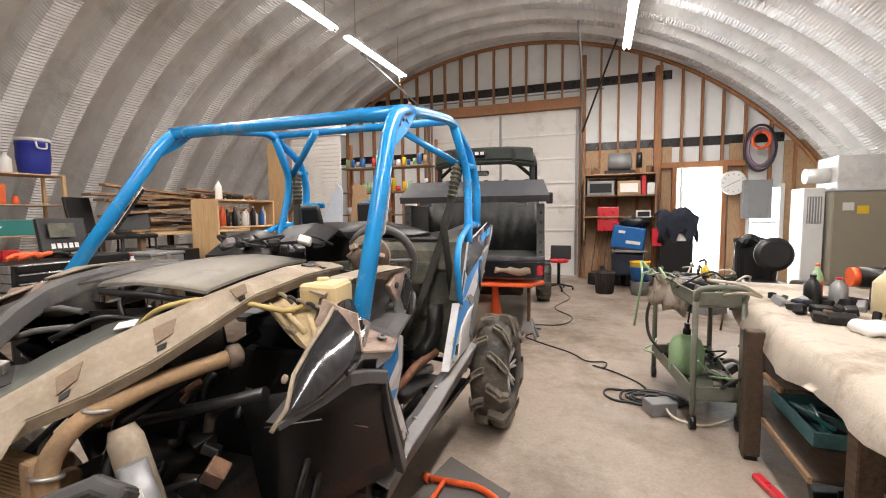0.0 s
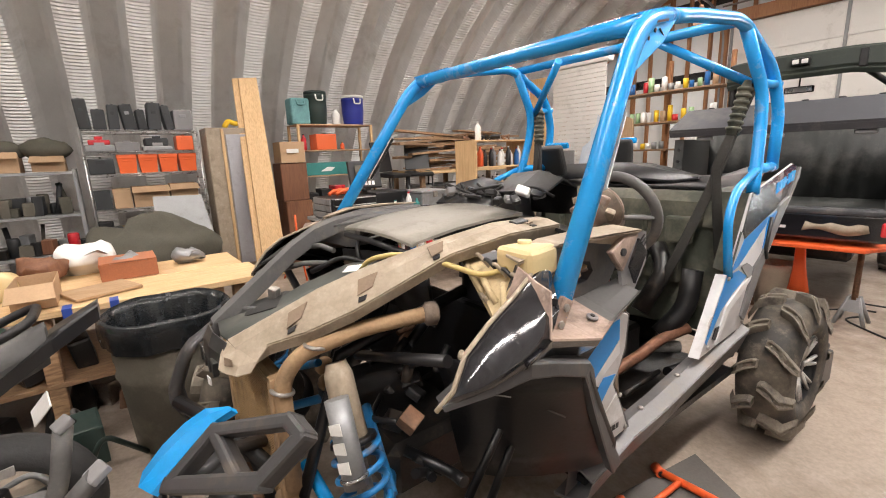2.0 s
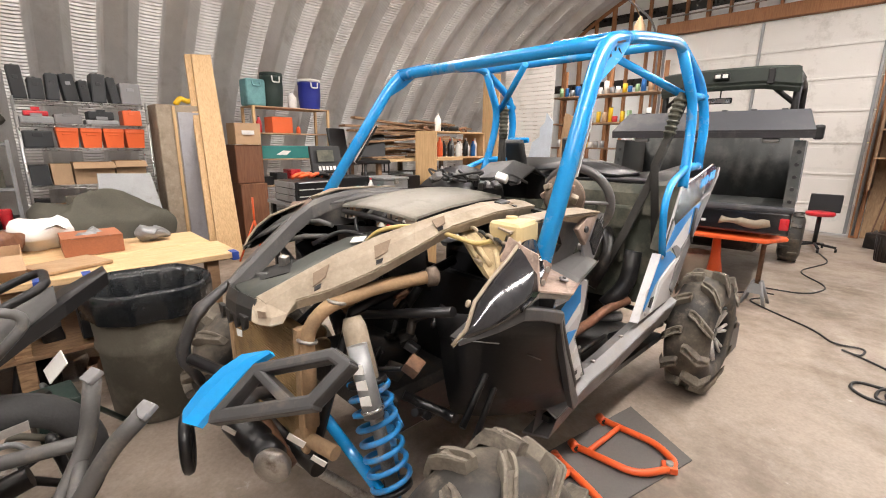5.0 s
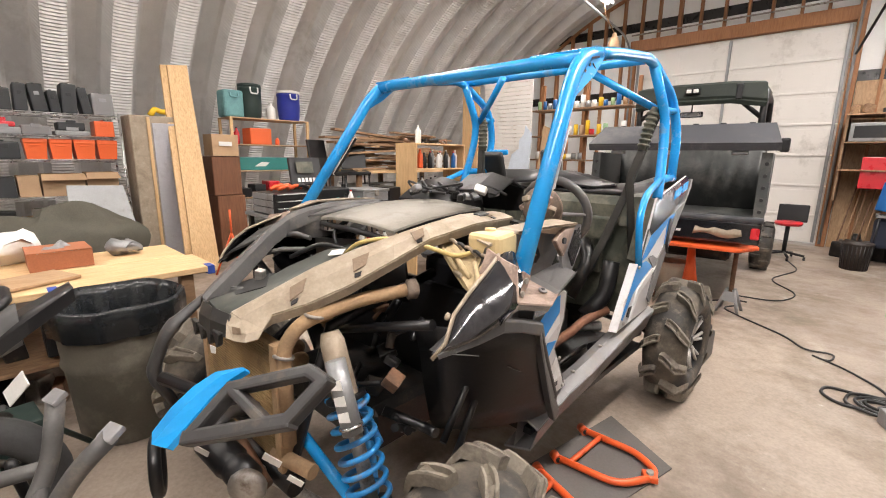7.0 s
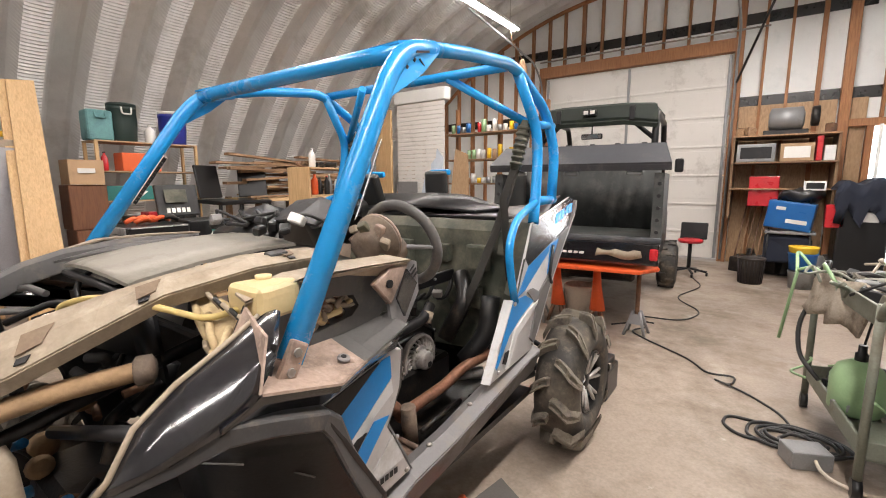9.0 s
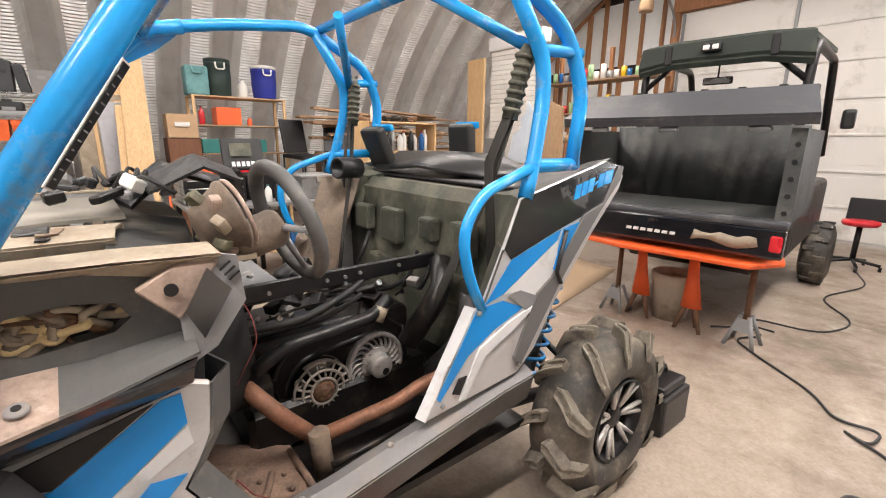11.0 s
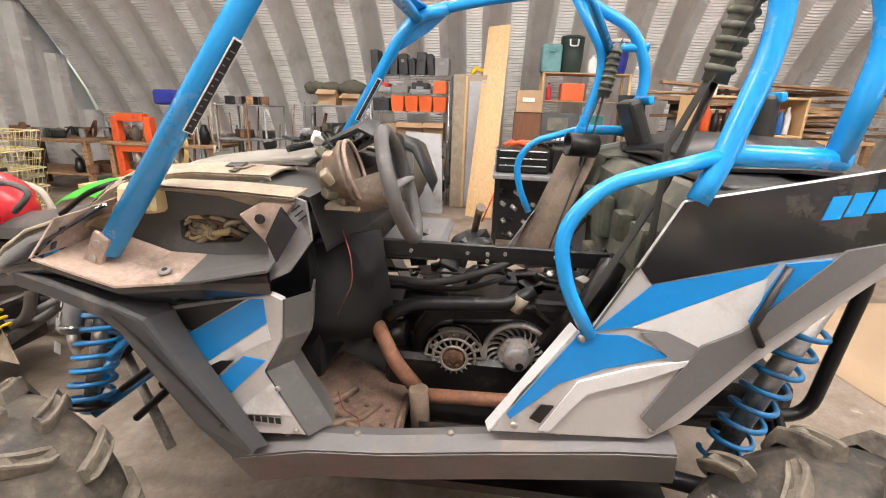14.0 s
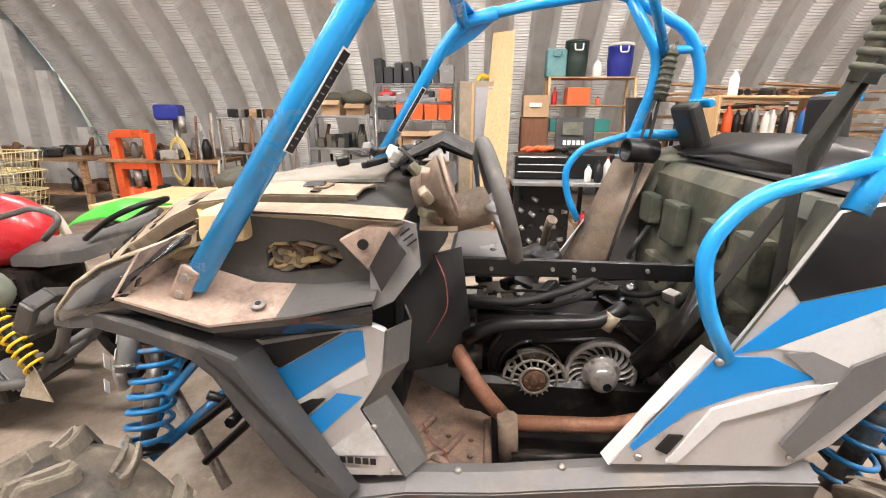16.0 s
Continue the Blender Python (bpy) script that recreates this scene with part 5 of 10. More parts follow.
loft(bm, [[(-0.695, 1.38, 1.272), (-0.60, 1.40, 1.245), (-0.50, 1.40, 1.225), (-0.40, 1.40, 1.235)], [(-0.685, 1.35, 1.262), (-0.59, 1.345, 1.222), (-0.48, 1.34, 1.205), (-0.385, 1.345, 1.225)], [(-0.62, 1.33, 1.215), (-0.56, 1.325, 1.19), (-0.46, 1.31, 1.175), (-0.375, 1.30, 1.20)], [(-0.56, 1.325, 1.155), (-0.50, 1.30, 1.135), (-0.42, 1.25, 1.13), (-0.36, 1.22, 1.155)]], 0.012, (0, 0.6, -0.6), smooth=False)
rough_up(bm, 0.010, 14)
brk = part("tank_bracket", bm, BRACKET, buggy, "pale mud-dusted tank bracket")
for a, b in (((-0.66, 1.345, 1.25), (-0.53, 1.315, 1.165)), ((-0.58, 1.34, 1.225), (-0.47, 1.30, 1.165)), ((-0.48, 1.335, 1.212), (-0.41, 1.27, 1.155))):
    bm = B()
    tube(bm, [a, (Vector(a) + Vector(b)) / 2 + Vector((0.01, -0.012, 0.004)), b], 0.009, 7)
    part("bracket_rib", bm, BRACKET, brk)
bm = B()
obox(bm, pose(-0.528, 1.305, 1.168, 25, 0, -25), 0.055, 0.012, 0.022, 0.003)
part("slot_plate", bm, TAN_PL, brk)
for k in range(5):
    a = Vector((-0.62 + 0.035 * k, 1.36, 1.265 - 0.008 * k))
    bm = B()
    tube(bm, [a, a + Vector((0.03, -0.015, 0.01)), a + Vector((0.06, 0.0, -0.025))], 0.006, 6, bend=0.02)
    part("wire", bm, WIRE if k % 2 else TAN_PL, buggy)
# radiator with its pipes
bm = B()
box(bm, -0.86, -1.48, 0.80, 0.84, 0.52, 0.965, 0.008)
rad = part("radiator", bm, RADI, buggy, "radiator caked in tan mud")
for k in range(40):
    bm = B()
    z = 0.53 + k * 0.0107
    box(bm, -0.875, -1.465, 0.7965, 0.80, z, z + 0.006)
    part("fin", bm, RADI, rad)
for x in (-0.855, -1.485):
    bm = B()
    box(bm, x - 0.02, x + 0.02, 0.79, 0.85, 0.51, 0.97, 0.01, 2)
    part("tank_end", bm, TAN_MUD, rad)
bm = B()
tube(bm, [(-0.83, 0.82, 0.62), (-0.83, 0.82, 0.96), (-0.80, 0.87, 1.04), (-0.735, 1.04, 1.09), (-0.68, 1.22, 1.10)], 0.024, 12, bend=0.07)
part("radiator_pipe", bm, TAN_MUD, buggy)
for p in ((-0.83, 0.82, 0.93), (-0.785, 0.91, 1.055)):
    bm = B()
    ring(bm, p, (0, 0.3, 1), 0.029, 0.006)
    part("hose_clamp", bm, STEEL, buggy)
bm = B()
lathe(bm, (-0.665, 1.25, 1.10), (-0.4, -0.8, 0), [(0, 0.02), (0.01, 0.036), (0.04, 0.036), (0.05, 0.02)], 14)
part("pump", bm, DUST_PL, buggy)
# bumper: blue plate and black truss, hanging loose
bm = B()
loft(bm, [[(-0.972, 0.476, 0.762), (-0.925, 0.462, 0.752), (-0.868, 0.486, 0.756)], [(-0.962, 0.528, 0.822), (-0.905, 0.516, 0.816), (-0.852, 0.545, 0.818)], [(-0.932, 0.585, 0.880), (-0.875, 0.580, 0.882), (-0.835, 0.600, 0.876)], [(-0.885, 0.634, 0.926), (-0.842, 0.636, 0.930), (-0.812, 0.645, 0.922)], [(-0.80, 0.676, 0.956), (-0.79, 0.680, 0.958), (-0.782, 0.680, 0.952)]], 0.022, (0.1, 0.6, -0.6), smooth=False)
part("bumper_plate", bm, BLUE, buggy, "bright blue bumper plate")
TR = {"A": (-0.815, 0.532, 0.79), "B": (-0.777, 0.643, 0.911), "C": (-0.557, 0.765, 0.998), "D": (-0.498, 0.770, 0.990), "E": (-0.535, 0.684, 0.900), "F": (-0.600, 0.655, 0.880)}
TR = {k: Vector(v) for k, v in TR.items()}
for a, b, w in (("A", "B", 0.034), ("B", "C", 0.034), ("C", "D", 0.034), ("D", "E", 0.036), ("E", "A", 0.040), ("B", "F", 0.030)):
    bm = B()
    dv = TR[b] - TR[a]
    zv = Vector((0.152, -0.748, 0.646))
    xv = dv.normalized().cross(zv).normalized()
    mm = Matrix((xv, dv.normalized(), xv.cross(dv.normalized()))).transposed().to_4x4()
    obox(bm, Matrix.Translation((TR[a] + TR[b]) / 2) @ mm, w, dv.length + w * 0.8, 0.045, 0.009, 2)
    part("bumper_bar", bm, FLARE_PL, buggy)
bm = B()
tube(bm, [(-0.80, 0.56, 0.80), (-0.92, 0.66, 0.76), (-1.0, 0.78, 0.70)], 0.03, 8, flat=0.7)
part("bumper_bar", bm, FLARE_PL, buggy)
# far bumper leg, winch and tow hook
bm = B()
tube(bm, [(-1.45, 0.80, 0.99), (-1.47, 0.66, 0.88), (-1.52, 0.60, 0.70), (-1.50, 0.66, 0.56)], [0.03, 0.045, 0.055, 0.055, 0.055, 0.055, 0.055, 0.055, 0.06, 0.06, 0.06, 0.06, 0.05, 0.04], 8, bend=0.05, flat=0.45)
part("far_bumper_leg", bm, FLARE_PL, buggy)
bm = B()
tube(bm, [(-1.36, 0.6, 0.74), (-1.1, 0.72, 0.70), (-0.9, 0.78, 0.66)], 0.024, 8)
part("cross_tube", bm, BLACK, buggy)
bm = B()
lathe(bm, (-1.12, 0.66, 0.58), (1, 0.1, -0.12), [(0, 0.04), (0.02, 0.055), (0.17, 0.055), (0.19, 0.045), (0.2, 0.05), (0.27, 0.05), (0.28, 0.02)], 18)
winch = part("winch", bm, BLACK, buggy, "black winch motor with a paper tag")
bm = B()
lathe(bm, (-0.84, 0.69, 0.545), (0.6, -0.75, -0.1), [(0, 0.055), (0.02, 0.062), (0.035, 0.058), (0.04, 0.02)], 18)
part("winch_cap", bm, STEEL, winch)
for p, sz in (((-0.98, 0.60, 0.63), 0.05), ((-0.74, 0.72, 0.66), 0.06), ((-0.68, 0.76, 0.6), 0.05)):
    bm = B()
    obox(bm, pose(*p, 20, 30, 40), sz, 0.003, sz * 0.6)
    part("paper_tag", bm, SHINY_WHITE, buggy)
bm = B()
ring(bm, (-1.20, 0.52, 0.50), (0.3, 1, 0), 0.09, 0.02, 20, 8)
part("tow_loop", bm, BLACK, buggy)
for a, b, r, m_ in (((-1.05, 0.72, 0.60), (-0.86, 0.74, 0.48), 0.03, RUST), ((-0.9, 0.80, 0.56), (-0.72, 0.84, 0.56), 0.025, TAN_MUD), ((-1.3, 0.78, 0.5), (-0.8, 0.82, 0.47), 0.035, MACHINE), ((-0.95, 0.75, 0.5), (-0.75, 1.1, 0.12), 0.02, STEEL)):
    bm = B()
    cyl(bm, a, b, r)
    part("strut", bm, m_, buggy)

# ---- front suspension ----
for s in (0, 1):
    f = mirror if s else (lambda p: p)
    top, bot = Vector(f((-0.79, 0.965, 0.985))), Vector(f((-0.575, 0.965, 0.447)))
    d = bot - top
    bm = B()
    tube(bm, [top, top + d * 0.06, top + d * 0.40, top + d * 0.42], [0.03, 0.041, 0.043, 0.03], 16)
    shock = part("shock_absorber", bm, TAN_PL, buggy, "dusty shock absorber with a blue coil spring")
    bm = B()
    cyl(bm, top + d * 0.4, bot, 0.024, n=14)
    part("damper_tube", bm, STEEL, shock)
    bm = B()
    turns, n = 7.0, 150
    a_ = d.normalized().orthogonal().normalized()
    b_ = d.normalized().cross(a_)
    tube(bm, [top + d * (0.38 + 0.60 * (k / n)) + 0.066 * (math.cos(6.28318 * turns * k / n) * a_ + math.sin(6.28318 * turns * k / n) * b_) for k in range(n + 1)], 0.0095, 8)
    part("coil_spring", bm, BLUE_SP, shock, "blue coil spring")
    for k in (0.37, 0.985):
        bm = B()
        lathe(bm, top + d * k, d, [(0, 0.065), (0.012, 0.068), (0.018, 0.06)], 18)
        part("spring_seat", bm, BLACK, shock)
    rp = Vector(f((0.075, -0.045, 0.0)))
    rp = Vector((0.075 if not s else -0.075, -0.045, 0))
    bm = B()
    tube(bm, [top + rp + d * 0.10, top + rp + d * 0.50], 0.033, 14)
    res = part("reservoir", bm, GREYMET, shock, "grey piggyback reservoir with worn white print")
    if not s:
        nrm = Vector((0.5, -0.8, 0.3)).normalized()
        dn = d.normalized()
        wv = dn.cross(nrm).normalized()
        nrm = wv.cross(dn).normalized()
        nrm = nrm if nrm.y < 0 else -nrm
        bm = B()
        for k in range(3):
            c = top + rp + d * (0.20 + 0.085 * k) + nrm * 0.0335
            slab(bm, [c - wv * 0.017, c - wv * 0.017 + dn * 0.032, c + wv * 0.017 + dn * 0.026, c + wv * 0.017], 0.003, nrm)
        part("mark", bm, SHINY_WHITE, res, "worn white mark of plain shapes")
        bm = B()
        ring(bm, top + rp + d * 0.46, d, 0.033, 0.006)
        part("band", bm, CHROME, res)
    # arms, tie rod and shaft
    for nm, pts, r, m_ in (("lower_arm", [(-0.92, 0.885, 0.62), (-0.57, 0.94, 0.41)], 0.020, BLUE), ("lower_arm", [(-0.92, 1.20, 0.58), (-0.57, 0.97, 0.41)], 0.020, BLUE_SP),
                           ("upper_arm", [(-0.90, 1.10, 0.74), (-0.62, 1.03, 0.62)], 0.016, BLUE_SP),
                           ("tie_rod", [(-0.56, 1.50, 0.84), (-0.49, 1.20, 0.60)], 0.013, BLACK),
                           ("tie_rod", [(-0.56, 1.56, 0.80), (-0.48, 1.24, 0.50)], 0.013, BLACK), ("steering_link", [(-0.93, 1.10, 0.915), (-0.484, 1.141, 1.045)], 0.017, BLACK)):
        bm = B()
        tube(bm, [f(p) for p in pts], r, 10)
        part(nm, bm, m_, buggy)
# clutter of the open engine bay at the front
bay = random.Random(11)
for k in range(34):
    a = Vector((bay.uniform(-1.45, -0.66), bay.uniform(1.10, 1.45), bay.uniform(0.55, 1.0)))
    b = a + Vector((bay.uniform(-0.22, 0.22), bay.uniform(-0.12, 0.15), bay.uniform(-0.12, 0.12)))
    bm = B()
    kind = bay.random()
    if kind < 0.5:
        tube(bm, [a, (a + b) / 2 + Vector((bay.uniform(-.06, .06), bay.uniform(-.06, .06), bay.uniform(-.06, .06))), b], bay.uniform(0.007, 0.02), 7, bend=0.06)
        part("hose", bm, bay.choice((WIRE, BLACK_PL, MACHINE, BLACK, RUST, DUST_PL)), buggy)
    elif kind < 0.8:
        obox(bm, Matrix.Translation(a) @ pose(0, 0, 0, bay.uniform(-40, 40), bay.uniform(-40, 40), bay.uniform(0, 90)), bay.uniform(.03, .07), bay.uniform(.03, .06), bay.uniform(.02, .06), 0.006, 2)
        part("bracket", bm, bay.choice((MACHINE, DUST_PL, BLACK_PL, RUST, BLACK)), buggy)
    else:
        lathe(bm, a, b - a, [(0, 0.02), (0.01, bay.uniform(.03, .05)), (0.05, bay.uniform(.03, .05)), (0.06, 0.02)], 12)
        part("fitting", bm, bay.choice((RUST, ALU, BLACK, TAN_MUD)), buggy)
bm = B()
box(bm, -1.45, -0.78, 1.12, 1.5, 0.42, 0.62, 0.03)
part("front_subframe", bm, MACHINE, buggy)
bm = B()
box(bm, -1.74, -0.48, 1.50, 1.54, 0.55, 1.03, 0.01)
part("firewall", bm, BLACK, buggy)
for x in (-0.84, -1.38):
    bm = B()
    tube(bm, [(x, 0.82, 0.5), (x, 1.0, 0.98), (x + (0.05 if x > VX else -0.05), 1.45, 1.1)], 0.02, 8)
    part("frame_tube", bm, BLACK, buggy)

# ---- cockpit: floor, tunnel, engine, clutches ----
bm = B()
box(bm, LX + 0.05, RX - 0.05, 1.70, 2.95, 0.40, 0.43)
part("skid_floor", bm, MACHINE, buggy)
bm = B()
loft(bm, [[(-0.49, 1.64, 0.64), (-0.68, 1.63, 0.68), (-0.95, 1.63, 0.68)], [(-0.49, 1.76, 0.53), (-0.68, 1.76, 0.54), (-0.95, 1.76, 0.55)], [(-0.49, 1.85, 0.50), (-0.70, 1.85, 0.51), (-0.95, 1.86, 0.52)], [(-0.49, 2.12, 0.46), (-0.68, 2.12, 0.47), (-0.82, 2.12, 0.47)]], 0.012, smooth=False)
fw = part("footwell_floor", bm, TREAD, buggy, "brown muddy moulded footwell floor")
for pts in ([(-0.50, 1.78, 0.535), (-0.58, 1.81, 0.535), (-0.66, 1.88, 0.522), (-0.74, 1.92, 0.515)],
            [(-0.50, 1.86, 0.507), (-0.56, 1.90, 0.505), (-0.60, 1.97, 0.495), (-0.70, 2.02, 0.488)],
            [(-0.51, 2.08, 0.472), (-0.56, 1.99, 0.487), (-0.575, 1.93, 0.499)],
            [(-0.64, 1.70, 0.60), (-0.80, 1.72, 0.60), (-0.92, 1.80, 0.55)],
            [(-0.50, 2.105, 0.475), (-0.62, 2.105, 0.482), (-0.78, 2.105, 0.482)]):
    bm = B()
    tube(bm, pts, 0.012, 8, bend=0.04)
    part("moulded_rib", bm, TREAD, fw)
for k in range(9):
    bm = B()
    y, x = 1.90 + 0.075 * (k % 3), -0.53 - 0.075 * (k // 3)
    cyl(bm, (x, y, 0.507 - 0.14 * (y - 1.86)), (x, y, 0.517 - 0.14 * (y - 1.86)), 0.010, 0.006, 8)
    part("tread_stud", bm, TREAD, fw)
# dark side of the console
bm = B()
loft(bm, [[(-0.62, 1.82, 1.10), (-0.70, 1.90, 1.12), (-0.80, 2.00, 1.12)], [(-0.60, 1.82, 0.85), (-0.70, 1.92, 0.82), (-0.82, 2.04, 0.80)], [(-0.61, 1.80, 0.76), (-0.73, 1.94, 0.73), (-0.85, 2.06, 0.70)]], 0.012, (-1, 0, 0))
part("console_side", bm, mat("matt_black_console", (0.010, 0.010, 0.010), 0.75, var=0.2, dirt=(0.03, 0.026, 0.022), dirt_amt=0.15), buggy, "black moulded console side")
bm = B()
box(bm, -1.0, -0.62, 1.60, 1.84, 0.62, 1.12, 0.03, 2)
part("dash_core", bm, BLACK, buggy)
bm = B()
box(bm, -1.30, -0.84, 2.0, 2.75, 0.44, 0.62, 0.02)
part("engine_block", bm, MACHINE, buggy)
bm = B()
box(bm, -1.28, -0.92, 2.05, 2.7, 0.6, 0.84, 0.03, 2)
part("engine_case", bm, MACHINE, buggy)
# rail over the engine
bm = B()
box(bm, -0.86, -0.84, 1.94, 2.78, 1.015, 1.075, 0.004)
rail = part("engine_rail", bm, BLACK, buggy, "black steel rail with bright bolts")
for y, z in ((2.10, 1.04), (2.30, 1.045), (2.37, 1.045), (2.43, 1.05), (2.37, 1.02), (2.6, 1.05)):
    bm = B()
    cyl(bm, (-0.84, y, z), (-0.83, y, z), 0.007, n=6)
    part("bolt", bm, CHROME, rail)
# clutch housing, two clutches and belt
bm = B()
hs = [(2.12, 0.56), (2.10, 0.70), (2.16, 0.80), (2.28, 0.83), (2.55, 0.83), (2.64, 0.76), (2.66, 0.62), (2.60, 0.52), (2.48, 0.47), (2.24, 0.46)]
prism(bm, hs, "x", -0.93, -0.885, 0.006)
hous = part("clutch_housing", bm, MACHINE, buggy, "open oily clutch housing")
bm = B()
tube(bm, [(-0.885, y, z) for y, z in hs + hs[:1]], 0.010, 6)
part("housing_rim", bm, MACHINE, hous)
for k, (y, z) in enumerate(hs):
    bm = B()
    cyl(bm, (-0.90, y, z), (-0.865, y, z), 0.011, n=8)
    part("boss", bm, MACHINE, hous)
c2, c1 = Vector((-0.86, 2.50, 0.652)), Vector((-0.86, 2.26, 0.632))
bm = B()
lathe(bm, c2, (1, 0, 0), [(-0.03, 0.122), (-0.012, 0.127), (0.004, 0.126), (0.008, 0.120), (0.006, 0.111), (-0.010, 0.108)], 44, caps=False)
dr = part("driven_clutch", bm, ALU, buggy, "finned aluminium driven clutch")
bm = B()
lathe(bm, c2, (1, 0, 0), [(-0.014, 0.126), (-0.013, 0.05)], 30, caps=False)
part("dark_web", bm, BLACK, dr)
bm = B()
lathe(bm, c2, (1, 0, 0), [(-0.014, 0.070), (0.002, 0.069), (0.008, 0.063), (0.008, 0.052), (0.014, 0.049), (0.046, 0.047), (0.053, 0.043), (0.054, 0.020)], 30)
part("clutch_hub", bm, ALU, dr)
for k in range(22):
    th = 6.28318 * k / 22
    bm = B()
    rows = []
    for r_, b_, w_ in ((0.066, 0.0, 0.05), (0.082, 0.07, 0.045), (0.098, 0.19, 0.045), (0.112, 0.36, 0.055)):
        rows.append([c2 + Vector((xx_, r_ * math.cos(th + b_ + d_), r_ * math.sin(th + b_ + d_))) for xx_, d_ in ((-0.013, -w_), (0.004, -w_ * 0.55), (0.004, w_ * 0.55), (-0.013, w_))])
    loft(bm, rows)
    part("fin", bm, ALU, dr)
bm = B()
cyl(bm, c2 + Vector((0.0535, 0.012, -0.020)), c2 + Vector((0.0560, 0.012, -0.020)), 0.015, n=14)
part("bore", bm, BLACK, dr)
for k in range(4):
    th = 0.6 + 1.57 * k
    bm = B()
    cyl(bm, c2 + Vector((0.008, 0.058 * math.cos(th), 0.058 * math.sin(th))), c2 + Vector((0.014, 0.058 * math.cos(th), 0.058 * math.sin(th))), 0.006, n=6)
    part("bolt", bm, STEEL, dr)
bm = B()
lathe(bm, c1, (1, 0, 0), [(-0.06, 0.118), (-0.045, 0.128), (-0.03, 0.126), (-0.024, 0.112), (-0.03, 0.10)], 36, caps=False)
pr = part("drive_clutch", bm, CASTLT, buggy, "worn cast drive clutch with a rusty hub")
bm = B()
lathe(bm, c1, (1, 0, 0), [(-0.04, 0.112), (-0.036, 0.02)], 30, caps=False)
part("dark_web", bm, MACHINE, pr)
fc = c1 + Vector((0.004, 0.008, -0.012))
for r_, w_, x_ in ((0.050, 0.006, 0.016), (0.080, 0.006, 0.010), (0.108, 0.006, 0.0)):
    bm = B()
    ring(bm, fc + Vector((x_, 0, 0)), (1, 0, 0), r_, w_, 36, 6)
    part("cover_ring", bm, CASTLT, pr)
for k in range(18):
    th = 6.28318 * k / 18
    bm = B()
    o_ = 0.108 if k % 3 else 0.118
    tube(bm, [fc + Vector((0.016, 0.044 * math.cos(th), 0.044 * math.sin(th))), fc + Vector((0.011, 0.074 * math.cos(th + 0.06), 0.074 * math.sin(th + 0.06))), fc + Vector((-0.002, o_ * math.cos(th), o_ * math.sin(th)))], [0.005, 0.004, 0.006], 6)
    part("web", bm, CASTLT, pr)
for k in range(6):
    th = 6.28318 * k / 6 + 0.5
    bm = B()
    c = fc + Vector((-0.004, 0.098 * math.cos(th), 0.098 * math.sin(th)))
    ring(bm, c, (1, 0, 0), 0.014, 0.006, 14, 6)
    part("lobe", bm, CASTLT, pr)
bm = B()
loft(bm, [[c1 + Vector((-0.012, r_ * math.cos(t_), r_ * math.sin(t_))) for t_ in (1.0, 1.25, 1.57, 1.9, 2.15)] for r_ in (0.060, 0.085, 0.106)], 0.012, (1, 0, 0))
part("cover_plate", bm, CASTLT, pr)
bm = B()
lathe(bm, fc, (1, 0, 0), [(-0.01, 0.043), (0.018, 0.041), (0.022, 0.034), (0.020, 0.014), (0.026, 0.012)], 22)
part("hub_nut", bm, RUST, pr)
for k in range(6):
    th = 1.05 * k
    bm = B()
    cyl(bm, fc + Vector((0.018, 0.03 * math.cos(th), 0.03 * math.sin(th))), fc + Vector((0.026, 0.03 * math.cos(th), 0.03 * math.sin(th))), 0.006, n=6)
    part("bolt", bm, RUST, pr)
bm = B()
R1, R2 = 0.118, 0.122
belt_pts = [(-0.888, c1.y + R1 * math.cos(a), c1.z + R1 * math.sin(a)) for a in np.linspace(1.6, 4.7, 14)] + [(-0.888, c2.y + R2 * math.cos(a), c2.z + R2 * math.sin(a)) for a in np.linspace(-1.57, 1.57, 14)]
tube(bm, belt_pts + belt_pts[:1], 0.012, 6)
part("drive_belt", bm, BLACK, buggy, "black ribbed drive belt")
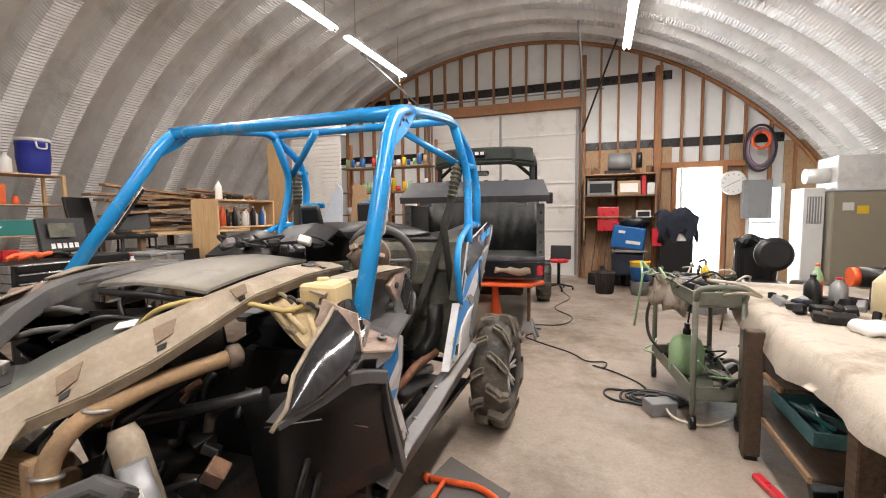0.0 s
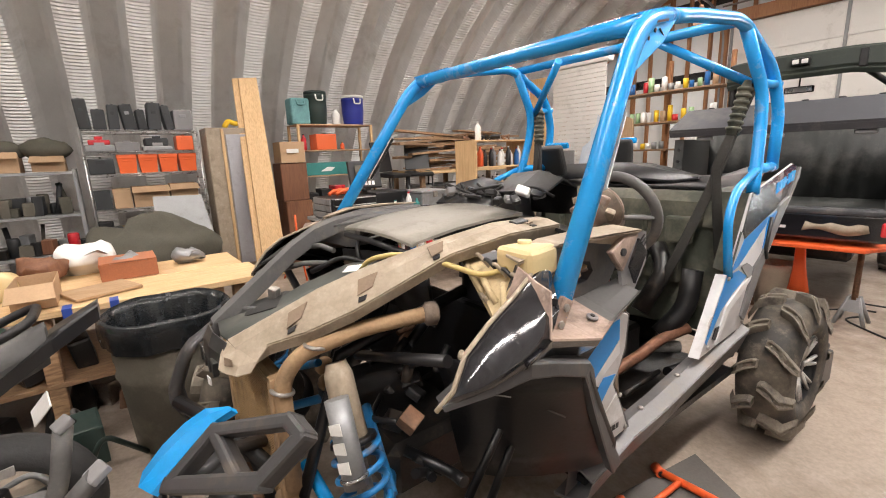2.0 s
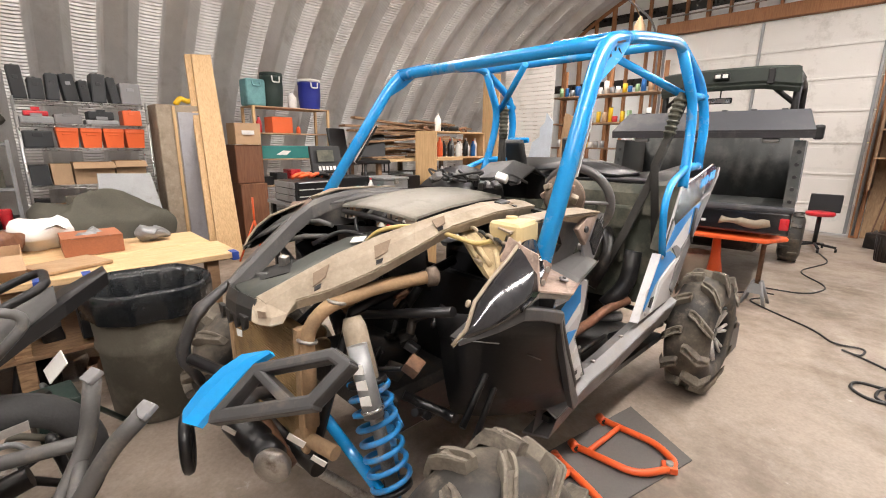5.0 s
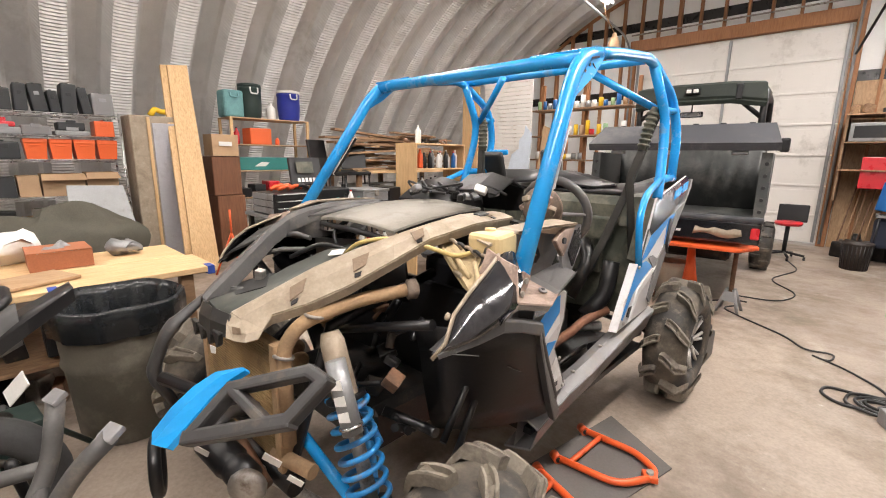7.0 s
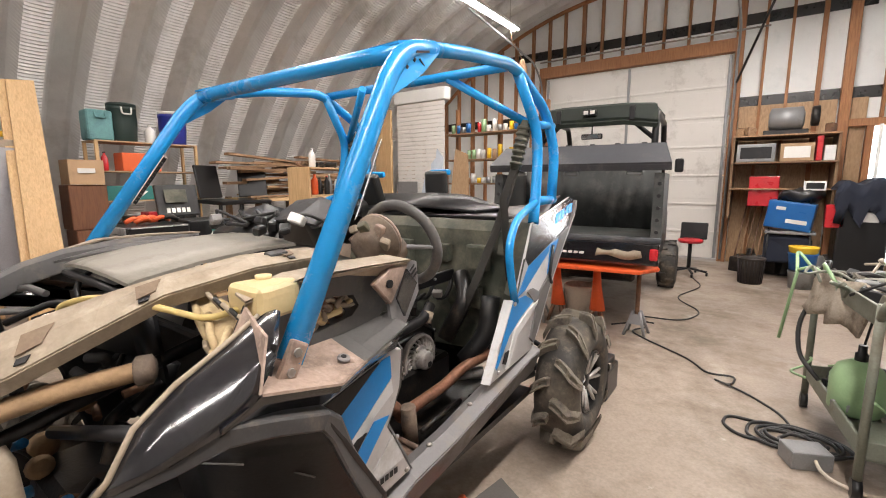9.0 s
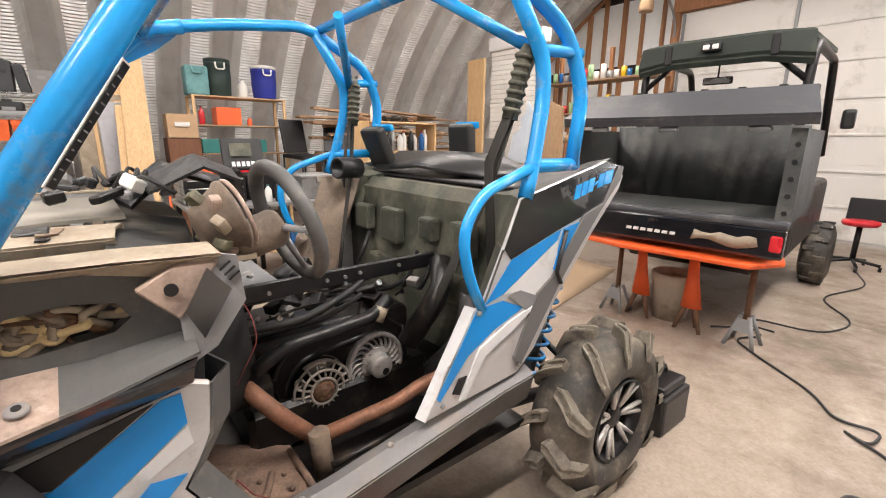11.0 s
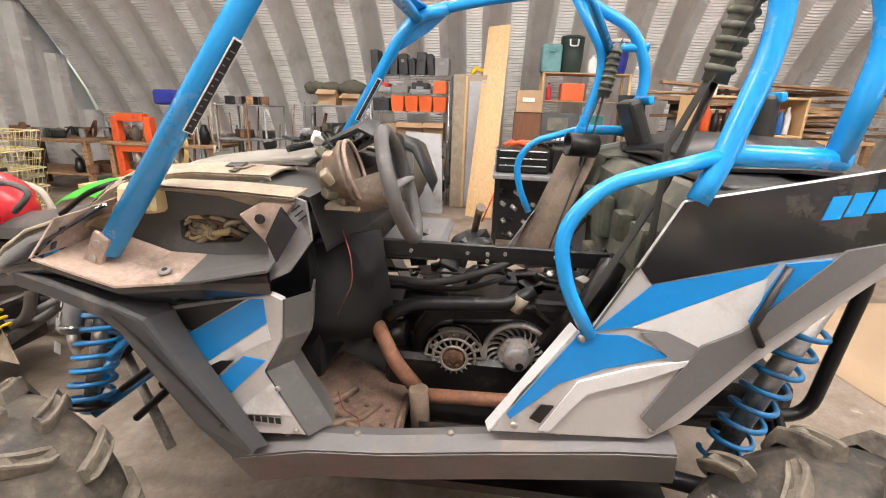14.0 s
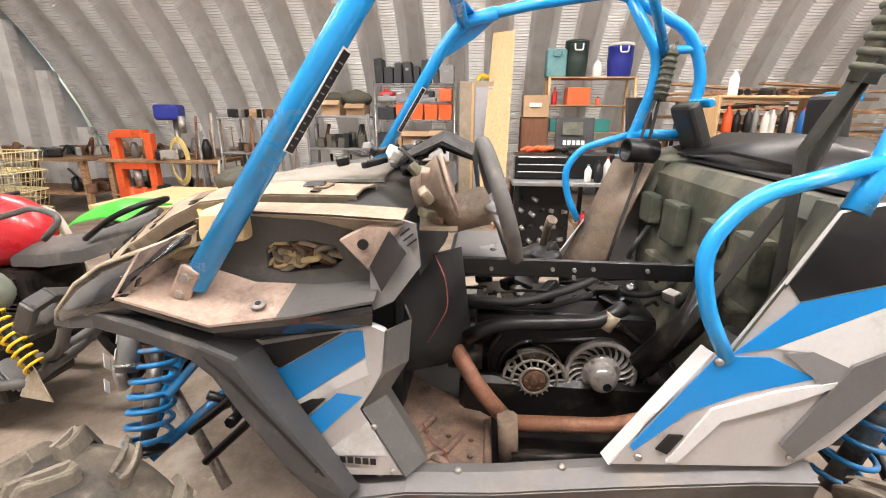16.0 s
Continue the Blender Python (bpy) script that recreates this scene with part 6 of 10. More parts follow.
# intake pipe, hoses, frame tubes
for nm, pts, r, m_, bd in (("air_tube", [(-0.80, 2.02, 0.80), (-0.80, 2.12, 0.855), (-0.80, 2.46, 0.88), (-0.82, 2.54, 0.93)], 0.026, BLACK, 0.06),
                           ("taped_elbow", [(-0.80, 2.475, 0.86), (-0.80, 2.50, 0.91)], 0.026, TAN_PL, 0), ("hose", [(-0.84, 1.96, 0.93), (-0.82, 2.2, 0.925), (-0.82, 2.4, 1.0), (-0.9, 2.5, 1.03)], 0.014, WIRE, 0.08),
                           ("hose", [(-0.88, 2.0, 0.88), (-0.84, 2.3, 0.905), (-0.85, 2.44, 0.96)], 0.010, WIRE, 0.08), ("frame_tube", [(-0.70, 2.15, 0.545), (-0.70, 2.50, 0.558), (-0.67, 2.60, 0.615), (-0.6, 2.75, 0.66)], 0.027, COPPER, 0.05),
                           ("frame_tube", [(-0.70, 2.17, 0.55), (-0.71, 2.07, 0.665), (-0.80, 1.98, 0.77)], 0.028, COPPER, 0.05), ("frame_tube", [(-0.66, 2.165, 0.60), (-0.655, 2.18, 0.40)], 0.034, DUST_PL, 0), ("sill_rail", [(-0.60, 2.18, 0.50), (-0.60, 2.48, 0.515)], 0.012, MACHINE, 0),
                           ("brake_line", [(-0.62, 1.93, 1.16), (-0.57, 1.97, 1.10), (-0.55, 1.98, 1.02), (-0.57, 1.92, 0.90)], 0.0018, DULLRED, 0.03), ("brake_line", [(-0.6, 1.9, 0.60), (-0.56, 1.93, 0.56), (-0.6, 1.97, 0.50), (-0.52, 2.0, 0.50)], 0.002, DULLRED, 0.02),
                           ("starter", [(-0.86, 1.96, 0.70), (-0.86, 2.08, 0.70)], 0.05, MACHINE, 0), ("starter_cap", [(-0.86, 1.945, 0.70), (-0.86, 2.02, 0.70)], 0.043, TAN_PL, 0),
                           ("hose", [(-0.78, 2.6, 0.74), (-0.72, 2.72, 0.95), (-0.8, 2.78, 1.05)], 0.045, MACHINE, 0.12), ("hose", [(-0.70, 2.66, 0.62), (-0.62, 2.76, 0.75), (-0.62, 2.8, 0.95)], 0.05, BLACK_PL, 0.12),
                           ("coolant_pipe", [(-0.72, 2.62, 0.56), (-0.62, 2.72, 0.56)], 0.03, ALU, 0)):
    bm = B()
    tube(bm, pts, r, 10, bend=bd)
    part(nm, bm, m_, buggy)
eng = random.Random(5)
for k in range(46):
    a = Vector((eng.uniform(-1.15, -0.87), eng.uniform(1.98, 2.74), eng.uniform(0.86, 1.03)))
    bm = B()
    kind = eng.random()
    if kind < 0.45:
        b = a + Vector((eng.uniform(-.05, .05), eng.uniform(-.25, .25), eng.uniform(-.04, .04)))
        tube(bm, [a, (a + b) / 2 + Vector((0.02, 0, eng.uniform(-.03, .03))), b], eng.uniform(.004, .012), 6, bend=0.05)
        part("wire", bm, eng.choice((WIRE, BLACK, MACHINE)), buggy)
    elif kind < 0.8:
        obox(bm, Matrix.Translation(a) @ pose(0, 0, 0, eng.uniform(-30, 30), eng.uniform(-20, 20), eng.uniform(0, 90)), eng.uniform(.03, .09), eng.uniform(.03, .09), eng.uniform(.02, .06), 0.006, 2)
        part("housing", bm, eng.choice((MACHINE, BLACK_PL, MACHINE, BLACK, ALU)), buggy)
    else:
        cyl(bm, a, a + Vector((0.03, 0, 0.02)), eng.uniform(.006, .016), n=8)
        part("fitting", bm, eng.choice((STEEL, CHROME, ALU)), buggy)
# passenger side: seat base, shifter, far door hoop
bm = B()
box(bm, -1.78, -1.32, 2.1, 2.7, 0.5, 0.62, 0.05, 3)
part("seat_base", bm, BLACK_PL, buggy)
bm = B()
tube(bm, [(-1.15, 2.30, 1.0), (-1.14, 2.32, 1.12), (-1.12, 2.33, 1.15)], [0.014, 0.016, 0.022], 10)
part("shifter", bm, DUST_PL, buggy)
bm = B()
lathe(bm, (-1.15, 2.30, 0.99), (0, 0, 1), [(0, 0.09), (0.02, 0.08), (0.05, 0.03)], 18)
part("shifter_boot", bm, BLACK_PL, buggy)
bm = B()
loft(bm, [[(-1.80, 2.48, 0.72), (-1.70, 2.56, 0.72), (-1.62, 2.66, 0.72)], [(-1.80, 2.62, 1.05), (-1.70, 2.68, 1.06), (-1.63, 2.77, 1.08)], [(-1.80, 2.72, 1.32), (-1.70, 2.80, 1.33), (-1.60, 2.85, 1.33)]], 0.02)
part("seat_shell", bm, DUST_PL, buggy)
bm = B()
box(bm, -1.40, -0.90, 1.94, 2.2, 0.98, 1.03, 0.02)
part("console_tray", bm, GREYMET, buggy)

# ---- dash, steering wheel, loose parts on the cowl ----
bm = B()
loft(bm, [[(-0.55, 1.70, 1.30), (-0.9, 1.72, 1.335), (-1.3, 1.72, 1.335), (-1.66, 1.70, 1.30)], [(-0.55, 1.86, 1.27), (-0.9, 1.9, 1.30), (-1.3, 1.9, 1.30), (-1.66, 1.86, 1.27)], [(-0.56, 1.90, 1.12), (-0.9, 1.94, 1.12), (-1.3, 1.94, 1.12), (-1.66, 1.9, 1.12)]], 0.012, smooth=False)
part("dash_frame", bm, DK_PL, buggy, "bare dark dash frame")
bm = B()
loft(bm, [[(-0.98, 1.78, 1.335), (-1.02, 1.90, 1.43), (-1.05, 2.06, 1.37), (-1.06, 2.14, 1.22)], [(-1.14, 1.74, 1.35), (-1.16, 1.88, 1.455), (-1.18, 2.06, 1.40), (-1.18, 2.14, 1.24)], [(-1.36, 1.76, 1.34), (-1.36, 1.90, 1.42), (-1.36, 2.06, 1.37), (-1.36, 2.12, 1.22)]], 0.012)
part("dash_cover", bm, BLACK_PL, buggy, "loose black dash cover")
bm = B()
loft(bm, [[(-0.76, 1.81, 1.395), (-0.76, 1.94, 1.455), (-0.76, 2.03, 1.415), (-0.77, 2.045, 1.31)], [(-0.88, 1.80, 1.41), (-0.88, 1.94, 1.485), (-0.88, 2.035, 1.44), (-0.88, 2.055, 1.30)], [(-1.02, 1.80, 1.40), (-1.02, 1.93, 1.47), (-1.02, 2.03, 1.42), (-1.02, 2.05, 1.30)]], 0.008, smooth=False)
part("dash_shroud", bm, BLACK_PL, buggy, "loose black moulded dash shroud")
wc, wa = Vector((-0.628, 2.106, 1.306)), Vector((-0.085, 0.949, 0.30)).normalized()
pax = wa
pc = Vector((-0.615, 1.962, 1.338))
bm = B()
lathe(bm, pc, pax, [(-0.085, 0.03), (-0.082, 0.052), (-0.05, 0.066), (-0.012, 0.084), (-0.004, 0.093), (0.004, 0.093), (0.006, 0.084), (-0.002, 0.076), (-0.006, 0.02)], 28)
pod = part("instrument_pod", bm, DUST_PL, buggy, "dusty round instrument pod")
bm = B()
ring(bm, pc + pax * 0.016, pax, 0.087, 0.006, 28, 7)
part("pod_ring", bm, TRAY_DUST, pod)
u_ = pax.orthogonal().normalized()
v_ = pax.cross(u_)
for k in range(9):
    th = 0.7 * k
    bm = B()
    c = pc + (u_ * math.cos(th) + v_ * math.sin(th)) * 0.070 - pax * (0.035 + 0.012 * (k % 3))
    obox(bm, Matrix.Translation(c) @ pose(0, 0, 0, 40 * k, 20, 25 * k), 0.034, 0.026, 0.042, 0.007, 2)
    part("switch_block", bm, (TRAY_DUST, TAN_PL, PODMUD)[k % 3], pod)
bm = B()
slab(bm, [(-0.56, 1.90, 1.235), (-0.56, 2.00, 1.235), (-0.72, 2.00, 1.235), (-0.72, 1.88, 1.235)], 0.012, (0, 0, 1))
part("pod_bracket", bm, TAN_PL, pod)
bm = B()
ring(bm, wc, wa, 0.158, 0.020, 40, 12)
sw = part("steering_wheel", bm, FRAME_GREY, buggy, "worn dark grey steering wheel")
bm = B()
lathe(bm, wc - wa * 0.155, wa, [(0, 0.03), (0.005, 0.046), (0.03, 0.05), (0.115, 0.054), (0.13, 0.046), (0.135, 0.02)], 22)
part("column", bm, DUST_PL, sw)
side_v = wa.normalized().cross(Vector((1, 0, 0))).normalized()
for dv in (Vector((1, 0, 0)), Vector((-1, 0, 0)), -side_v if side_v.z > 0 else side_v):
    bm = B()
    tube(bm, [wc - wa.normalized() * 0.03, wc + dv * 0.155], [0.022, 0.014], 8, flat=0.5)
    part("spoke", bm, GREY_PL, sw)
lo = random.Random(3)
for k in range(16):
    x, y = lo.uniform(-1.25, -0.78), lo.uniform(1.62, 1.86)
    bm = B()
    obox(bm, pose(x, y, 1.385 + lo.uniform(-0.01, 0.03), lo.uniform(-25, 25), lo.uniform(-25, 25), lo.uniform(0, 180)), lo.uniform(.03, .09), lo.uniform(.02, .06), lo.uniform(.012, .035), 0.005, 1)
    part("loose_connector", bm, lo.choice((BLACK, BLACK_PL, BLACK, GREY_PL, SHINY_WHITE if k % 5 == 0 else BLACK)), buggy)
for k in range(7):
    a = Vector((lo.uniform(-1.2, -0.8), lo.uniform(1.62, 1.85), 1.39))
    bm = B()
    tube(bm, [a, a + Vector((lo.uniform(-.1, .1), lo.uniform(-.06, .06), 0.05)), a + Vector((lo.uniform(-.2, .2), lo.uniform(-.1, .1), 0.0))], 0.006, 6, bend=0.05)
    part("loose_wire", bm, WIRE, buggy)
# wiring inside the flank opening
wi = random.Random(9)
for k in range(30):
    a = Vector((-0.495 - 0.02 * wi.random(), wi.uniform(1.53, 1.71), wi.uniform(1.14, 1.215)))
    bm = B()
    tube(bm, [a, a + Vector((0.03, wi.uniform(-.06, .06), wi.uniform(-.04, .04))), a + Vector((0, wi.uniform(-.12, .12), wi.uniform(-.05, .05)))], wi.uniform(.005, .012), 6, bend=0.03)
    part("wire", bm, wi.choice((TAN_PL, CREAM, DUST_PL, TAN_PL, RUST)), buggy)
bm = B()
box(bm, -0.62, -0.56, 1.45, 1.8, 1.1, 1.27, 0.01)
part("wiring_back", bm, MACHINE, buggy)


# ---- wheels ----
def mud_wheel(at, steer, width=0.26, R=0.385, rim=True, parent=buggy, name="wheel", r_in=0.18):
    """A mud tyre with tall curved lugs on a spoked rim. Its axle runs along x before it is turned."""
    at = Vector(at)
    rot = pose(0, 0, 0, 0, 0, steer)
    M = Matrix.Translation(at) @ rot

    def put(bm):
        bmesh.ops.transform(bm, matrix=M, verts=bm.verts)
        return bm
    h = width / 2
    carcass = R - 0.045
    bm = B()
    lathe(bm, (-h, 0, 0), (1, 0, 0), [(0.035, r_in), (0.012, r_in + 0.03), (0.0, (r_in + carcass) / 2), (0.025, carcass - 0.02), (0.06, carcass), (width / 2, carcass + 0.006), (width - 0.06, carcass), (width - 0.025, carcass - 0.02), (width, (r_in + carcass) / 2), (width - 0.012, r_in + 0.03), (width - 0.035, r_in)], 40, caps=False)
    ty = part("tyre", put(bm), RUBBER, parent, "muddy deep-lugged tyre")
    nl = 11
    for k in range(nl * 2):
        side = 1 if k % 2 else -1
        th0 = 6.28318 * k / (nl * 2)
        rows = []
        for i in range(8):
            u = i / 7
            xx = side * (0.01 + h * u)
            th = th0 + 0.28 * u ** 1.6
            rc = carcass - 0.006 - (0.07 * max(0, u - 0.72) / 0.28 if u > 0.72 else 0)
            w = 0.030 if 0 < i < 7 else 0.022
            top = R + 0.004 - (0.085 * max(0, u - 0.7) / 0.3 if u > 0.7 else 0)
            groove = 0.022 if 0 < i < 7 and i != 4 else 0.0
            rows.append([(xx, r_ * math.cos(th + f_ * w / R), r_ * math.sin(th + f_ * w / R)) for f_, r_ in ((-1.1, rc), (-0.9, top - 0.006), (-0.75, top), (-0.42, top - 0.003), (-0.32, top - groove), (0.32, top - groove), (0.42, top - 0.003), (0.75, top), (0.9, top - 0.006), (1.1, rc))])
        bm = B()
        G = [[bm.verts.new(p) for p in row] for row in rows]
        for a, b in zip(G, G[1:]):
            for j in range(9):
                bm.faces.new((a[j], a[j + 1], b[j + 1], b[j]))
        bm.faces.new(G[0])
        bm.faces.new(G[-1][::-1])
        bmesh.ops.recalc_face_normals(bm, faces=bm.faces[:])
        part("lug", put(bm), LUG, ty)
    if rim:
        bm = B()
        lathe(bm, (-h, 0, 0), (1, 0, 0), [(0.03, r_in), (0.05, r_in - 0.015), (0.12, r_in - 0.03), (width - 0.05, r_in - 0.015), (width - 0.022, r_in + 0.004), (width - 0.018, r_in - 0.006), (width - 0.05, r_in - 0.02)], 36, caps=False)
        rm = part("rim", put(bm), BLACK, parent, "black rim with machined spokes")
        for k in range(7):
            th = 6.28318 * k / 7
            for e in (-0.13, 0.13):
                bm = B()
                c0, c1_ = 0.05, r_in - 0.008
                tube(bm, [(h - 0.055, c0 * math.cos(th), c0 * math.sin(th)), (h - 0.028, c1_ * math.cos(th + e), c1_ * math.sin(th + e))], [0.013, 0.010], 6)
                part("spoke", put(bm), ALU, rm)
        bm = B()
        lathe(bm, (h - 0.075, 0, 0), (1, 0, 0), [(0, 0.06), (0.02, 0.058), (0.03, 0.04), (0.035, 0.02)], 16)
        part("hub_cap", put(bm), BLACK, rm)
        bm = B()
        lathe(bm, (0, 0, 0), (1, 0, 0), [(0, 0.15), (0.01, 0.15)], 20)
        part("brake_disc", put(bm), MACHINE, rm)


mud_wheel((-0.335, 3.295, 0.392), 0, R=0.392)
mud_wheel((-1.845, 3.27, 0.385), 180)
mud_wheel((-0.25, 1.05, 0.358), -12, 0.27, 0.358)
mud_wheel((-1.88, 1.05, 0.385), 170, 0.25)
# rear axle, arms and shocks
for s in (0, 1):
    f = mirror if s else (lambda p: p)
    for nm, pts, r, m_ in (("half_shaft", [(-0.95, 3.25, 0.45), (-0.5, 3.27, 0.40)], 0.018, BLACK), ("trailing_arm", [(-0.62, 2.62, 0.45), (-0.56, 3.2, 0.40)], 0.03, BLACK), ("radius_rod", [(-0.95, 3.45, 0.5), (-0.52, 3.34, 0.35)], 0.016, BLACK), ("radius_rod", [(-0.95, 3.42, 0.62), (-0.52, 3.32, 0.52)], 0.016, BLACK)):
        bm = B()
        tube(bm, [f(p) for p in pts], r, 10)
        part(nm, bm, m_, buggy)
    top, bot = Vector(f((-0.62, 3.32, 1.08))), Vector(f((-0.60, 3.12, 0.47)))
    d = bot - top
    bm = B()
    cyl(bm, top, bot, 0.03)
    sh_ = part("shock_absorber", bm, STEEL, buggy, "rear shock absorber with a blue spring")
    bm = B()
    a_ = d.normalized().orthogonal().normalized()
    b_ = d.normalized().cross(a_)
    tube(bm, [top + d * (0.15 + 0.8 * (k / 130)) + 0.056 * (math.cos(6.28318 * 8 * k / 130) * a_ + math.sin(6.28318 * 8 * k / 130) * b_) for k in range(131)], 0.0085, 8)
    part("coil_spring", bm, BLUE_SP, sh_)
bm = B()
box(bm, -1.36, -0.86, 2.95, 3.5, 0.4, 0.62, 0.04, 2)
part("rear_gearbox", bm, MACHINE, buggy)
for x in (-0.80, -1.42):
    bm = B()
    tube(bm, [(x, 2.9, 0.5), (x, 3.5, 0.55), (x, 3.55, 1.1), (x, 3.0, 1.3)], 0.022, 8, bend=0.08)
    part("frame_tube", bm, BLACK, buggy)

# ---- the second utility vehicle at the back ----
uv = group("utility_vehicle", (-1.05, 6.4, 0), "dusty black utility vehicle with an empty cargo box", "utility vehicle")
UVROT = Matrix.Translation((-1.05, 5.3, 0)) @ pose(0, 0, 0, 0, 0, 6) @ Matrix.Translation((1.05, -5.3, 0))


def uvp(name, bm, material, parent=None, label=""):
    bmesh.ops.transform(bm, matrix=UVROT, verts=bm.verts)
    return part(name, bm, material, parent or uv, label)


UVGREY = mat("faded_black_plastic", (0.035, 0.038, 0.037), 0.5, var=0.15, dirt=(0.13, 0.125, 0.115), dirt_amt=0.3, dirt_scale=2.5, bump=0.1)
UVTOP = mat("sun_greyed_plastic", (0.05, 0.052, 0.06), 0.45, var=0.1, dirt=(0.16, 0.155, 0.15), dirt_amt=0.25, dirt_scale=2, bump=0.08)
U0, U1 = -1.90, -0.22
bm = B()
loft(bm, [[(U0 - 0.02, 5.12, 1.66), (U1 + 0.03, 5.12, 1.66)], [(U0 - 0.02, 5.10, 1.71), (U1 + 0.03, 5.10, 1.71)], [(U0 + 0.06, 5.36, 1.90), (U1 - 0.04, 5.36, 1.90)], [(U0 + 0.06, 5.46, 1.90), (U1 - 0.04, 5.46, 1.90)], [(U0 + 0.06, 5.46, 1.70), (U1 - 0.04, 5.46, 1.70)]], 0.02, (0, 0.3, -1), smooth=False)
lid = uvp("box_lid", bm, UVTOP, None, "sun-greyed sloping box lid")
for k in range(6):
    bm = B()
    obox(bm, pose(U0 + 0.25 + k * 0.24, 5.40, 1.905, 0, 0, 0), 0.05, 0.03, 0.014, 0.004)
    uvp("lid_clip", bm, BLACK, lid)
for x in (-1.62, -1.08, -0.50):
    bm = B()
    box(bm, x - 0.07, x + 0.07, 5.16, 5.20, 1.60, 1.64, 0.01)
    uvp("lid_latch", bm, GREYMET, lid)
bm = B()
box(bm, U0 + 0.08, U1 - 0.08, 5.18, 6.1, 1.00, 1.03)
uvp("box_floor", bm, UVGREY)
bm = B()
loft(bm, [[(x, 5.95 + 0.02 * math.sin(x * 40), z) for x in np.linspace(U0 + 0.1, U1 - 0.1, 22)] for z in (1.02, 1.66)], 0.02, (0, 1, 0))
uvp("box_headboard", bm, UVGREY)
for x, sx in ((U0 + 0.06, -1), (U1 - 0.06, 1)):
    bm = B()
    slab(bm, [(x, 5.16, 1.0), (x, 5.20, 1.62), (x, 6.1, 1.62), (x, 6.1, 1.0)], 0.03, (sx, 0, 0))
    uvp("box_side", bm, UVGREY)
    bm = B()
    slab(bm, [(x - 0.045, 5.13, 0.98), (x + 0.045, 5.13, 0.98), (x + 0.035, 5.19, 1.62), (x - 0.05, 5.19, 1.62)], 0.03, (0, 1, 0))
    post = uvp("corner_post", bm, UVGREY)
    for k in range(5):
        bm = B()
        z = 1.08 + 0.11 * k
        cyl(bm, (x, 5.128 + 0.09 * (z - 0.98), z), (x, 5.120 + 0.09 * (z - 0.98), z), 0.017, n=10)
        uvp("hole", bm, BLACK, post)
bm = B()
box(bm, U0 + 0.02, U1 - 0.02, 5.10, 5.17, 0.765, 0.98, 0.02, 2)
tg = uvp("tailgate", bm, GLOSS_BLK, None, "glossy black tailgate with a scuffed patch")
bm = B()
box(bm, U0 + 0.01, U1 - 0.01, 5.08, 5.18, 0.975, 1.03, 0.02, 2)
uvp("tailgate_top", bm, UVTOP)
bm = B()
for k in range(7):
    prism(bm, [(-1.28 + 0.055 * k, 0.842), (-1.24 + 0.055 * k, 0.842), (-1.235 + 0.055 * k, 0.865), (-1.275 + 0.055 * k, 0.865)], "y", 5.094, 5.10)
uvp("mark", bm, SHINY_WHITE, tg, "pale mark of plain shapes")
bm = B()
loft(bm, [[(-0.80 + 0.06 * i, 5.096, 0.83 + 0.02 * math.sin(i)) for i in range(8)], [(-0.78 + 0.055 * i, 5.096, 0.90 + 0.012 * math.cos(i * 2)) for i in range(8)]], 0.002, (0, -1, 0))
uvp("scuff", bm, TAN_PL, tg)
bm = B()
box(bm, U1 - 0.10, U1 - 0.03, 5.085, 5.11, 0.82, 0.93, 0.01)
uvp("tail_light", bm, RED)
# cab frame and roof
for x in (U0 + 0.22, U1 - 0.20):
    bm = B()
    tube(bm, [(x, 6.1, 1.2), (x, 6.15, 2.15), (x, 6.25, 2.3), (x, 7.4, 2.3), (x, 7.9, 1.4)], 0.035, 8, bend=0.1)
    uvp("cab_tube", bm, BLACK)
    bm = B()
    tube(bm, [(x, 6.14, 2.0), (x + (0.25 if x < VX else -0.25), 6.14, 2.22)], 0.025, 8)
    uvp("cab_brace", bm, BLACK)
bm = B()
loft(bm, [[(U0 + 0.20, 6.04, 2.15), (-1.4, 6.03, 2.20), (-0.72, 6.03, 2.20), (U1 - 0.18, 6.04, 2.15)], [(U0 + 0.19, 6.02, 2.19), (-1.4, 6.01, 2.24), (-0.72, 6.01, 2.24), (U1 - 0.17, 6.02, 2.19)], [(U0 + 0.21, 6.03, 2.355), (-1.4, 6.02, 2.37), (-0.72, 6.02, 2.37), (U1 - 0.19, 6.03, 2.355)], [(U0 + 0.24, 6.07, 2.375), (-1.4, 6.06, 2.395), (-0.72, 6.06, 2.395), (U1 - 0.22, 6.07, 2.375)], [(U0 + 0.2, 7.5, 2.42), (-1.4, 7.5, 2.45), (-0.72, 7.5, 2.45), (U1 - 0.2, 7.5, 2.42)]], 0.04, (0, 0.3, -1), smooth=False)
roof = uvp("cab_roof", bm, mat("dark_green_roof", (0.018, 0.026, 0.02), 0.6, var=0.15, dirt=(0.07, 0.08, 0.06), dirt_amt=0.2, dirt_scale=3, bump=0.12), None, "matt dark green cab roof")
for xr in (U0 + 0.45, U1 - 0.43):
    bm = B()
    box(bm, xr - 0.03, xr + 0.03, 6.005, 6.03, 2.20, 2.36, 0.008)
    uvp("roof_rib", bm, BLACK_PL, roof)
bm = B()
box(bm, -1.17, -1.02, 5.96, 6.02, 2.27, 2.34, 0.015, 2)
lb = uvp("roof_lamp", bm, BLACK, roof)
for x in (-1.13, -1.06):
    bm = B()
    box(bm, x - 0.025, x + 0.025, 5.953, 5.962, 2.285, 2.325, 0.005)
    uvp("lens", bm, SHINY_WHITE, lb)
bm = B()
box(bm, -1.32, -1.06, 6.62, 6.66, 2.07, 2.14, 0.02, 2)
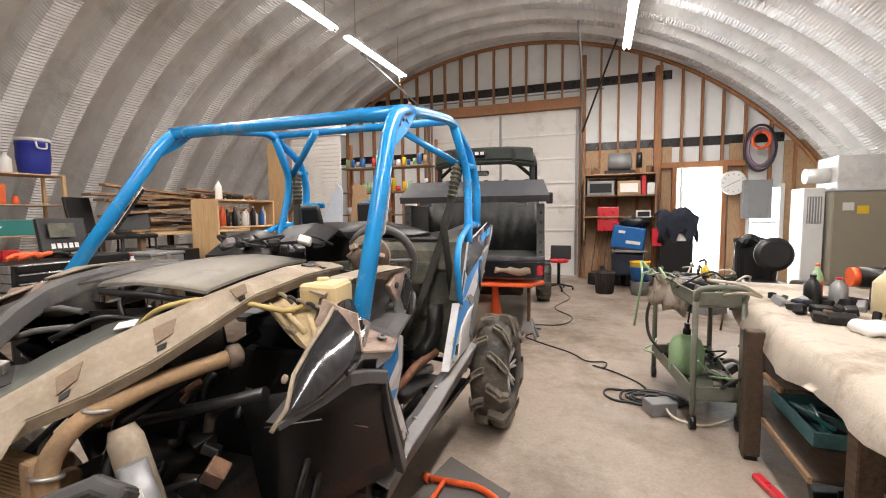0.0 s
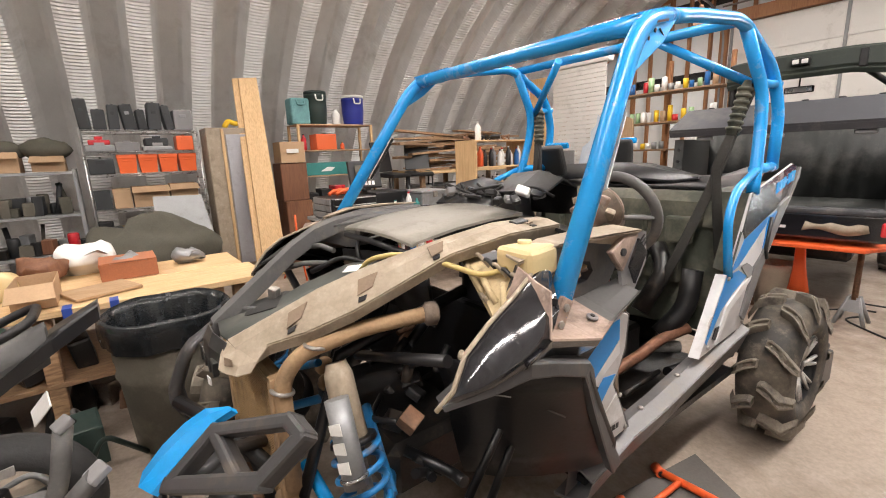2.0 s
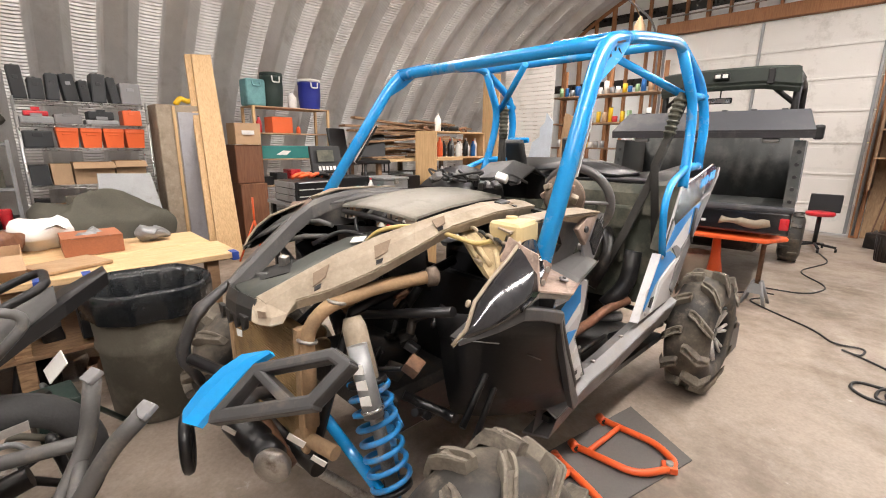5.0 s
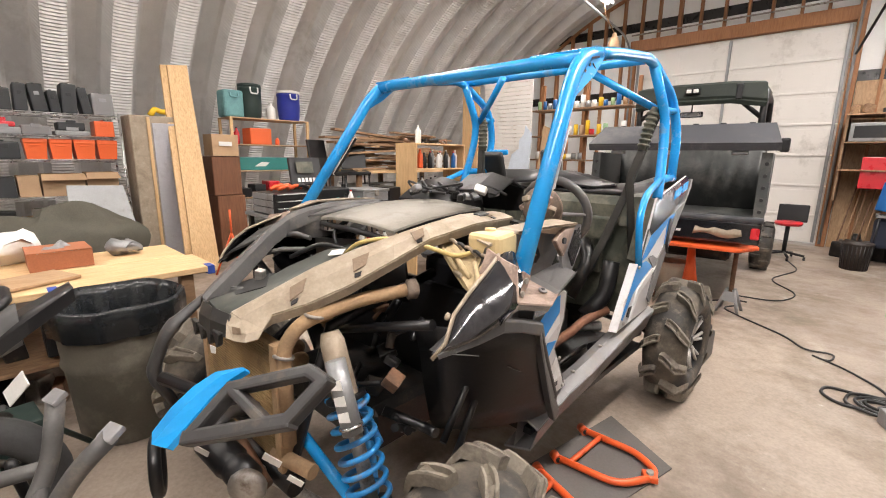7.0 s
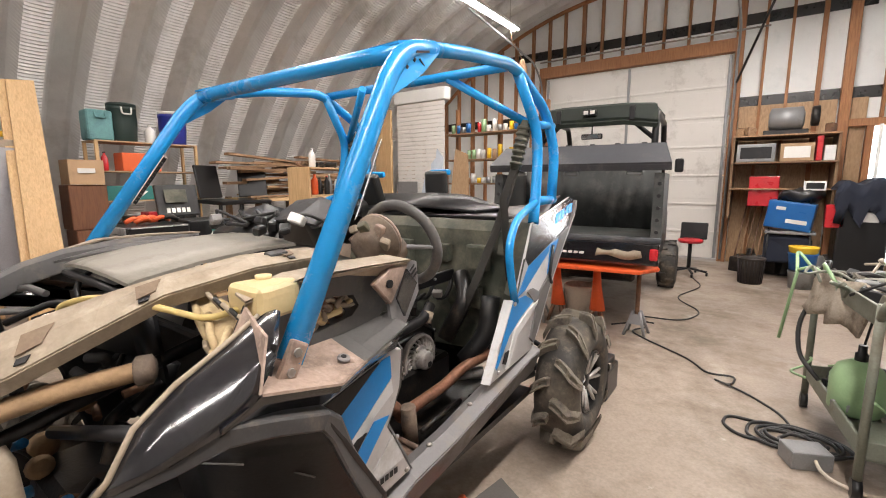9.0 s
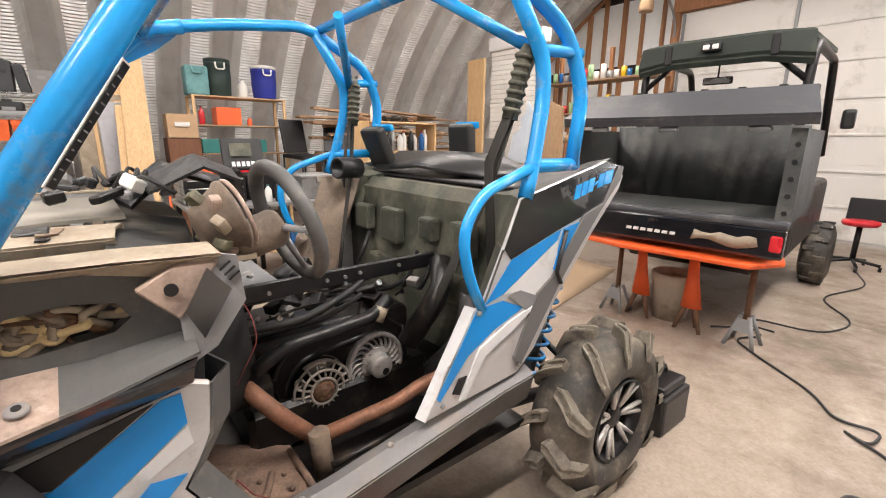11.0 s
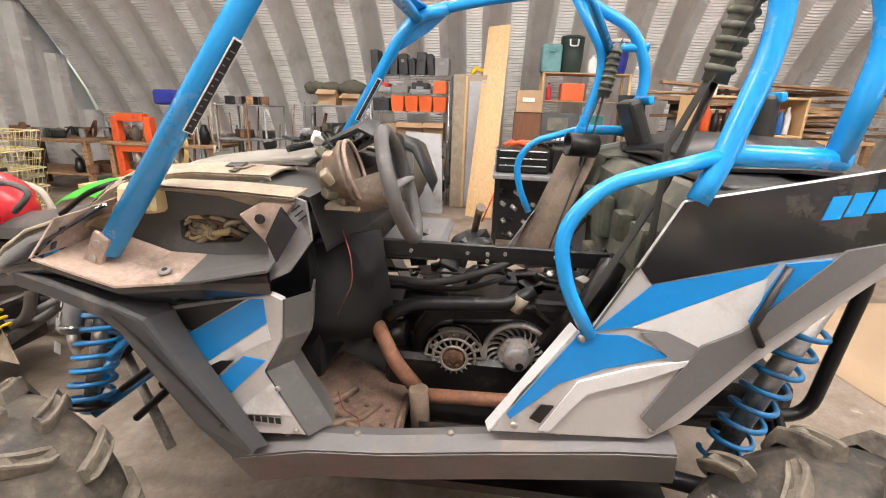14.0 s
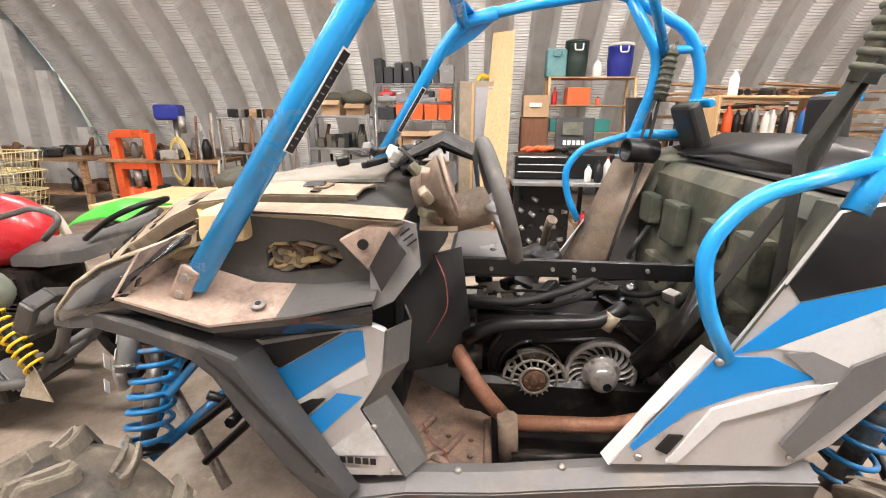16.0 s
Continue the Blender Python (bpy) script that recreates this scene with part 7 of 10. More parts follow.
mr = uvp("rear_mirror", bm, BLACK)
bm = B()
box(bm, -1.305, -1.075, 6.615, 6.621, 2.08, 2.13)
uvp("mirror_glass", bm, CHROME, mr)
bm = B()
cyl(bm, (-1.19, 6.64, 2.14), (-1.19, 6.64, 2.4), 0.008)
uvp("mirror_stalk", bm, BLACK, mr)
bm = B()
box(bm, U1 - 0.02, U1 + 0.08, 6.9, 6.96, 1.65, 1.82, 0.03, 2)
uvp("side_mirror", bm, BLACK)
bm = B()
box(bm, U0 + 0.12, U1 - 0.12, 6.05, 8.3, 0.55, 1.15, 0.08, 3)
uvp("cab_body", bm, BLACK_PL)
bm = B()
box(bm, U0 + 0.25, U1 - 0.25, 6.1, 6.3, 1.1, 1.72, 0.06, 3)
uvp("seat_back", bm, BLACK_PL)
bm = B()
box(bm, U0 + 0.3, U1 - 0.3, 5.95, 8.2, 0.42, 0.6, 0.03)
uvp("chassis", bm, MACHINE)


def plain_tyre(at, R, w, parent, fn):
    bm = B()
    h = w / 2
    lathe(bm, (at[0] - h, at[1], at[2]), (1, 0, 0), [(0.03, R * 0.5), (0.0, R * 0.72), (0.03, R * 0.94), (0.08, R), (w - 0.08, R), (w - 0.03, R * 0.94), (w, R * 0.72), (w - 0.03, R * 0.5)], 30)
    ty = fn("tyre", bm, RUBBER, parent)
    for k in range(22):
        th = 6.28318 * k / 22
        bm = B()
        obox(bm, Matrix.Translation((at[0] + (0.05 if k % 2 else -0.05), at[1] + R * math.cos(th), at[2] + R * math.sin(th))) @ pose(0, 0, 0, math.degrees(th), 0, 0), w * 0.42, 0.03, 0.045, 0.006)
        fn("lug", bm, RUBBER, ty)


for x in (U0 + 0.12, U1 - 0.06):
    for y in (7.9,):
        plain_tyre((x, y, 0.34), 0.34, 0.26, uv, lambda n, b, m_, p, l="": uvp(n, b, m_, p, l))

# ---- orange bench under the tailgate, on jack stands, with a bucket below ----
lift = group("lift_table", (-1.05, 5.25, 0), "orange steel lifting table with a flat top", "lift table")
bm = B()
prism(bm, [(-1.95, 5.50), (-1.82, 5.06), (-1.25, 4.98), (-0.36, 5.10), (-0.24, 5.38), (-0.34, 5.70)], "z", 0.69, 0.725, 0.008)
part("top", bm, ORANGE, lift)
for x in (-1.27, -0.84):
    bm = B()
    tube(bm, [(x, 5.42, 0.70), (x + 0.01, 5.43, 0.45), (x + 0.02, 5.44, 0.20)], [0.035, 0.05, 0.085], 8, flat=0.5)
    leg = part("leg", bm, ORANGE, lift)
    for dx, dy in ((-0.10, -0.03), (0.10, -0.03), (0.02, 0.10)):
        bm = B()
        tube(bm, [(x + 0.02 + dx * 0.3, 5.44 + dy * 0.3, 0.24), (x + 0.02 + dx, 5.44 + dy, 0.0)], [0.024, 0.016], 6)
        part("foot", bm, RUST, leg)


def jack_stand(x, y):
    g = group("jack_stand", (x, y, 0), "grey steel jack stand on the floor", "jack stand", "jack stands under the table")
    for dx, dy in ((-.1, -.1), (.1, -.1), (-.1, .1), (.1, .1)):
        bm = B()
        tube(bm, [(x + dx, y + dy, 0.0), (x + dx * 0.3, y + dy * 0.3, 0.24)], 0.016, 6)
        part("leg", bm, GREYMET, g)
    bm = B()
    tube(bm, [(x, y, 0.16), (x, y, 0.62)], 0.022, 8)
    part("post", bm, RUST, g)
    bm = B()
    obox(bm, pose(x, y, 0.64), 0.10, 0.05, 0.045, 0.01)
    part("saddle", bm, GREYMET, g)
    bm = B()
    slab(bm, [(x - .06, y - .075, 0.12), (x + .06, y - .075, 0.12), (x + .035, y - .045, 0.22), (x - .035, y - .045, 0.22)], 0.006, (0, -1, 0.3))
    part("plate", bm, GREYMET, g)


jack_stand(-0.44, 5.50)
jack_stand(-1.45, 5.40)
bk = group("bucket", (-1.06, 5.62, 0), "dirty white plastic bucket under the table", "bucket")
bm = B()
lathe(bm, (-1.06, 5.62, 0), (0, 0, 1), [(0, 0.14), (0.35, 0.17), (0.36, 0.18), (0.41, 0.183), (0.42, 0.175), (0.41, 0.165), (0.05, 0.13)], 26)
part("body", bm, CLOTH, bk)
bm = B()
ring(bm, (-1.06, 5.62, 0.36), (0, 0, 1), 0.165, 0.008)
part("rim", bm, CLOTH, bk)
# flattened cardboard on the floor
bm = B()
loft(bm, [[(-3.15 + 1.42 * i / 8 - 0.42 * (j / 6), 4.45 + 2.2 * j / 6 + 0.2 * (i / 8) - 0.25 * (i / 8) * (j / 6), 0.008 + 0.006 * math.sin(i * 1.7 + j)) for i in range(9)] for j in range(7)], 0.005)
thing("cardboard_sheet", bm, mat("clean_cardboard", (0.52, 0.38, 0.25), 0.85, var=0.06), "flattened cardboard sheet lying on the floor", "cardboard sheet")
bm = B()
box(bm, -0.52, -0.28, 3.86, 4.16, 0.0, 0.22, 0.02, 2)
box(bm, -0.50, -0.30, 3.88, 4.14, 0.22, 0.27, 0.02, 2)
tc = thing("tool_case", bm, BLACK_PL, "black plastic tool case standing behind the wheel", "tool case")
bm = B()
tube(bm, [(-0.40, 3.92, 0.27), (-0.40, 3.94, 0.31), (-0.40, 4.08, 0.31), (-0.40, 4.10, 0.27)], 0.012, 8)
part("handle", bm, BLACK, tc)
# rolling stool with a red seat
st = group("rolling_stool", (-0.40, 9.1, 0), "black rolling stool with a red seat", "stool")
bm = B()
lathe(bm, (-0.40, 9.1, 0.54), (0, 0, 1), [(0, 0.17), (0.03, 0.19), (0.06, 0.18), (0.07, 0.1)], 22)
part("seat", bm, RED, st)
bm = B()
obox(bm, pose(-0.38, 9.3, 0.72, -8), 0.4, 0.04, 0.28, 0.03, 2)
part("backrest", bm, BLACK, st)
bm = B()
cyl(bm, (-0.40, 9.1, 0.1), (-0.40, 9.1, 0.55), 0.03)
part("column", bm, BLACK, st)
for k in range(5):
    th = 6.28318 * k / 5
    bm = B()
    tube(bm, [(-0.40, 9.1, 0.11), (-0.40 + 0.27 * math.cos(th), 9.1 + 0.27 * math.sin(th), 0.07)], 0.02, 6)
    leg = part("leg", bm, BLACK, st)
    bm = B()
    cyl(bm, (-0.415 + 0.27 * math.cos(th), 9.1 + 0.27 * math.sin(th), 0.03), (-0.385 + 0.27 * math.cos(th), 9.1 + 0.27 * math.sin(th), 0.03), 0.03)
    part("castor", bm, BLACK, leg)


# ---- floor: orange suspension arms on a mat, cables ----
MAT = mat("dark_rubber_mat", (0.10, 0.092, 0.085), 0.75, var=0.15, bump=0.2)
bm = B()
prism(bm, [(-0.66, 1.75), (-0.30, 1.55), (-0.08, 2.48), (-0.50, 2.72)], "z", 0.001, 0.008)
thing("floor_mat", bm, MAT, "dark rubber mat on the concrete", "mat")


def control_arm(pts_a, pts_b, cross):
    g = group("control_arm", (*pts_a[-1][:2], 0.008), "bright orange tubular suspension arm on the mat", "suspension arm", "suspension arms on the mat")
    for P in (pts_a, pts_b):
        bm = B()
        tube(bm, P, 0.018, 10, bend=0.08)
        part("tube", bm, ORANGE, g)
        bm = B()
        p = Vector(P[0])
        cyl(bm, p + Vector((-0.022, 0.014, 0)), p + Vector((0.022, -0.014, 0)), 0.024, n=14)
        bush = part("bushing", bm, ORANGE, g)
        bm = B()
        cyl(bm, p + Vector((-0.026, 0.016, 0)), p + Vector((0.026, -0.016, 0)), 0.014, n=12)
        part("sleeve", bm, BLACK, bush)
    bm = B()
    tube(bm, cross, 0.014, 8)
    part("cross_bar", bm, ORANGE, g)
    e = Vector(pts_a[-1])
    bm = B()
    obox(bm, Matrix.Translation(e) @ pose(0, 0, 0, 0, 0, 28), 0.07, 0.06, 0.035, 0.008, 2)
    part("ball_joint", bm, ORANGE, g)
    bm = B()
    cyl(bm, e + Vector((0, 0, -0.02)), e + Vector((0, 0, 0.03)), 0.018, n=12)
    part("stud", bm, STEEL, g)


control_arm([(-0.545, 2.43, 0.032), (-0.24, 2.44, 0.032), (-0.12, 2.36, 0.032), (-0.13, 2.30, 0.034)], [(-0.535, 2.11, 0.032), (-0.22, 2.14, 0.032), (-0.13, 2.28, 0.034)], [(-0.44, 2.425, 0.034), (-0.46, 2.12, 0.034)])
control_arm([(-0.55, 1.965, 0.032), (-0.30, 1.88, 0.032), (-0.10, 1.78, 0.032), (-0.06, 1.70, 0.034)], [(-0.55, 1.65, 0.032), (-0.25, 1.60, 0.032), (-0.08, 1.66, 0.034)], [(-0.45, 1.93, 0.034), (-0.46, 1.65, 0.034)])


def cable(name, pts, r, label, material=WIRE):
    bm = B()
    tube(bm, smooth_path(pts, 0.25, 6), r, 6)
    return thing(name, bm, material, label, "cable")


def coil(cx, cy, R, turns, seed):
    q = random.Random(seed)
    out = []
    for k in range(int(turns * 14)):
        th = 6.28318 * k / 14
        rr_ = R * (0.7 + 0.3 * math.sin(th * 0.37 + seed)) + q.uniform(-0.012, 0.012)
        out.append((cx + rr_ * 1.15 * math.cos(th) + 0.03 * math.sin(th * .21), cy + rr_ * 0.75 * math.sin(th), 0.008 + 0.004 * (k % 5)))
    return out


cable("extension_cable", [(-0.35, 9.0, 0.01), (-0.1, 8.2, 0.01), (-0.35, 7.3, 0.01), (0.05, 6.7, 0.01), (-0.1, 6.2, 0.01), (-0.55, 6.15, 0.01), (-0.62, 5.95, 0.01), (-0.35, 5.95, 0.01)], 0.008, "black extension cable winding over the floor")
cable("extension_cable", [(-0.72, 5.65, 0.01), (-0.50, 5.9, 0.012), (-0.36, 5.75, 0.02), (-0.52, 5.55, 0.01), (-0.3, 5.35, 0.01), (0.1, 5.05, 0.01), (0.25, 4.8, 0.01), (0.45, 4.85, 0.02), (0.42, 4.65, 0.01), (0.28, 4.72, 0.015), (0.5, 4.6, 0.01), (0.72, 4.35, 0.01), (0.78, 4.1, 0.01)], 0.008, "black cable looping across the concrete")
cable("coiled_cable", coil(0.78, 4.02, 0.22, 6, 2) + [(0.50, 3.9, 0.01), (0.40, 4.0, 0.01), (0.42, 4.15, 0.01), (0.6, 4.15, 0.01)], 0.010, "black cable in a loose coil by the cart")
bm = B()
obox(bm, pose(0.80, 3.80, 0.05, 0, 0, 25), 0.20, 0.14, 0.10, 0.01, 2)
thing("junction_box", bm, GREYMET, "small grey metal power box on the floor", "power box")
cable("white_cable", [(0.82, 3.82, 0.09), (0.86, 3.66, 0.03), (1.05, 3.6, 0.02), (1.25, 3.72, 0.05)], 0.010, "off-white cable from the power box", CLOTH)

# ---- right side: workbench under a sheet ----
DARKWD = wood("greasy_bench_timber", (0.10, 0.062, 0.037), (0.045, 0.03, 0.02), axis=(10, 2, 10), each=0.2)
wb = group("workbench", (1.65, 2.6, 0), "wooden workbench draped with a dirty white sheet", "workbench")
bm = B()
prism(bm, [(1.54, 4.78), (2.45, 4.78), (2.45, 1.2), (1.34, 1.2), (1.335, 3.9)], "z", 0.80, 0.86, 0.006)
part("top", bm, PLY, wb)
for x, y in ((1.24, 3.30), (1.36, 2.35), (2.35, 4.65), (2.35, 1.3), (1.30, 1.35)):
    bm = B()
    box(bm, x - 0.045, x + 0.045, y - 0.045, y + 0.045, 0.03, 0.80, 0.006)
    lg_ = part("leg", bm, DARKWD, wb)
    bm = B()
    box(bm, x - 0.035, x + 0.035, y - 0.035, y + 0.035, 0.0, 0.03, 0.004)
    part("foot", bm, BLACK, lg_)
for z, y_lo in ((0.28, 2.62), (0.56, 3.0)):
    bm = B()
    box(bm, 1.30, 2.30, y_lo, 3.85, z - 0.02, z, 0.004)
    part("shelf", bm, DARKWD, wb)
    bm = B()
    box(bm, 1.28, 1.30, y_lo, 3.26, z - 0.03, z + 0.004, 0.004)
    part("rail", bm, OLDWOOD, wb)
bm = B()
box(bm, 2.26, 2.30, 1.25, 3.85, 0.05, 0.79, 0.004)
part("back_panel", bm, DARKWD, wb)
bm = B()
rows = []
for j in range(36):
    y = 1.15 + 3.65 * j / 35
    xe = 1.315 + 0.012 * math.sin(y * 2.0) + 0.22 * max(y - 3.9, 0)
    hang = 0.13 + 0.05 * (0.5 + 0.5 * math.sin(y * 2.3 + 1.0)) + 0.012 * math.sin(y * 7)
    hang *= 1.0 - 0.5 * min(max(y - 3.2, 0), 1)
    fold = 0.014 * math.sin(y * 8) + 0.008 * math.sin(y * 17)
    rows.append([(2.36, y, 0.872), (1.9, y, 0.874 + 0.006 * math.sin(y * 11)), (1.5, y, 0.876 + 0.008 * math.sin(y * 7)), (xe + 0.05, y, 0.876), (xe - 0.005, y, 0.862), (xe - 0.03 + fold * 0.4, y, 0.80), (xe - 0.045 + fold, y, 0.86 - hang * 0.7), (xe - 0.05 + fold * 1.4, y, 0.86 - hang)])
loft(bm, rows, 0.003, (0, 0, -1))
thing("bench_sheet", bm, CLOTH, "stained white sheet draped over the workbench edge", "dust sheet")


def bottle(name, x, y, z, r, h, material, label, cap=BLACK, band=None, grp="bottles on the workbench"):
    g = group(name, (x, y, z), label, "bottle", grp)
    bm = B()
    lathe(bm, (x, y, z), (0, 0, 1), [(0, r * 0.9), (0.01, r), (h * 0.66, r), (h * 0.8, r * 0.6), (h * 0.86, r * 0.36), (h * 0.94, r * 0.36)], 16)
    part("body", bm, material, g)
    bm = B()
    cyl(bm, (x, y, z + h * 0.93), (x, y, z + h), r * 0.4, n=12)
    part("cap", bm, cap, g)
    if band:
        bm = B()
        lathe(bm, (x, y, z + h * 0.18), (0, 0, 1), [(0, r * 1.02), (h * 0.34, r * 1.02)], 16, caps=False)
        part("label_band", bm, band, g)


CLEAR = mat("clear_plastic", (0.55, 0.60, 0.64), 0.2, var=0.08)
bottle("oil_jug", 1.98, 3.55, 0.88, 0.075, 0.30, PVC, "amber oil jug with a dark cap")
bottle("water_bottle", 2.02, 3.15, 0.88, 0.04, 0.22, CLEAR, "clear water bottle with a blue band", WHITE, WELDBLUE)
bottle("water_bottle", 2.10, 3.02, 0.88, 0.04, 0.22, CLEAR, "clear water bottle with a blue band", WHITE, WELDBLUE)
bottle("spray_can", 1.80, 4.0, 0.88, 0.035, 0.26, TANKGREEN, "green and orange spray can", ORANGE, ORANGE)
bottle("black_jar", 1.72, 3.85, 0.88, 0.05, 0.20, BLACK, "dark bottle among workshop clutter")
bottle("black_jar", 1.85, 3.82, 0.88, 0.05, 0.19, GREYMET, "grey bottle among workshop clutter", RED)
bottle("spray_can", 2.12, 3.75, 0.88, 0.035, 0.28, ORANGE, "orange spray can with a black cap")
q = random.Random(21)
for k in range(34):
    x, y = q.uniform(1.5, 2.25), q.uniform(3.2, 3.98)
    bm = B()
    obox(bm, pose(x, y, 0.905, q.uniform(-20, 20), q.uniform(-20, 20), q.uniform(0, 180)), q.uniform(.03, .14), q.uniform(.03, .08), q.uniform(.03, .06), 0.01, 2)
    thing("workshop_part", bm, q.choice((BLACK_PL, MACHINE, GREYMET, RUST, NAVY, BLACK)), "greasy machine part lying on the sheet", "machine part", "parts on the workbench")
bm = B()
ball(bm, (1.72, 3.05, 0.90), 0.11, 1.3, 1.0, 0.45, 12)
rough_up(bm, 0.03, 14)
thing("paper_towel", bm, SHINY_WHITE, "crumpled white paper towel on the sheet", "paper towel")
bm = B()
obox(bm, pose(1.95, 2.75, 0.892, 0, 0, 20), 0.26, 0.20, 0.03, 0.004)
thing("note_pad", bm, SHINY_WHITE, "white papers stacked on a blue folder", "papers")
bm = B()
obox(bm, pose(1.97, 2.74, 0.879, 0, 0, 24), 0.30, 0.24, 0.012, 0.003)
thing("folder", bm, NAVY, "dark blue folder on the workbench", "folder")
# things on the bench's shelves
tr = group("parts_tray", (1.62, 3.2, 0.28), "pale blue tray of tools under the bench", "tray")
bm = B()
for a in ((1.42, 1.82, 2.95, 2.97), (1.42, 1.82, 3.53, 3.55), (1.42, 1.44, 2.97, 3.53), (1.80, 1.82, 2.97, 3.53)):
    box(bm, a[0], a[1], a[2], a[3], 0.281, 0.36, 0.003)
box(bm, 1.44, 1.80, 2.97, 3.53, 0.281, 0.29)
part("body", bm, AQUA, tr)
for k in range(7):
    bm = B()
    tube(bm, [(q.uniform(1.47, 1.77), 3.0, 0.31 + 0.01 * k), (q.uniform(1.47, 1.77), q.uniform(3.25, 3.5), 0.32)], 0.012, 6)
    part("tool", bm, q.choice((STEEL, BLACK, TEAL)), tr)
bm = B()
box(bm, 1.42, 1.95, 1.95, 2.45, 0.0, 0.36, 0.03, 3)
gcase = thing("green_case", bm, mat("sage_plastic", (0.36, 0.42, 0.27), 0.5, var=0.1), "sage green moulded case on the lower shelf", "tool case")
bm = B()
box(bm, 1.405, 1.42, 2.05, 2.35, 0.16, 0.24, 0.008)
part("handle", bm, DKGREEN, gcase)
for k in range(30):
    x, y = q.uniform(1.36, 1.9), q.uniform(1.4, 3.1)
    lvl = q.choice((0.0, 0.0, 0.0, 0.28)) if y > 2.75 else 0.0
    bm = B()
    obox(bm, pose(x, y, lvl + 0.05 + q.uniform(0, 0.05), q.uniform(-15, 15), q.uniform(-15, 15), q.uniform(0, 180)), q.uniform(.1, .3), q.uniform(.08, .2), q.uniform(.06, .12), 0.012, 2)
    thing("stored_part", bm, q.choice((OLIVE_CAN, MACHINE, AQUA, BLACK_PL, BLACK, CARD)), "dusty stored part under the workbench", "spare part", "clutter under the workbench")
bm = B()
obox(bm, pose(1.30, 2.72, 0.02, 0, 0, 15), 0.05, 0.7, 0.035, 0.006)
thing("red_bar", bm, RED, "red steel bar on the floor under the bench", "steel bar")

RAG = mat("greasy_rag", (0.36, 0.31, 0.25), 0.85, var=0.2, dirt=(0.13, 0.10, 0.07), dirt_amt=0.4, dirt_scale=9, bump=0.4)
# ---- welding cart with a green gas bottle ----
GREENISH = mat("grey_green_paint", (0.20, 0.215, 0.175), 0.5, metal=0.2, var=0.15, dirt=(0.14, 0.12, 0.09), dirt_amt=0.3)
ct = group("tool_cart", (1.08, 4.1, 0), "grey-green steel tool cart heaped with tools", "tool cart")
C = {"a": (0.84, 4.60), "b": (1.30, 4.70), "c": (1.28, 3.66), "d": (0.98, 3.60)}
for z in (0.20, 0.86):
    bm = B()
    prism(bm, [C["a"], C["d"], C["c"], C["b"]], "z", z, z + 0.03, 0.004)
    part("tray", bm, GREENISH, ct)
    for k1, k2 in (("a", "d"), ("d", "c"), ("c", "b"), ("b", "a")):
        bm = B()
        p, r_ = Vector((*C[k1], z + 0.06)), Vector((*C[k2], z + 0.06))
        dv = r_ - p
        obox(bm, Matrix.Translation((p + r_) / 2) @ dv.to_track_quat("Y", "Z").to_matrix().to_4x4(), 0.015, dv.length, 0.09, 0.003)
        part("tray_lip", bm, GREENISH, ct)
for k1 in "abcd":
    bm = B()
    tube(bm, [(*C[k1], 0.1), (*C[k1], 0.98)], 0.02, 8)
    part("post", bm, GREENISH, ct)
    bm = B()
    cyl(bm, (C[k1][0] - 0.02, C[k1][1], 0.05), (C[k1][0] + 0.02, C[k1][1], 0.05), 0.05, n=16)
    part("castor", bm, BLACK, ct)
bm = B()
tube(bm, [(0.98, 3.6, 0.9), (0.98, 3.55, 1.0), (1.12, 3.52, 1.02), (1.28, 3.58, 1.0), (1.28, 3.66, 0.9)], 0.018, 8, bend=0.08)
part("push_handle", bm, GREENISH, ct)
gb = group("gas_bottle", (1.02, 4.12, 0.23), "light green gas bottle standing on the cart", "gas bottle")
bm = B()
lathe(bm, (1.02, 4.12, 0.232), (0, 0, 1), [(0, 0.10), (0.02, 0.125), (0.20, 0.128), (0.27, 0.10), (0.31, 0.04)], 24)
part("body", bm, TANKGREEN, gb)
bm = B()
lathe(bm, (1.02, 4.12, 0.53), (0, 0, 1), [(0, 0.03), (0.05, 0.03), (0.06, 0.02), (0.10, 0.02)], 12)
part("valve", bm, BLACK, gb)
for k in range(44):
    x, y, top = q.uniform(0.95, 1.35), q.uniform(3.7, 4.6), q.random() < 0.6
    z = 0.93 if top else 0.27
    bm = B()
    if q.random() < 0.5:
        tube(bm, [(x, y, z), (x + q.uniform(-.1, .1), y + q.uniform(-.1, .1), z + 0.05), (x + q.uniform(-.2, .2), y + q.uniform(-.2, .2), z + 0.02)], q.uniform(.01, .022), 7, bend=0.05)
    else:
        obox(bm, pose(x, y, z + 0.01, q.uniform(-20, 20), q.uniform(-20, 20), q.uniform(0, 180)), q.uniform(.05, .16), q.uniform(.04, .1), q.uniform(.03, .08), 0.01, 2)
    thing("hand_tool", bm, q.choice((BLACK, STEEL, GREYMET, BLACK_PL, OLIVE_CAN)), "greasy hand tool lying on the cart", "tool", "tools on the cart")
bm = B()
loft(bm, [[(0.83 + 0.035 * i - 0.02 * math.sin(i * 2.5) - 0.012 * j, 4.36 - 0.075 * i + 0.03 * math.sin(j * 1.5), 0.985 - 0.045 * j - 0.010 * j * math.sin(i * 1.4) ** 2 + 0.01 * math.sin(i * 2 + j)) for i in range(7)] for j in range(6)], 0.012, (-1, 0, 0))
rough_up(bm, 0.012, 12)
thing("work_glove", bm, RAG, "dirty white rag hung over the cart edge", "rag")
cable("hanging_hose", [(0.84, 4.4, 0.9), (0.74, 4.35, 0.65), (0.76, 4.3, 0.45), (0.86, 4.2, 0.35)], 0.013, "black hose hanging from the cart")
tg_ = random.Random(77)
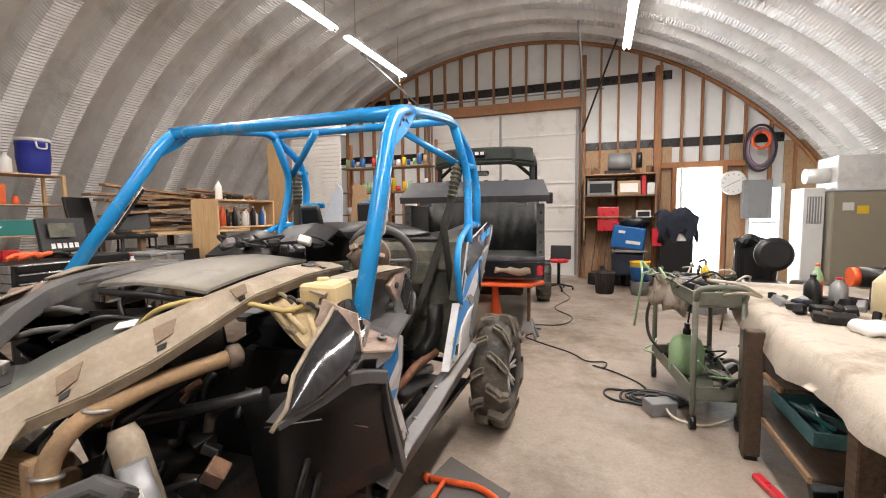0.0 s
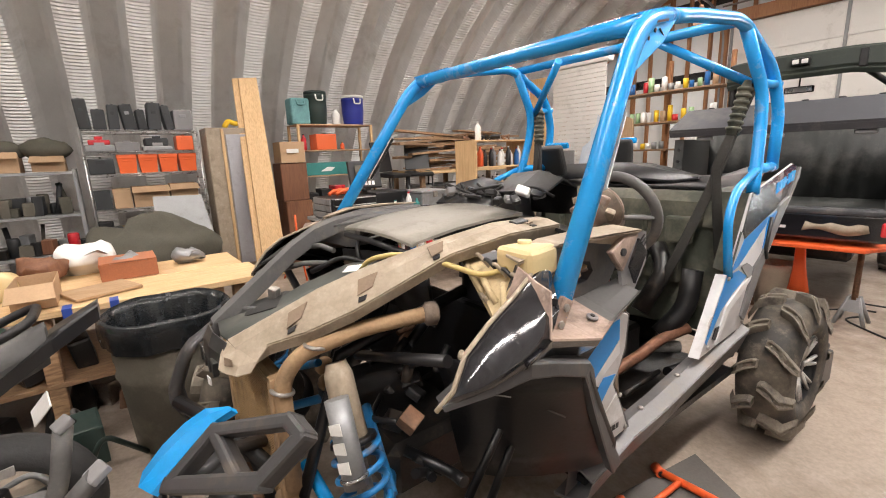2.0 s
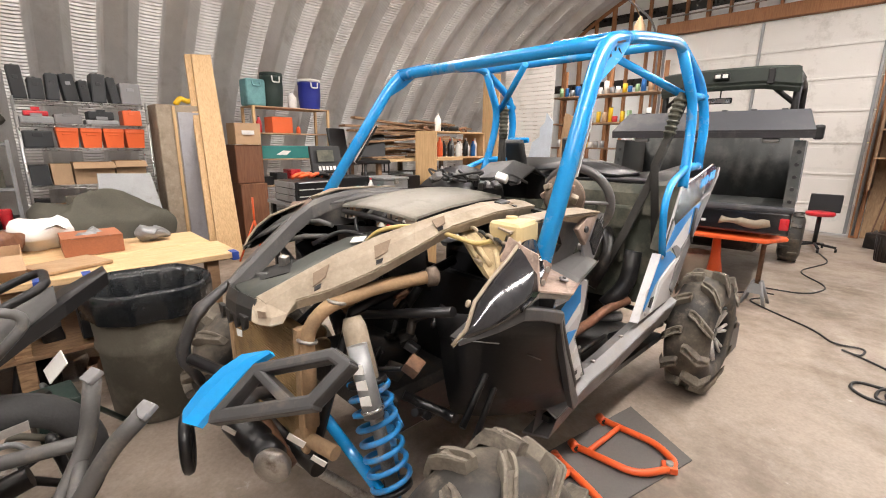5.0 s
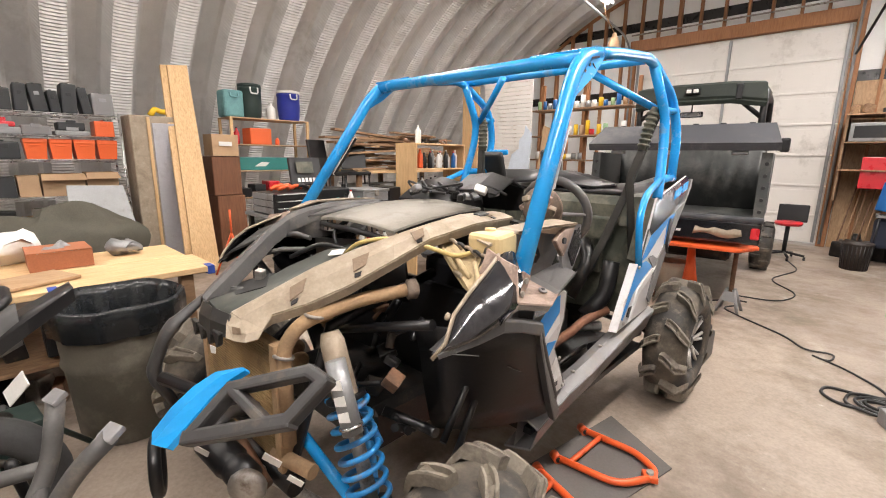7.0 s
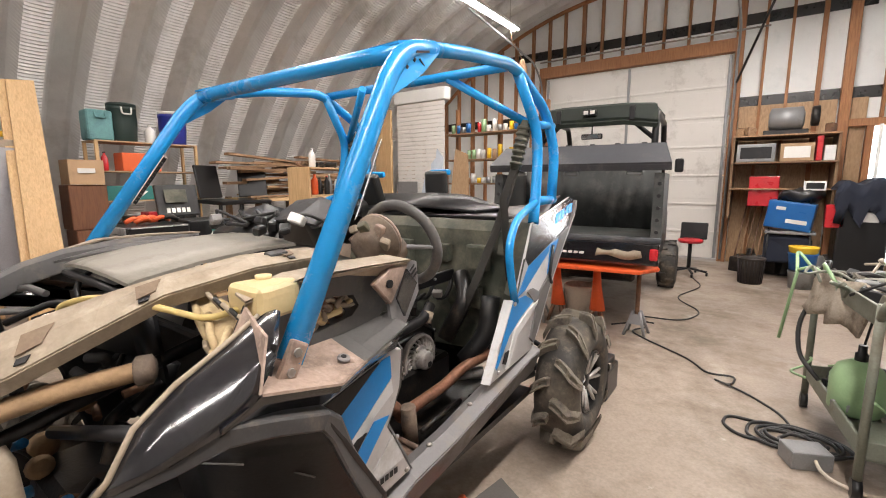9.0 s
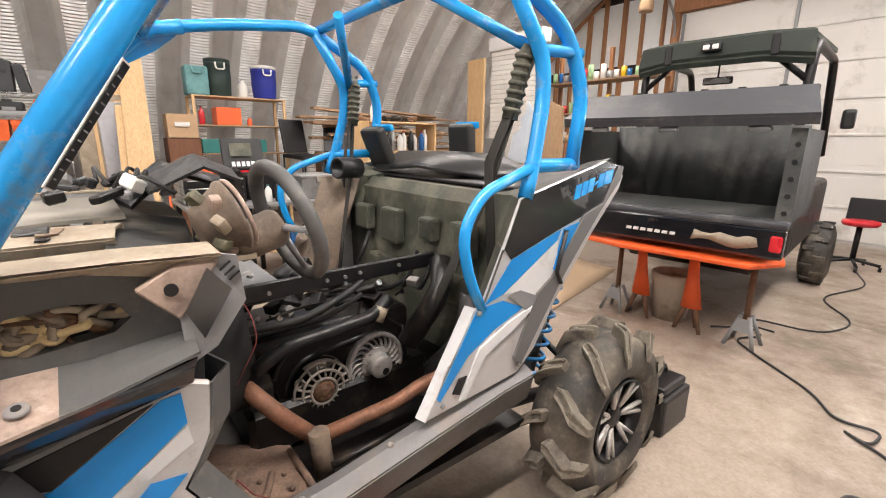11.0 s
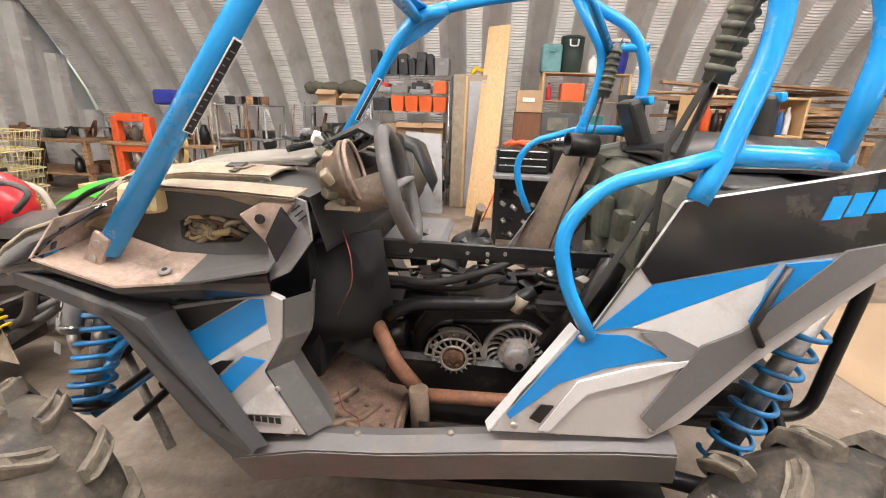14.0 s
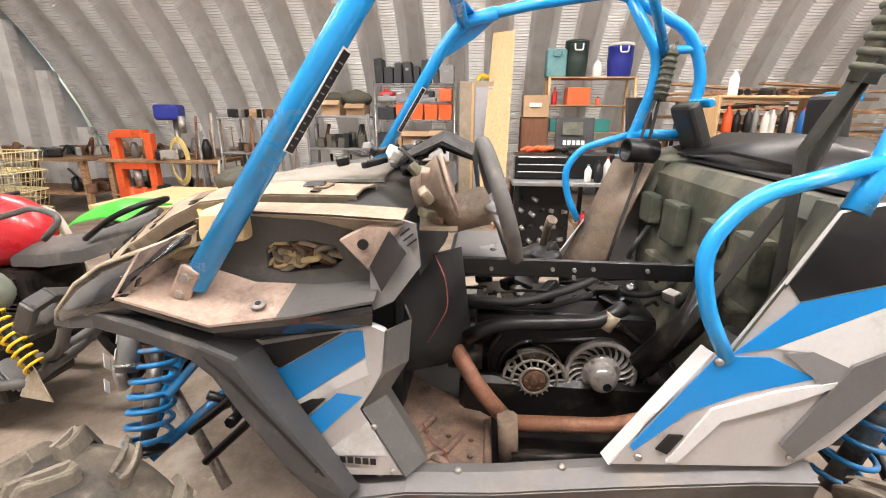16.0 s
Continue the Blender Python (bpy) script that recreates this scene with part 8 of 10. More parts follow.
for k in range(22):
    x, y = tg_.uniform(0.80, 1.28), tg_.uniform(3.62, 4.62)
    z = tg_.choice((0.93, 0.95, 0.30))
    pts = [(x, y, z)]
    for j in range(4):
        pts.append((min(1.4, max(0.72, pts[-1][0] + tg_.uniform(-.18, .16))), pts[-1][1] + tg_.uniform(-.18, .18), z + tg_.uniform(-0.02, 0.14)))
    if k % 3 == 0:
        pts.append((pts[-1][0] - 0.06, pts[-1][1], z - tg_.uniform(.15, .5) if z > 0.5 else 0.12))
    bm = B()
    tube(bm, smooth_path(pts, 0.07, 4), tg_.uniform(.006, .012), 6)
    thing("tangled_hose", bm, tg_.choice((WIRE, GREENISH, CLOTH, WIRE, TANKGREEN)), "thin hose tangled over the tool cart", "hose", "hoses on the cart")
bm = B()
lathe(bm, (1.2, 4.45, 0.94), (0, 0, 1), [(0, 0.04), (0.08, 0.035), (0.12, 0.01)], 12)
thing("yellow_funnel", bm, YEL_PL, "small yellow funnel on the cart", "funnel")

# ---- back right corner: shelf, welder, buckets ----
bs = group("wall_shelf", (0.85, 10.3, 0), "wooden wall shelf crammed with workshop gear", "shelf")
for z in (1.42, 1.86, 2.30):
    bm = B()
    box(bm, 0.02, 1.42, 10.05, 10.9, z - 0.025, z, 0.004)
    part("board", bm, OLDWOOD, bs)
for x in (0.03, 1.41):
    bm = B()
    box(bm, x - 0.02, x + 0.02, 10.1, 10.85, 0.9, 2.3, 0.003)
    part("upright", bm, OLDWOOD, bs)


def boxy(name, x0, x1, y0, y1, z0, z1, material, label, category, grp="", bev=0.012, detail=None):
    bm = B()
    box(bm, x0, x1, y0, y1, z0, z1, bev, 2)
    ob = thing(name, bm, material, label, category, grp)
    if detail:
        bm = B()
        d = min(x1 - x0, z1 - z0) * 0.18
        box(bm, x0 + d, x1 - d, min(y0, y1) - 0.004, min(y0, y1), z0 + d, z1 - d, 0.002)
        part("face_label", bm, detail, ob)
    return ob


am = group("air_compressor", (0.72, 10.35, 2.30), "grey air compressor on the top shelf", "compressor")
bm = B()
lathe(bm, (0.48, 10.35, 2.56), (1, 0, 0), [(0, 0.1), (0.03, 0.19), (0.45, 0.19), (0.48, 0.1)], 20)
part("tank", bm, GREYMET, am)
bm = B()
box(bm, 0.42, 1.02, 10.2, 10.5, 2.302, 2.38, 0.01)
part("base", bm, BLACK, am)
bm = B()
lathe(bm, (1.04, 10.3, 2.58), (1, 0, 0), [(0, 0.14), (0.02, 0.16), (0.1, 0.16), (0.1, 0.1), (0.03, 0.08)], 18)
part("flywheel", bm, BLACK, am)
for k in range(9):
    x = 0.1 + 0.15 * k
    if 0.38 < x < 1.25:
        continue
    bm = B()
    obox(bm, pose(x, 10.3, 2.38, 0, q.uniform(-20, 20), q.uniform(0, 90)), 0.14, 0.12, 0.15, 0.03, 2)
    thing("machine_part", bm, q.choice((RUST, BLACK, OLDWOOD, CLOTH)), "old machine part on the top shelf", "machine part", "parts on the wall shelf")
boxy("amplifier_box", 0.08, 0.62, 10.1, 10.5, 1.865, 2.16, GREYMET, "grey metal equipment box on the shelf", "equipment box", detail=BLACK)
boxy("cardboard_box", 0.68, 1.12, 10.1, 10.5, 1.865, 2.15, CARD, "cardboard box with a white label on the shelf", "box", detail=SHINY_WHITE)
boxy("red_box", 1.14, 1.22, 10.1, 10.4, 1.865, 2.25, RED, "tall red packet on the shelf", "box")
boxy("white_box", 1.24, 1.38, 10.1, 10.4, 1.865, 2.10, WHITE, "white carton on the shelf", "box")
boxy("red_machine", 0.30, 0.72, 10.1, 10.6, 1.12, 1.62, RED, "red square workshop machine with a round opening", "machine")
rf = group("welder", (0.82, 9.55, 0), "blue welding machine tilted on a wire cart", "welder")
WM = Matrix.Translation((0.88, 9.5, 1.02)) @ pose(0, 0, 0, 0, 7, -8)
bm = B()
obox(bm, WM, 0.58, 0.34, 0.42, 0.02, 2)
part("body", bm, WELDBLUE, rf)
bm = B()
obox(bm, WM @ Matrix.Translation((-0.12, -0.172, 0.10)), 0.12, 0.004, 0.05, 0.001)
part("badge", bm, SHINY_WHITE, rf)
bm = B()
obox(bm, WM @ Matrix.Translation((0.10, -0.172, -0.08)), 0.26, 0.004, 0.06, 0.001)
part("badge", bm, SHINY_WHITE, rf)
bm = B()
tube(bm, [WM @ Vector((-0.2, 0, 0.21)), WM @ Vector((-0.2, 0, 0.28)), WM @ Vector((0.2, 0, 0.28)), WM @ Vector((0.2, 0, 0.21))], 0.015, 8, bend=0.05)
part("handle", bm, BLACK, rf)
for dx in (-0.28, 0.28):
    for dy in (-0.16, 0.16):
        bm = B()
        tube(bm, [(0.88 + dx, 9.5 + dy, 0.0), (0.88 + dx * 0.9, 9.5 + dy, 0.80)], 0.014, 6)
        part("cart_leg", bm, BLACK, rf)
bm = B()
box(bm, 0.58, 1.2, 9.32, 9.68, 0.74, 0.78, 0.004)
part("cart_shelf", bm, GREYMET, rf)
bm = B()
box(bm, 0.60, 1.16, 9.34, 9.66, 0.28, 0.72, 0.06, 3)
rough_up(bm, 0.05, 5)
thing("covered_engine", bm, NAVY, "dark bundle heaped under the welding cart", "bundle")
boxy("meter", 1.0, 1.26, 9.45, 9.6, 1.40, 1.54, SHINY_WHITE, "small white meter box on top of the gear", "meter", detail=BLACK)
bm = B()
ball(bm, (0.98, 9.6, 1.32), 0.2, 1.5, 1, 0.55)
rough_up(bm, 0.08, 7)
thing("hose_coil", bm, BLACK_PL, "heap of dark hoses above the welder", "hoses")
boxy("gas_can", 1.28, 1.50, 9.4, 9.6, 0.86, 1.2, RED, "red gear box beside the welder", "box")
jk = group("draped_drum", (1.70, 9.7, 0), "black cabinet with a dark blue jacket thrown over it", "cabinet")
bm = B()
box(bm, 1.42, 1.98, 9.4, 10.0, 0.0, 1.45, 0.03, 2)
part("body", bm, BLACK, jk)
bm = B()
box(bm, 1.66, 1.86, 9.392, 9.40, 0.96, 1.10)
part("paper_notice", bm, SHINY_WHITE, jk)
bm = B()
loft(bm, [[(1.36 + 0.075 * i + 0.02 * math.sin(j * 2.3), 9.34 + 0.11 * max(j - 3, 0) - 0.02 * math.sin(i * 1.7), 1.54 + 0.05 * math.sin(i * 1.3) - 0.16 * max(3 - j, 0) * (1 + 0.25 * math.sin(i * 2.1)) - 0.10 * (abs(i - 4.5) / 4.5) ** 3) for i in range(10)] for j in range(9)], 0.03)
rough_up(bm, 0.02, 5)
thing("jacket", bm, NAVY, "dark navy work jacket draped over the cabinet", "jacket")
b1 = group("bucket", (1.05, 8.95, 0), "stack of grey, blue and yellow plastic buckets", "bucket")
for z, m_, r0 in ((0.0, GREYMET, 0.155), (0.27, WELDBLUE, 0.17), (0.36, YEL_PL, 0.172)):
    bm = B()
    lathe(bm, (1.05, 8.95, z), (0, 0, 1), [(0, r0 * 0.86), (0.22, r0), (0.235, r0 * 1.05), (0.25, r0 * 1.05), (0.25, r0 * 0.95), (0.02, r0 * 0.82)], 24)
    part("pail", bm, m_, b1)
b2 = group("waste_bin", (0.45, 8.95, 0), "dark ribbed waste bin on the floor", "waste bin")
bm = B()
lathe(bm, (0.45, 8.95, 0), (0, 0, 1), [(0, 0.15), (0.36, 0.175), (0.38, 0.185), (0.40, 0.18), (0.38, 0.165), (0.03, 0.14)], 24)
part("body", bm, mat("dark_brown_plastic", (0.03, 0.022, 0.018), 0.4), b2)
for k in range(24):
    th = 6.28318 * k / 24
    bm = B()
    tube(bm, [(0.45 + 0.152 * math.cos(th), 8.95 + 0.152 * math.sin(th), 0.01), (0.45 + 0.176 * math.cos(th), 8.95 + 0.176 * math.sin(th), 0.36)], 0.006, 5)
    part("rib", bm, BLACK, b2)
for k in range(22):
    x, y = q.uniform(0.1, 2.3), q.uniform(9.6, 10.5)
    bm = B()
    if q.random() < 0.4:
        lathe(bm, (x, y, 0), (0, 0, 1), [(0, 0.1), (q.uniform(.1, .3), q.uniform(.06, .14)), (0.34, 0.05)], 14)
    else:
        obox(bm, pose(x, y, 0.13, 0, 0, q.uniform(0, 90)), q.uniform(.12, .4), q.uniform(.1, .3), 0.26, 0.03, 2)
        rough_up(bm, 0.03, 6, k)
    thing("stored_gear", bm, q.choice((BLACK, BLACK_PL, MACHINE, CLOTH, GREYMET, RUST)), "dark workshop gear heaped along the end wall", "workshop gear", "gear along the end wall")
for k in range(5):
    bm = B()
    x = 0.06 + 0.08 * k
    tube(bm, [(x + 0.1, 10.0, 0.0), (x + 0.25, 10.6, 1.25 + 0.1 * (k % 3))], 0.012, 6)
    thing("pole", bm, q.choice((RUST, OLDWOOD, STEEL)), "thin pole leaning in the corner", "pole", "poles in the corner")

# ---- far right corner ----
cl = group("wall_clock", (2.90, 10.78, 2.08), "round white wall clock with worn dark pointers", "clock")

bm = B()
lathe(bm, (2.90, 10.80, 2.08), (0, -1, 0), [(0, 0.24), (0.03, 0.25), (0.05, 0.24), (0.045, 0.22)], 30)
part("rim", bm, WHITE, cl)
bm = B()
cyl(bm, (2.90, 10.76, 2.08), (2.90, 10.753, 2.08), 0.22, n=30)
part("face", bm, SHINY_WHITE, cl)
for k in range(12):
    th = 6.28318 * k / 12
    bm = B()
    obox(bm, Matrix.Translation((2.90 + 0.18 * math.sin(th), 10.75, 2.08 + 0.18 * math.cos(th))) @ pose(0, 0, 0, 0, math.degrees(th), 0), 0.014, 0.004, 0.035)
    part("tick", bm, GREYMET, cl)
for ang_, ln in ((65, 0.13), (240, 0.17)):
    bm = B()
    th = math.radians(ang_)
    obox(bm, Matrix.Translation((2.90 + 0.5 * ln * math.sin(th), 10.747, 2.08 + 0.5 * ln * math.cos(th))) @ pose(0, 0, 0, 0, ang_, 0), 0.012, 0.004, ln)
    part("pointer", bm, GREYMET, cl)
boxy("fuse_panel", 3.05, 3.55, 10.66, 10.86, 1.35, 2.12, GREYMET, "grey steel electrical panel on the wall", "electrical panel", detail=GREYMET)
for k, (R, m_) in enumerate(((0.26, mat("faded_purple_hose", (0.22, 0.15, 0.22), 0.6)), (0.30, WIRE), (0.23, mat("faded_purple_hose2", (0.24, 0.17, 0.23), 0.6)), (0.15, ORANGE), (0.17, ORANGE))):
    bm = B()
    n = 30
    tube(bm, [(3.32 + R * math.sin(6.28318 * i / n) * 0.9, 10.72 - 0.02 * k, 2.75 + (0.15 if k > 2 else 0) + R * (1.5 if k < 3 else 1) * math.cos(6.28318 * i / n)) for i in range(n + 1)], 0.024, 7)
    thing("coiled_hose", bm, m_, "coiled hose hanging on the wall hook", "hose", "hoses hung on the end wall")
ac = group("furnace_cabinet", (4.0, 8.9, 0), "tall tan steel cabinet with a galvanised duct on top", "furnace cabinet")
bm = B()
box(bm, 3.70, 4.45, 8.6, 9.3, 0.0, 1.78, 0.015)
part("body", bm, TANMET, ac)
bm = B()
box(bm, 3.76, 4.50, 8.65, 9.35, 1.80, 2.34, 0.01)
part("duct", bm, GALV, ac)
bm = B()
box(bm, 3.72, 4.48, 8.6, 9.32, 1.78, 1.80)
part("duct_flange", bm, GREYMET, ac)
for x0, z0, m_ in ((3.82, 1.5, SHINY_WHITE), (4.0, 1.45, YEL_PL)):
    bm = B()
    box(bm, x0, x0 + 0.14, 8.594, 8.60, z0, z0 + 0.12)
    part("notice", bm, m_, ac)
bm = B()
cyl(bm, (3.45, 8.95, 2.05), (3.76, 8.95, 2.05), 0.12, n=20)
part("flue", bm, GALV, ac)
wd = group("white_cabinet", (3.4, 8.9, 0), "white cabinet with a small barred window", "cabinet")
bm = B()
box(bm, 3.38, 3.66, 8.75, 9.25, 0.0, 1.86, 0.012)
part("body", bm, WHITE, wd)
bm = B()
box(bm, 3.43, 3.62, 8.742, 8.75, 1.30, 1.72)
win = part("window", bm, GREYMET, wd)
for k in range(5):
    bm = B()
    box(bm, 3.445 + 0.036 * k, 3.455 + 0.036 * k, 8.735, 8.742, 1.31, 1.71)
    part("bar", bm, WHITE, win)
ch = group("office_chair", (2.45, 6.95, 0), "black padded office chair seen from behind", "chair")
bm = B()
lathe(bm, (2.45, 6.95, 0.95), (0, -1, 0.1), [(-0.05, 0.15), (-0.02, 0.21), (0.04, 0.22), (0.08, 0.16)], 22)
part("backrest", bm, BLACK_PL, ch)
bm = B()
box(bm, 2.22, 2.70, 6.95, 7.4, 0.46, 0.56, 0.04, 3)
part("seat", bm, BLACK_PL, ch)
bm = B()
cyl(bm, (2.45, 7.15, 0.08), (2.45, 7.15, 0.48), 0.03)
part("column", bm, BLACK, ch)
for k in range(5):
    th = 6.28318 * k / 5
    bm = B()
    tube(bm, [(2.45, 7.15, 0.1), (2.45 + 0.28 * math.cos(th), 7.15 + 0.28 * math.sin(th), 0.03)], 0.02, 6)
    part("leg", bm, BLACK, ch)
bm = B()
box(bm, 2.25, 2.75, 7.7, 8.1, 0.0, 1.12, 0.16, 5)
rough_up(bm, 0.12, 5)
thing("covered_machine", bm, BLACK, "dark covered machine behind the chair", "machine")
for k in range(16):
    x, y = q.uniform(1.7, 4.2), q.uniform(5.0, 8.3)
    if abs(x - 2.45) < 0.45 and 6.5 < y < 8.2:
        continue
    bm = B()
    obox(bm, pose(x, y, 0.25, 0, 0, q.uniform(0, 90)), q.uniform(.25, .5), q.uniform(.2, .5), 0.5, 0.04, 2)
    rough_up(bm, 0.05, 4, k)
    thing("stored_gear", bm, q.choice((BLACK, BLACK_PL, MACHINE, OLIVE_CAN, GREYMET)), "dark workshop gear heaped on the floor", "workshop gear", "gear on the right side")
gr = group("bench_grinder", (2.25, 3.9, 0.88), "dark bench grinder with orange guards", "bench grinder")
bm = B()
cyl(bm, (2.0, 3.95, 1.06), (2.4, 3.95, 1.06), 0.07, n=18)
part("motor", bm, MACHINE, gr)
bm = B()
box(bm, 2.1, 2.3, 3.88, 4.02, 0.878, 1.02, 0.01)
part("pedestal", bm, MACHINE, gr)
for x in (1.98, 2.42):
    bm = B()
    cyl(bm, (x - 0.02, 3.95, 1.06), (x + 0.02, 3.95, 1.06), 0.065, n=20)
    part("wheel_guard", bm, ORANGE if x < 2.2 else GREYMET, gr)
# drawbar of the garage door opener and a leaning brace
bm = B()
cyl(bm, (-0.05, 10.65, 3.3), (0.60, 9.7, 4.85), 0.02, n=8)
thing("door_strut", bm, BLACK, "dark steel strut running up to the roof", "strut")

# ---- left wall: wire rack ----
q = random.Random(33)
XF, XB = -6.56, -7.02


def wire_rack(y0, y1, levels, top, label):
    g = group("wire_rack", ((XF + XB) / 2, (y0 + y1) / 2, 0), label, "shelving rack")
    for x in (XF, XB):
        for y in (y0, y1):
            bm = B()
            cyl(bm, (x, y, 0), (x, y, top), 0.013, n=8)
            part("post", bm, CHROME, g)
    for z in levels:
        bm = B()
        for x in (XF, XB):
            tube(bm, [(x, y0, z), (x, y1, z)], 0.006, 5)
            tube(bm, [(x, y0, z - 0.03), (x, y1, z - 0.03)], 0.005, 5)
            n = 22
            tube(bm, [(x, y0 + (y1 - y0) * k / n, z - (0.03 if k % 2 else 0)) for k in range(n + 1)], 0.003, 4)
        for k in range(26):
            y = y0 + (y1 - y0) * k / 25
            tube(bm, [(XF, y, z), (XB, y, z)], 0.003, 4)
        for y in (y0, y1):
            tube(bm, [(XF, y, z), (XB, y, z)], 0.006, 5)
        part("wire_shelf", bm, CHROME, g)
    return g


LV = [0.18, 0.60, 1.02, 1.46, 1.735, 1.995]
wire_rack(0.335, 1.585, LV, 2.03, "chrome wire rack loaded with tool cases and bins")


def case(y0, y1, z0, z1, x0=XF - 0.03, x1=XF - 0.33, m_=CASE, tilt=0.0, label="black moulded tool case standing on the rack", grp="tool cases on the rack"):
    yc, zc, xc = (y0 + y1) / 2, (z0 + z1) / 2, (x0 + x1) / 2
    M = Matrix.Translation((xc, yc, zc)) @ pose(0, 0, 0, tilt, 0, 0)
    g = group("tool_case", (xc, yc, z0), label, "tool case", grp)
    bm = B()
    obox(bm, M, abs(x1 - x0), y1 - y0, z1 - z0, 0.016, 2)
    body = part("shell", bm, m_, g)
    bm = B()
    obox(bm, M @ Matrix.Translation((0, 0, (z1 - z0) * 0.5 + 0.008)), 0.10, min(0.03, (y1 - y0) * 0.5), 0.018, 0.006)
    part("handle", bm, m_, g)
    bm = B()
    obox(bm, M @ Matrix.Translation((abs(x1 - x0) / 2 + 0.002, 0, 0.05)), 0.006, (y1 - y0) * 0.35, 0.04, 0.002)
    part("latch", bm, GREYMET if q.random() < 0.4 else m_, g)


y = 0.33
for w, h, tl in ((0.13, 0.36, 3), (0.14, 0.24, 0), (0.12, 0.30, -2), (0.14, 0.31, 6), (0.10, 0.25, 4), (0.15, 0.34, -3), (0.10, 0.31, 8), (0.22, 0.26, 0)):
    case(y + 0.005, y + w, 2.0, 2.0 + h, m_=CASE if w != 0.22 else GREY_PL, tilt=tl)
    y += w + 0.018
for y0, y1, z0, z1, m_, lb in ((0.36, 0.66, 1.74, 1.82, GREYMET, "flat grey tool case on the rack"), (0.40, 0.62, 1.822, 1.88, RED, "small red case on top of a grey one"), (0.66, 0.92, 1.74, 1.85, GREY_PL, "grey tool case on the rack"), (0.95, 1.28, 1.74, 1.80, GREYMET, "flat grey case on the rack"), (0.98, 1.24, 1.802, 1.90, CASE, "black blow-moulded case on the rack"), (1.33, 1.53, 1.74, 1.93, ORANGE_BIN, "orange storage bin on the rack")):
    case(y0, y1, z0, z1, m_=m_, label=lb, grp="cases on the second shelf")
case(0.36, 0.62, 1.465, 1.66, label="black power tool case on the rack")


def tote(y0, y1, z0, z1):
    g = group("storage_bin", (XF - 0.17, (y0 + y1) / 2, z0), "bright orange lidded storage bin", "storage bin", "orange bins on the rack")
    bm = B()
    a, b_ = XF - 0.02, XF - 0.32
    w = 0.015
    loft(bm, [[(a - w, y0 + w, z0), (a - w, y1 - w, z0), (b_ + w, y1 - w, z0), (b_ + w, y0 + w, z0), (a - w, y0 + w, z0)], [(a, y0, z1 - 0.05), (a, y1, z1 - 0.05), (b_, y1, z1 - 0.05), (b_, y0, z1 - 0.05), (a, y0, z1 - 0.05)]], 0, smooth=False)
    part("tub", bm, ORANGE_BIN, g)
    bm = B()
    box(bm, b_ - 0.008, a + 0.008, y0 - 0.004, y1 + 0.004, z1 - 0.055, z1, 0.012, 2)
    part("lid", bm, ORANGE_BIN, g)
    bm = B()
    box(bm, a, a + 0.008, (y0 + y1) / 2 - 0.05, (y0 + y1) / 2 + 0.05, z1 - 0.085, z1 - 0.07, 0.003)
    part("grip", bm, ORANGE_BIN, g)


for k in range(4):
    tote(0.655 + 0.225 * k, 0.86 + 0.225 * k, 1.466, 1.70)


def carton(x0, x1, y0, y1, z0, z1, label="brown cardboard box with open flaps", grp="cardboard boxes", flap=True, m_=CARD, rot=0.0):
    g = group("cardboard_box", ((x0 + x1) / 2, (y0 + y1) / 2, z0), label, "box", grp)
    bm = B()
    for a in ((x0, x1, y0, y0 + .004, z0, z1), (x0, x1, y1 - .004, y1, z0, z1), (x0, x0 + .004, y0 + .004, y1 - .004, z0, z1), (x1 - .004, x1, y0 + .004, y1 - .004, z0, z1), (x0 + .004, x1 - .004, y0 + .004, y1 - .004, z0, z0 + .004)):
        box(bm, *a)
    rough_up(bm, 0.008, 5, y0)
    part("carton", bm, m_, g)
    bm = B()
    slab(bm, [(x1, y0, z1), (x1, y1, z1), (x1 + 0.10, y1 + .01, z1 - 0.07), (x1 + 0.10, y0 - .01, z1 - 0.07)] if flap else [(x0, y0, z1), (x1, y0, z1), (x1, y1, z1), (x0, y1, z1)], 0.004, (0, 0, 1))
    part("flap", bm, m_, g)


for y0, y1, h in ((0.55, 0.74, 0.24), (0.76, 1.16, 0.26), (1.18, 1.50, 0.27)):
    carton(XB + 0.1, XF - 0.02, y0, y1, 1.03, 1.03 + h, flap=q.random() < 0.6)
carton(XB + 0.1, XF - 0.02, 0.36, 0.53, 1.03, 1.26, "dark bin of odds and ends on the rack", m_=CASE, flap=False)
for k in range(6):
    bm = B()
    obox(bm, pose(XF - 0.2, 0.45 + 0.19 * k, 0.69, 0, 0, q.uniform(-10, 10)), 0.3, 0.16, 0.17, 0.02, 2)
    thing("stored_part", bm, q.choice((GREYMET, BLACK_PL, CASE, OLIVE_CAN)), "dark stored part on the low wire shelf", "spare part", "parts on the low shelf")

# ---- grey steel shelf beside it ----
gs = group("steel_shelf", (-6.75, -0.25, 0), "grey steel shelf stacked with boxes and canvas bags", "shelf")
for z in (0.55, 1.02, 1.52):
    bm = B()
    box(bm, -6.98, -6.55, -0.78, 0.22, z - 0.035, z, 0.004)
    part("shelf", bm, GREYMET, gs)
for x in (-6.98, -6.56):
    for y in (-0.78, 0.22):
        bm = B()
        box(bm, x - 0.018, x + 0.018, y - 0.018, y + 0.018, 0, 1.55, 0.002)
        part("post", bm, GREYMET, gs)
carton(-6.95, -6.6, -0.55, -0.25, 1.525, 1.75)
carton(-6.95, -6.6, -0.15, 0.15, 1.525, 1.70)
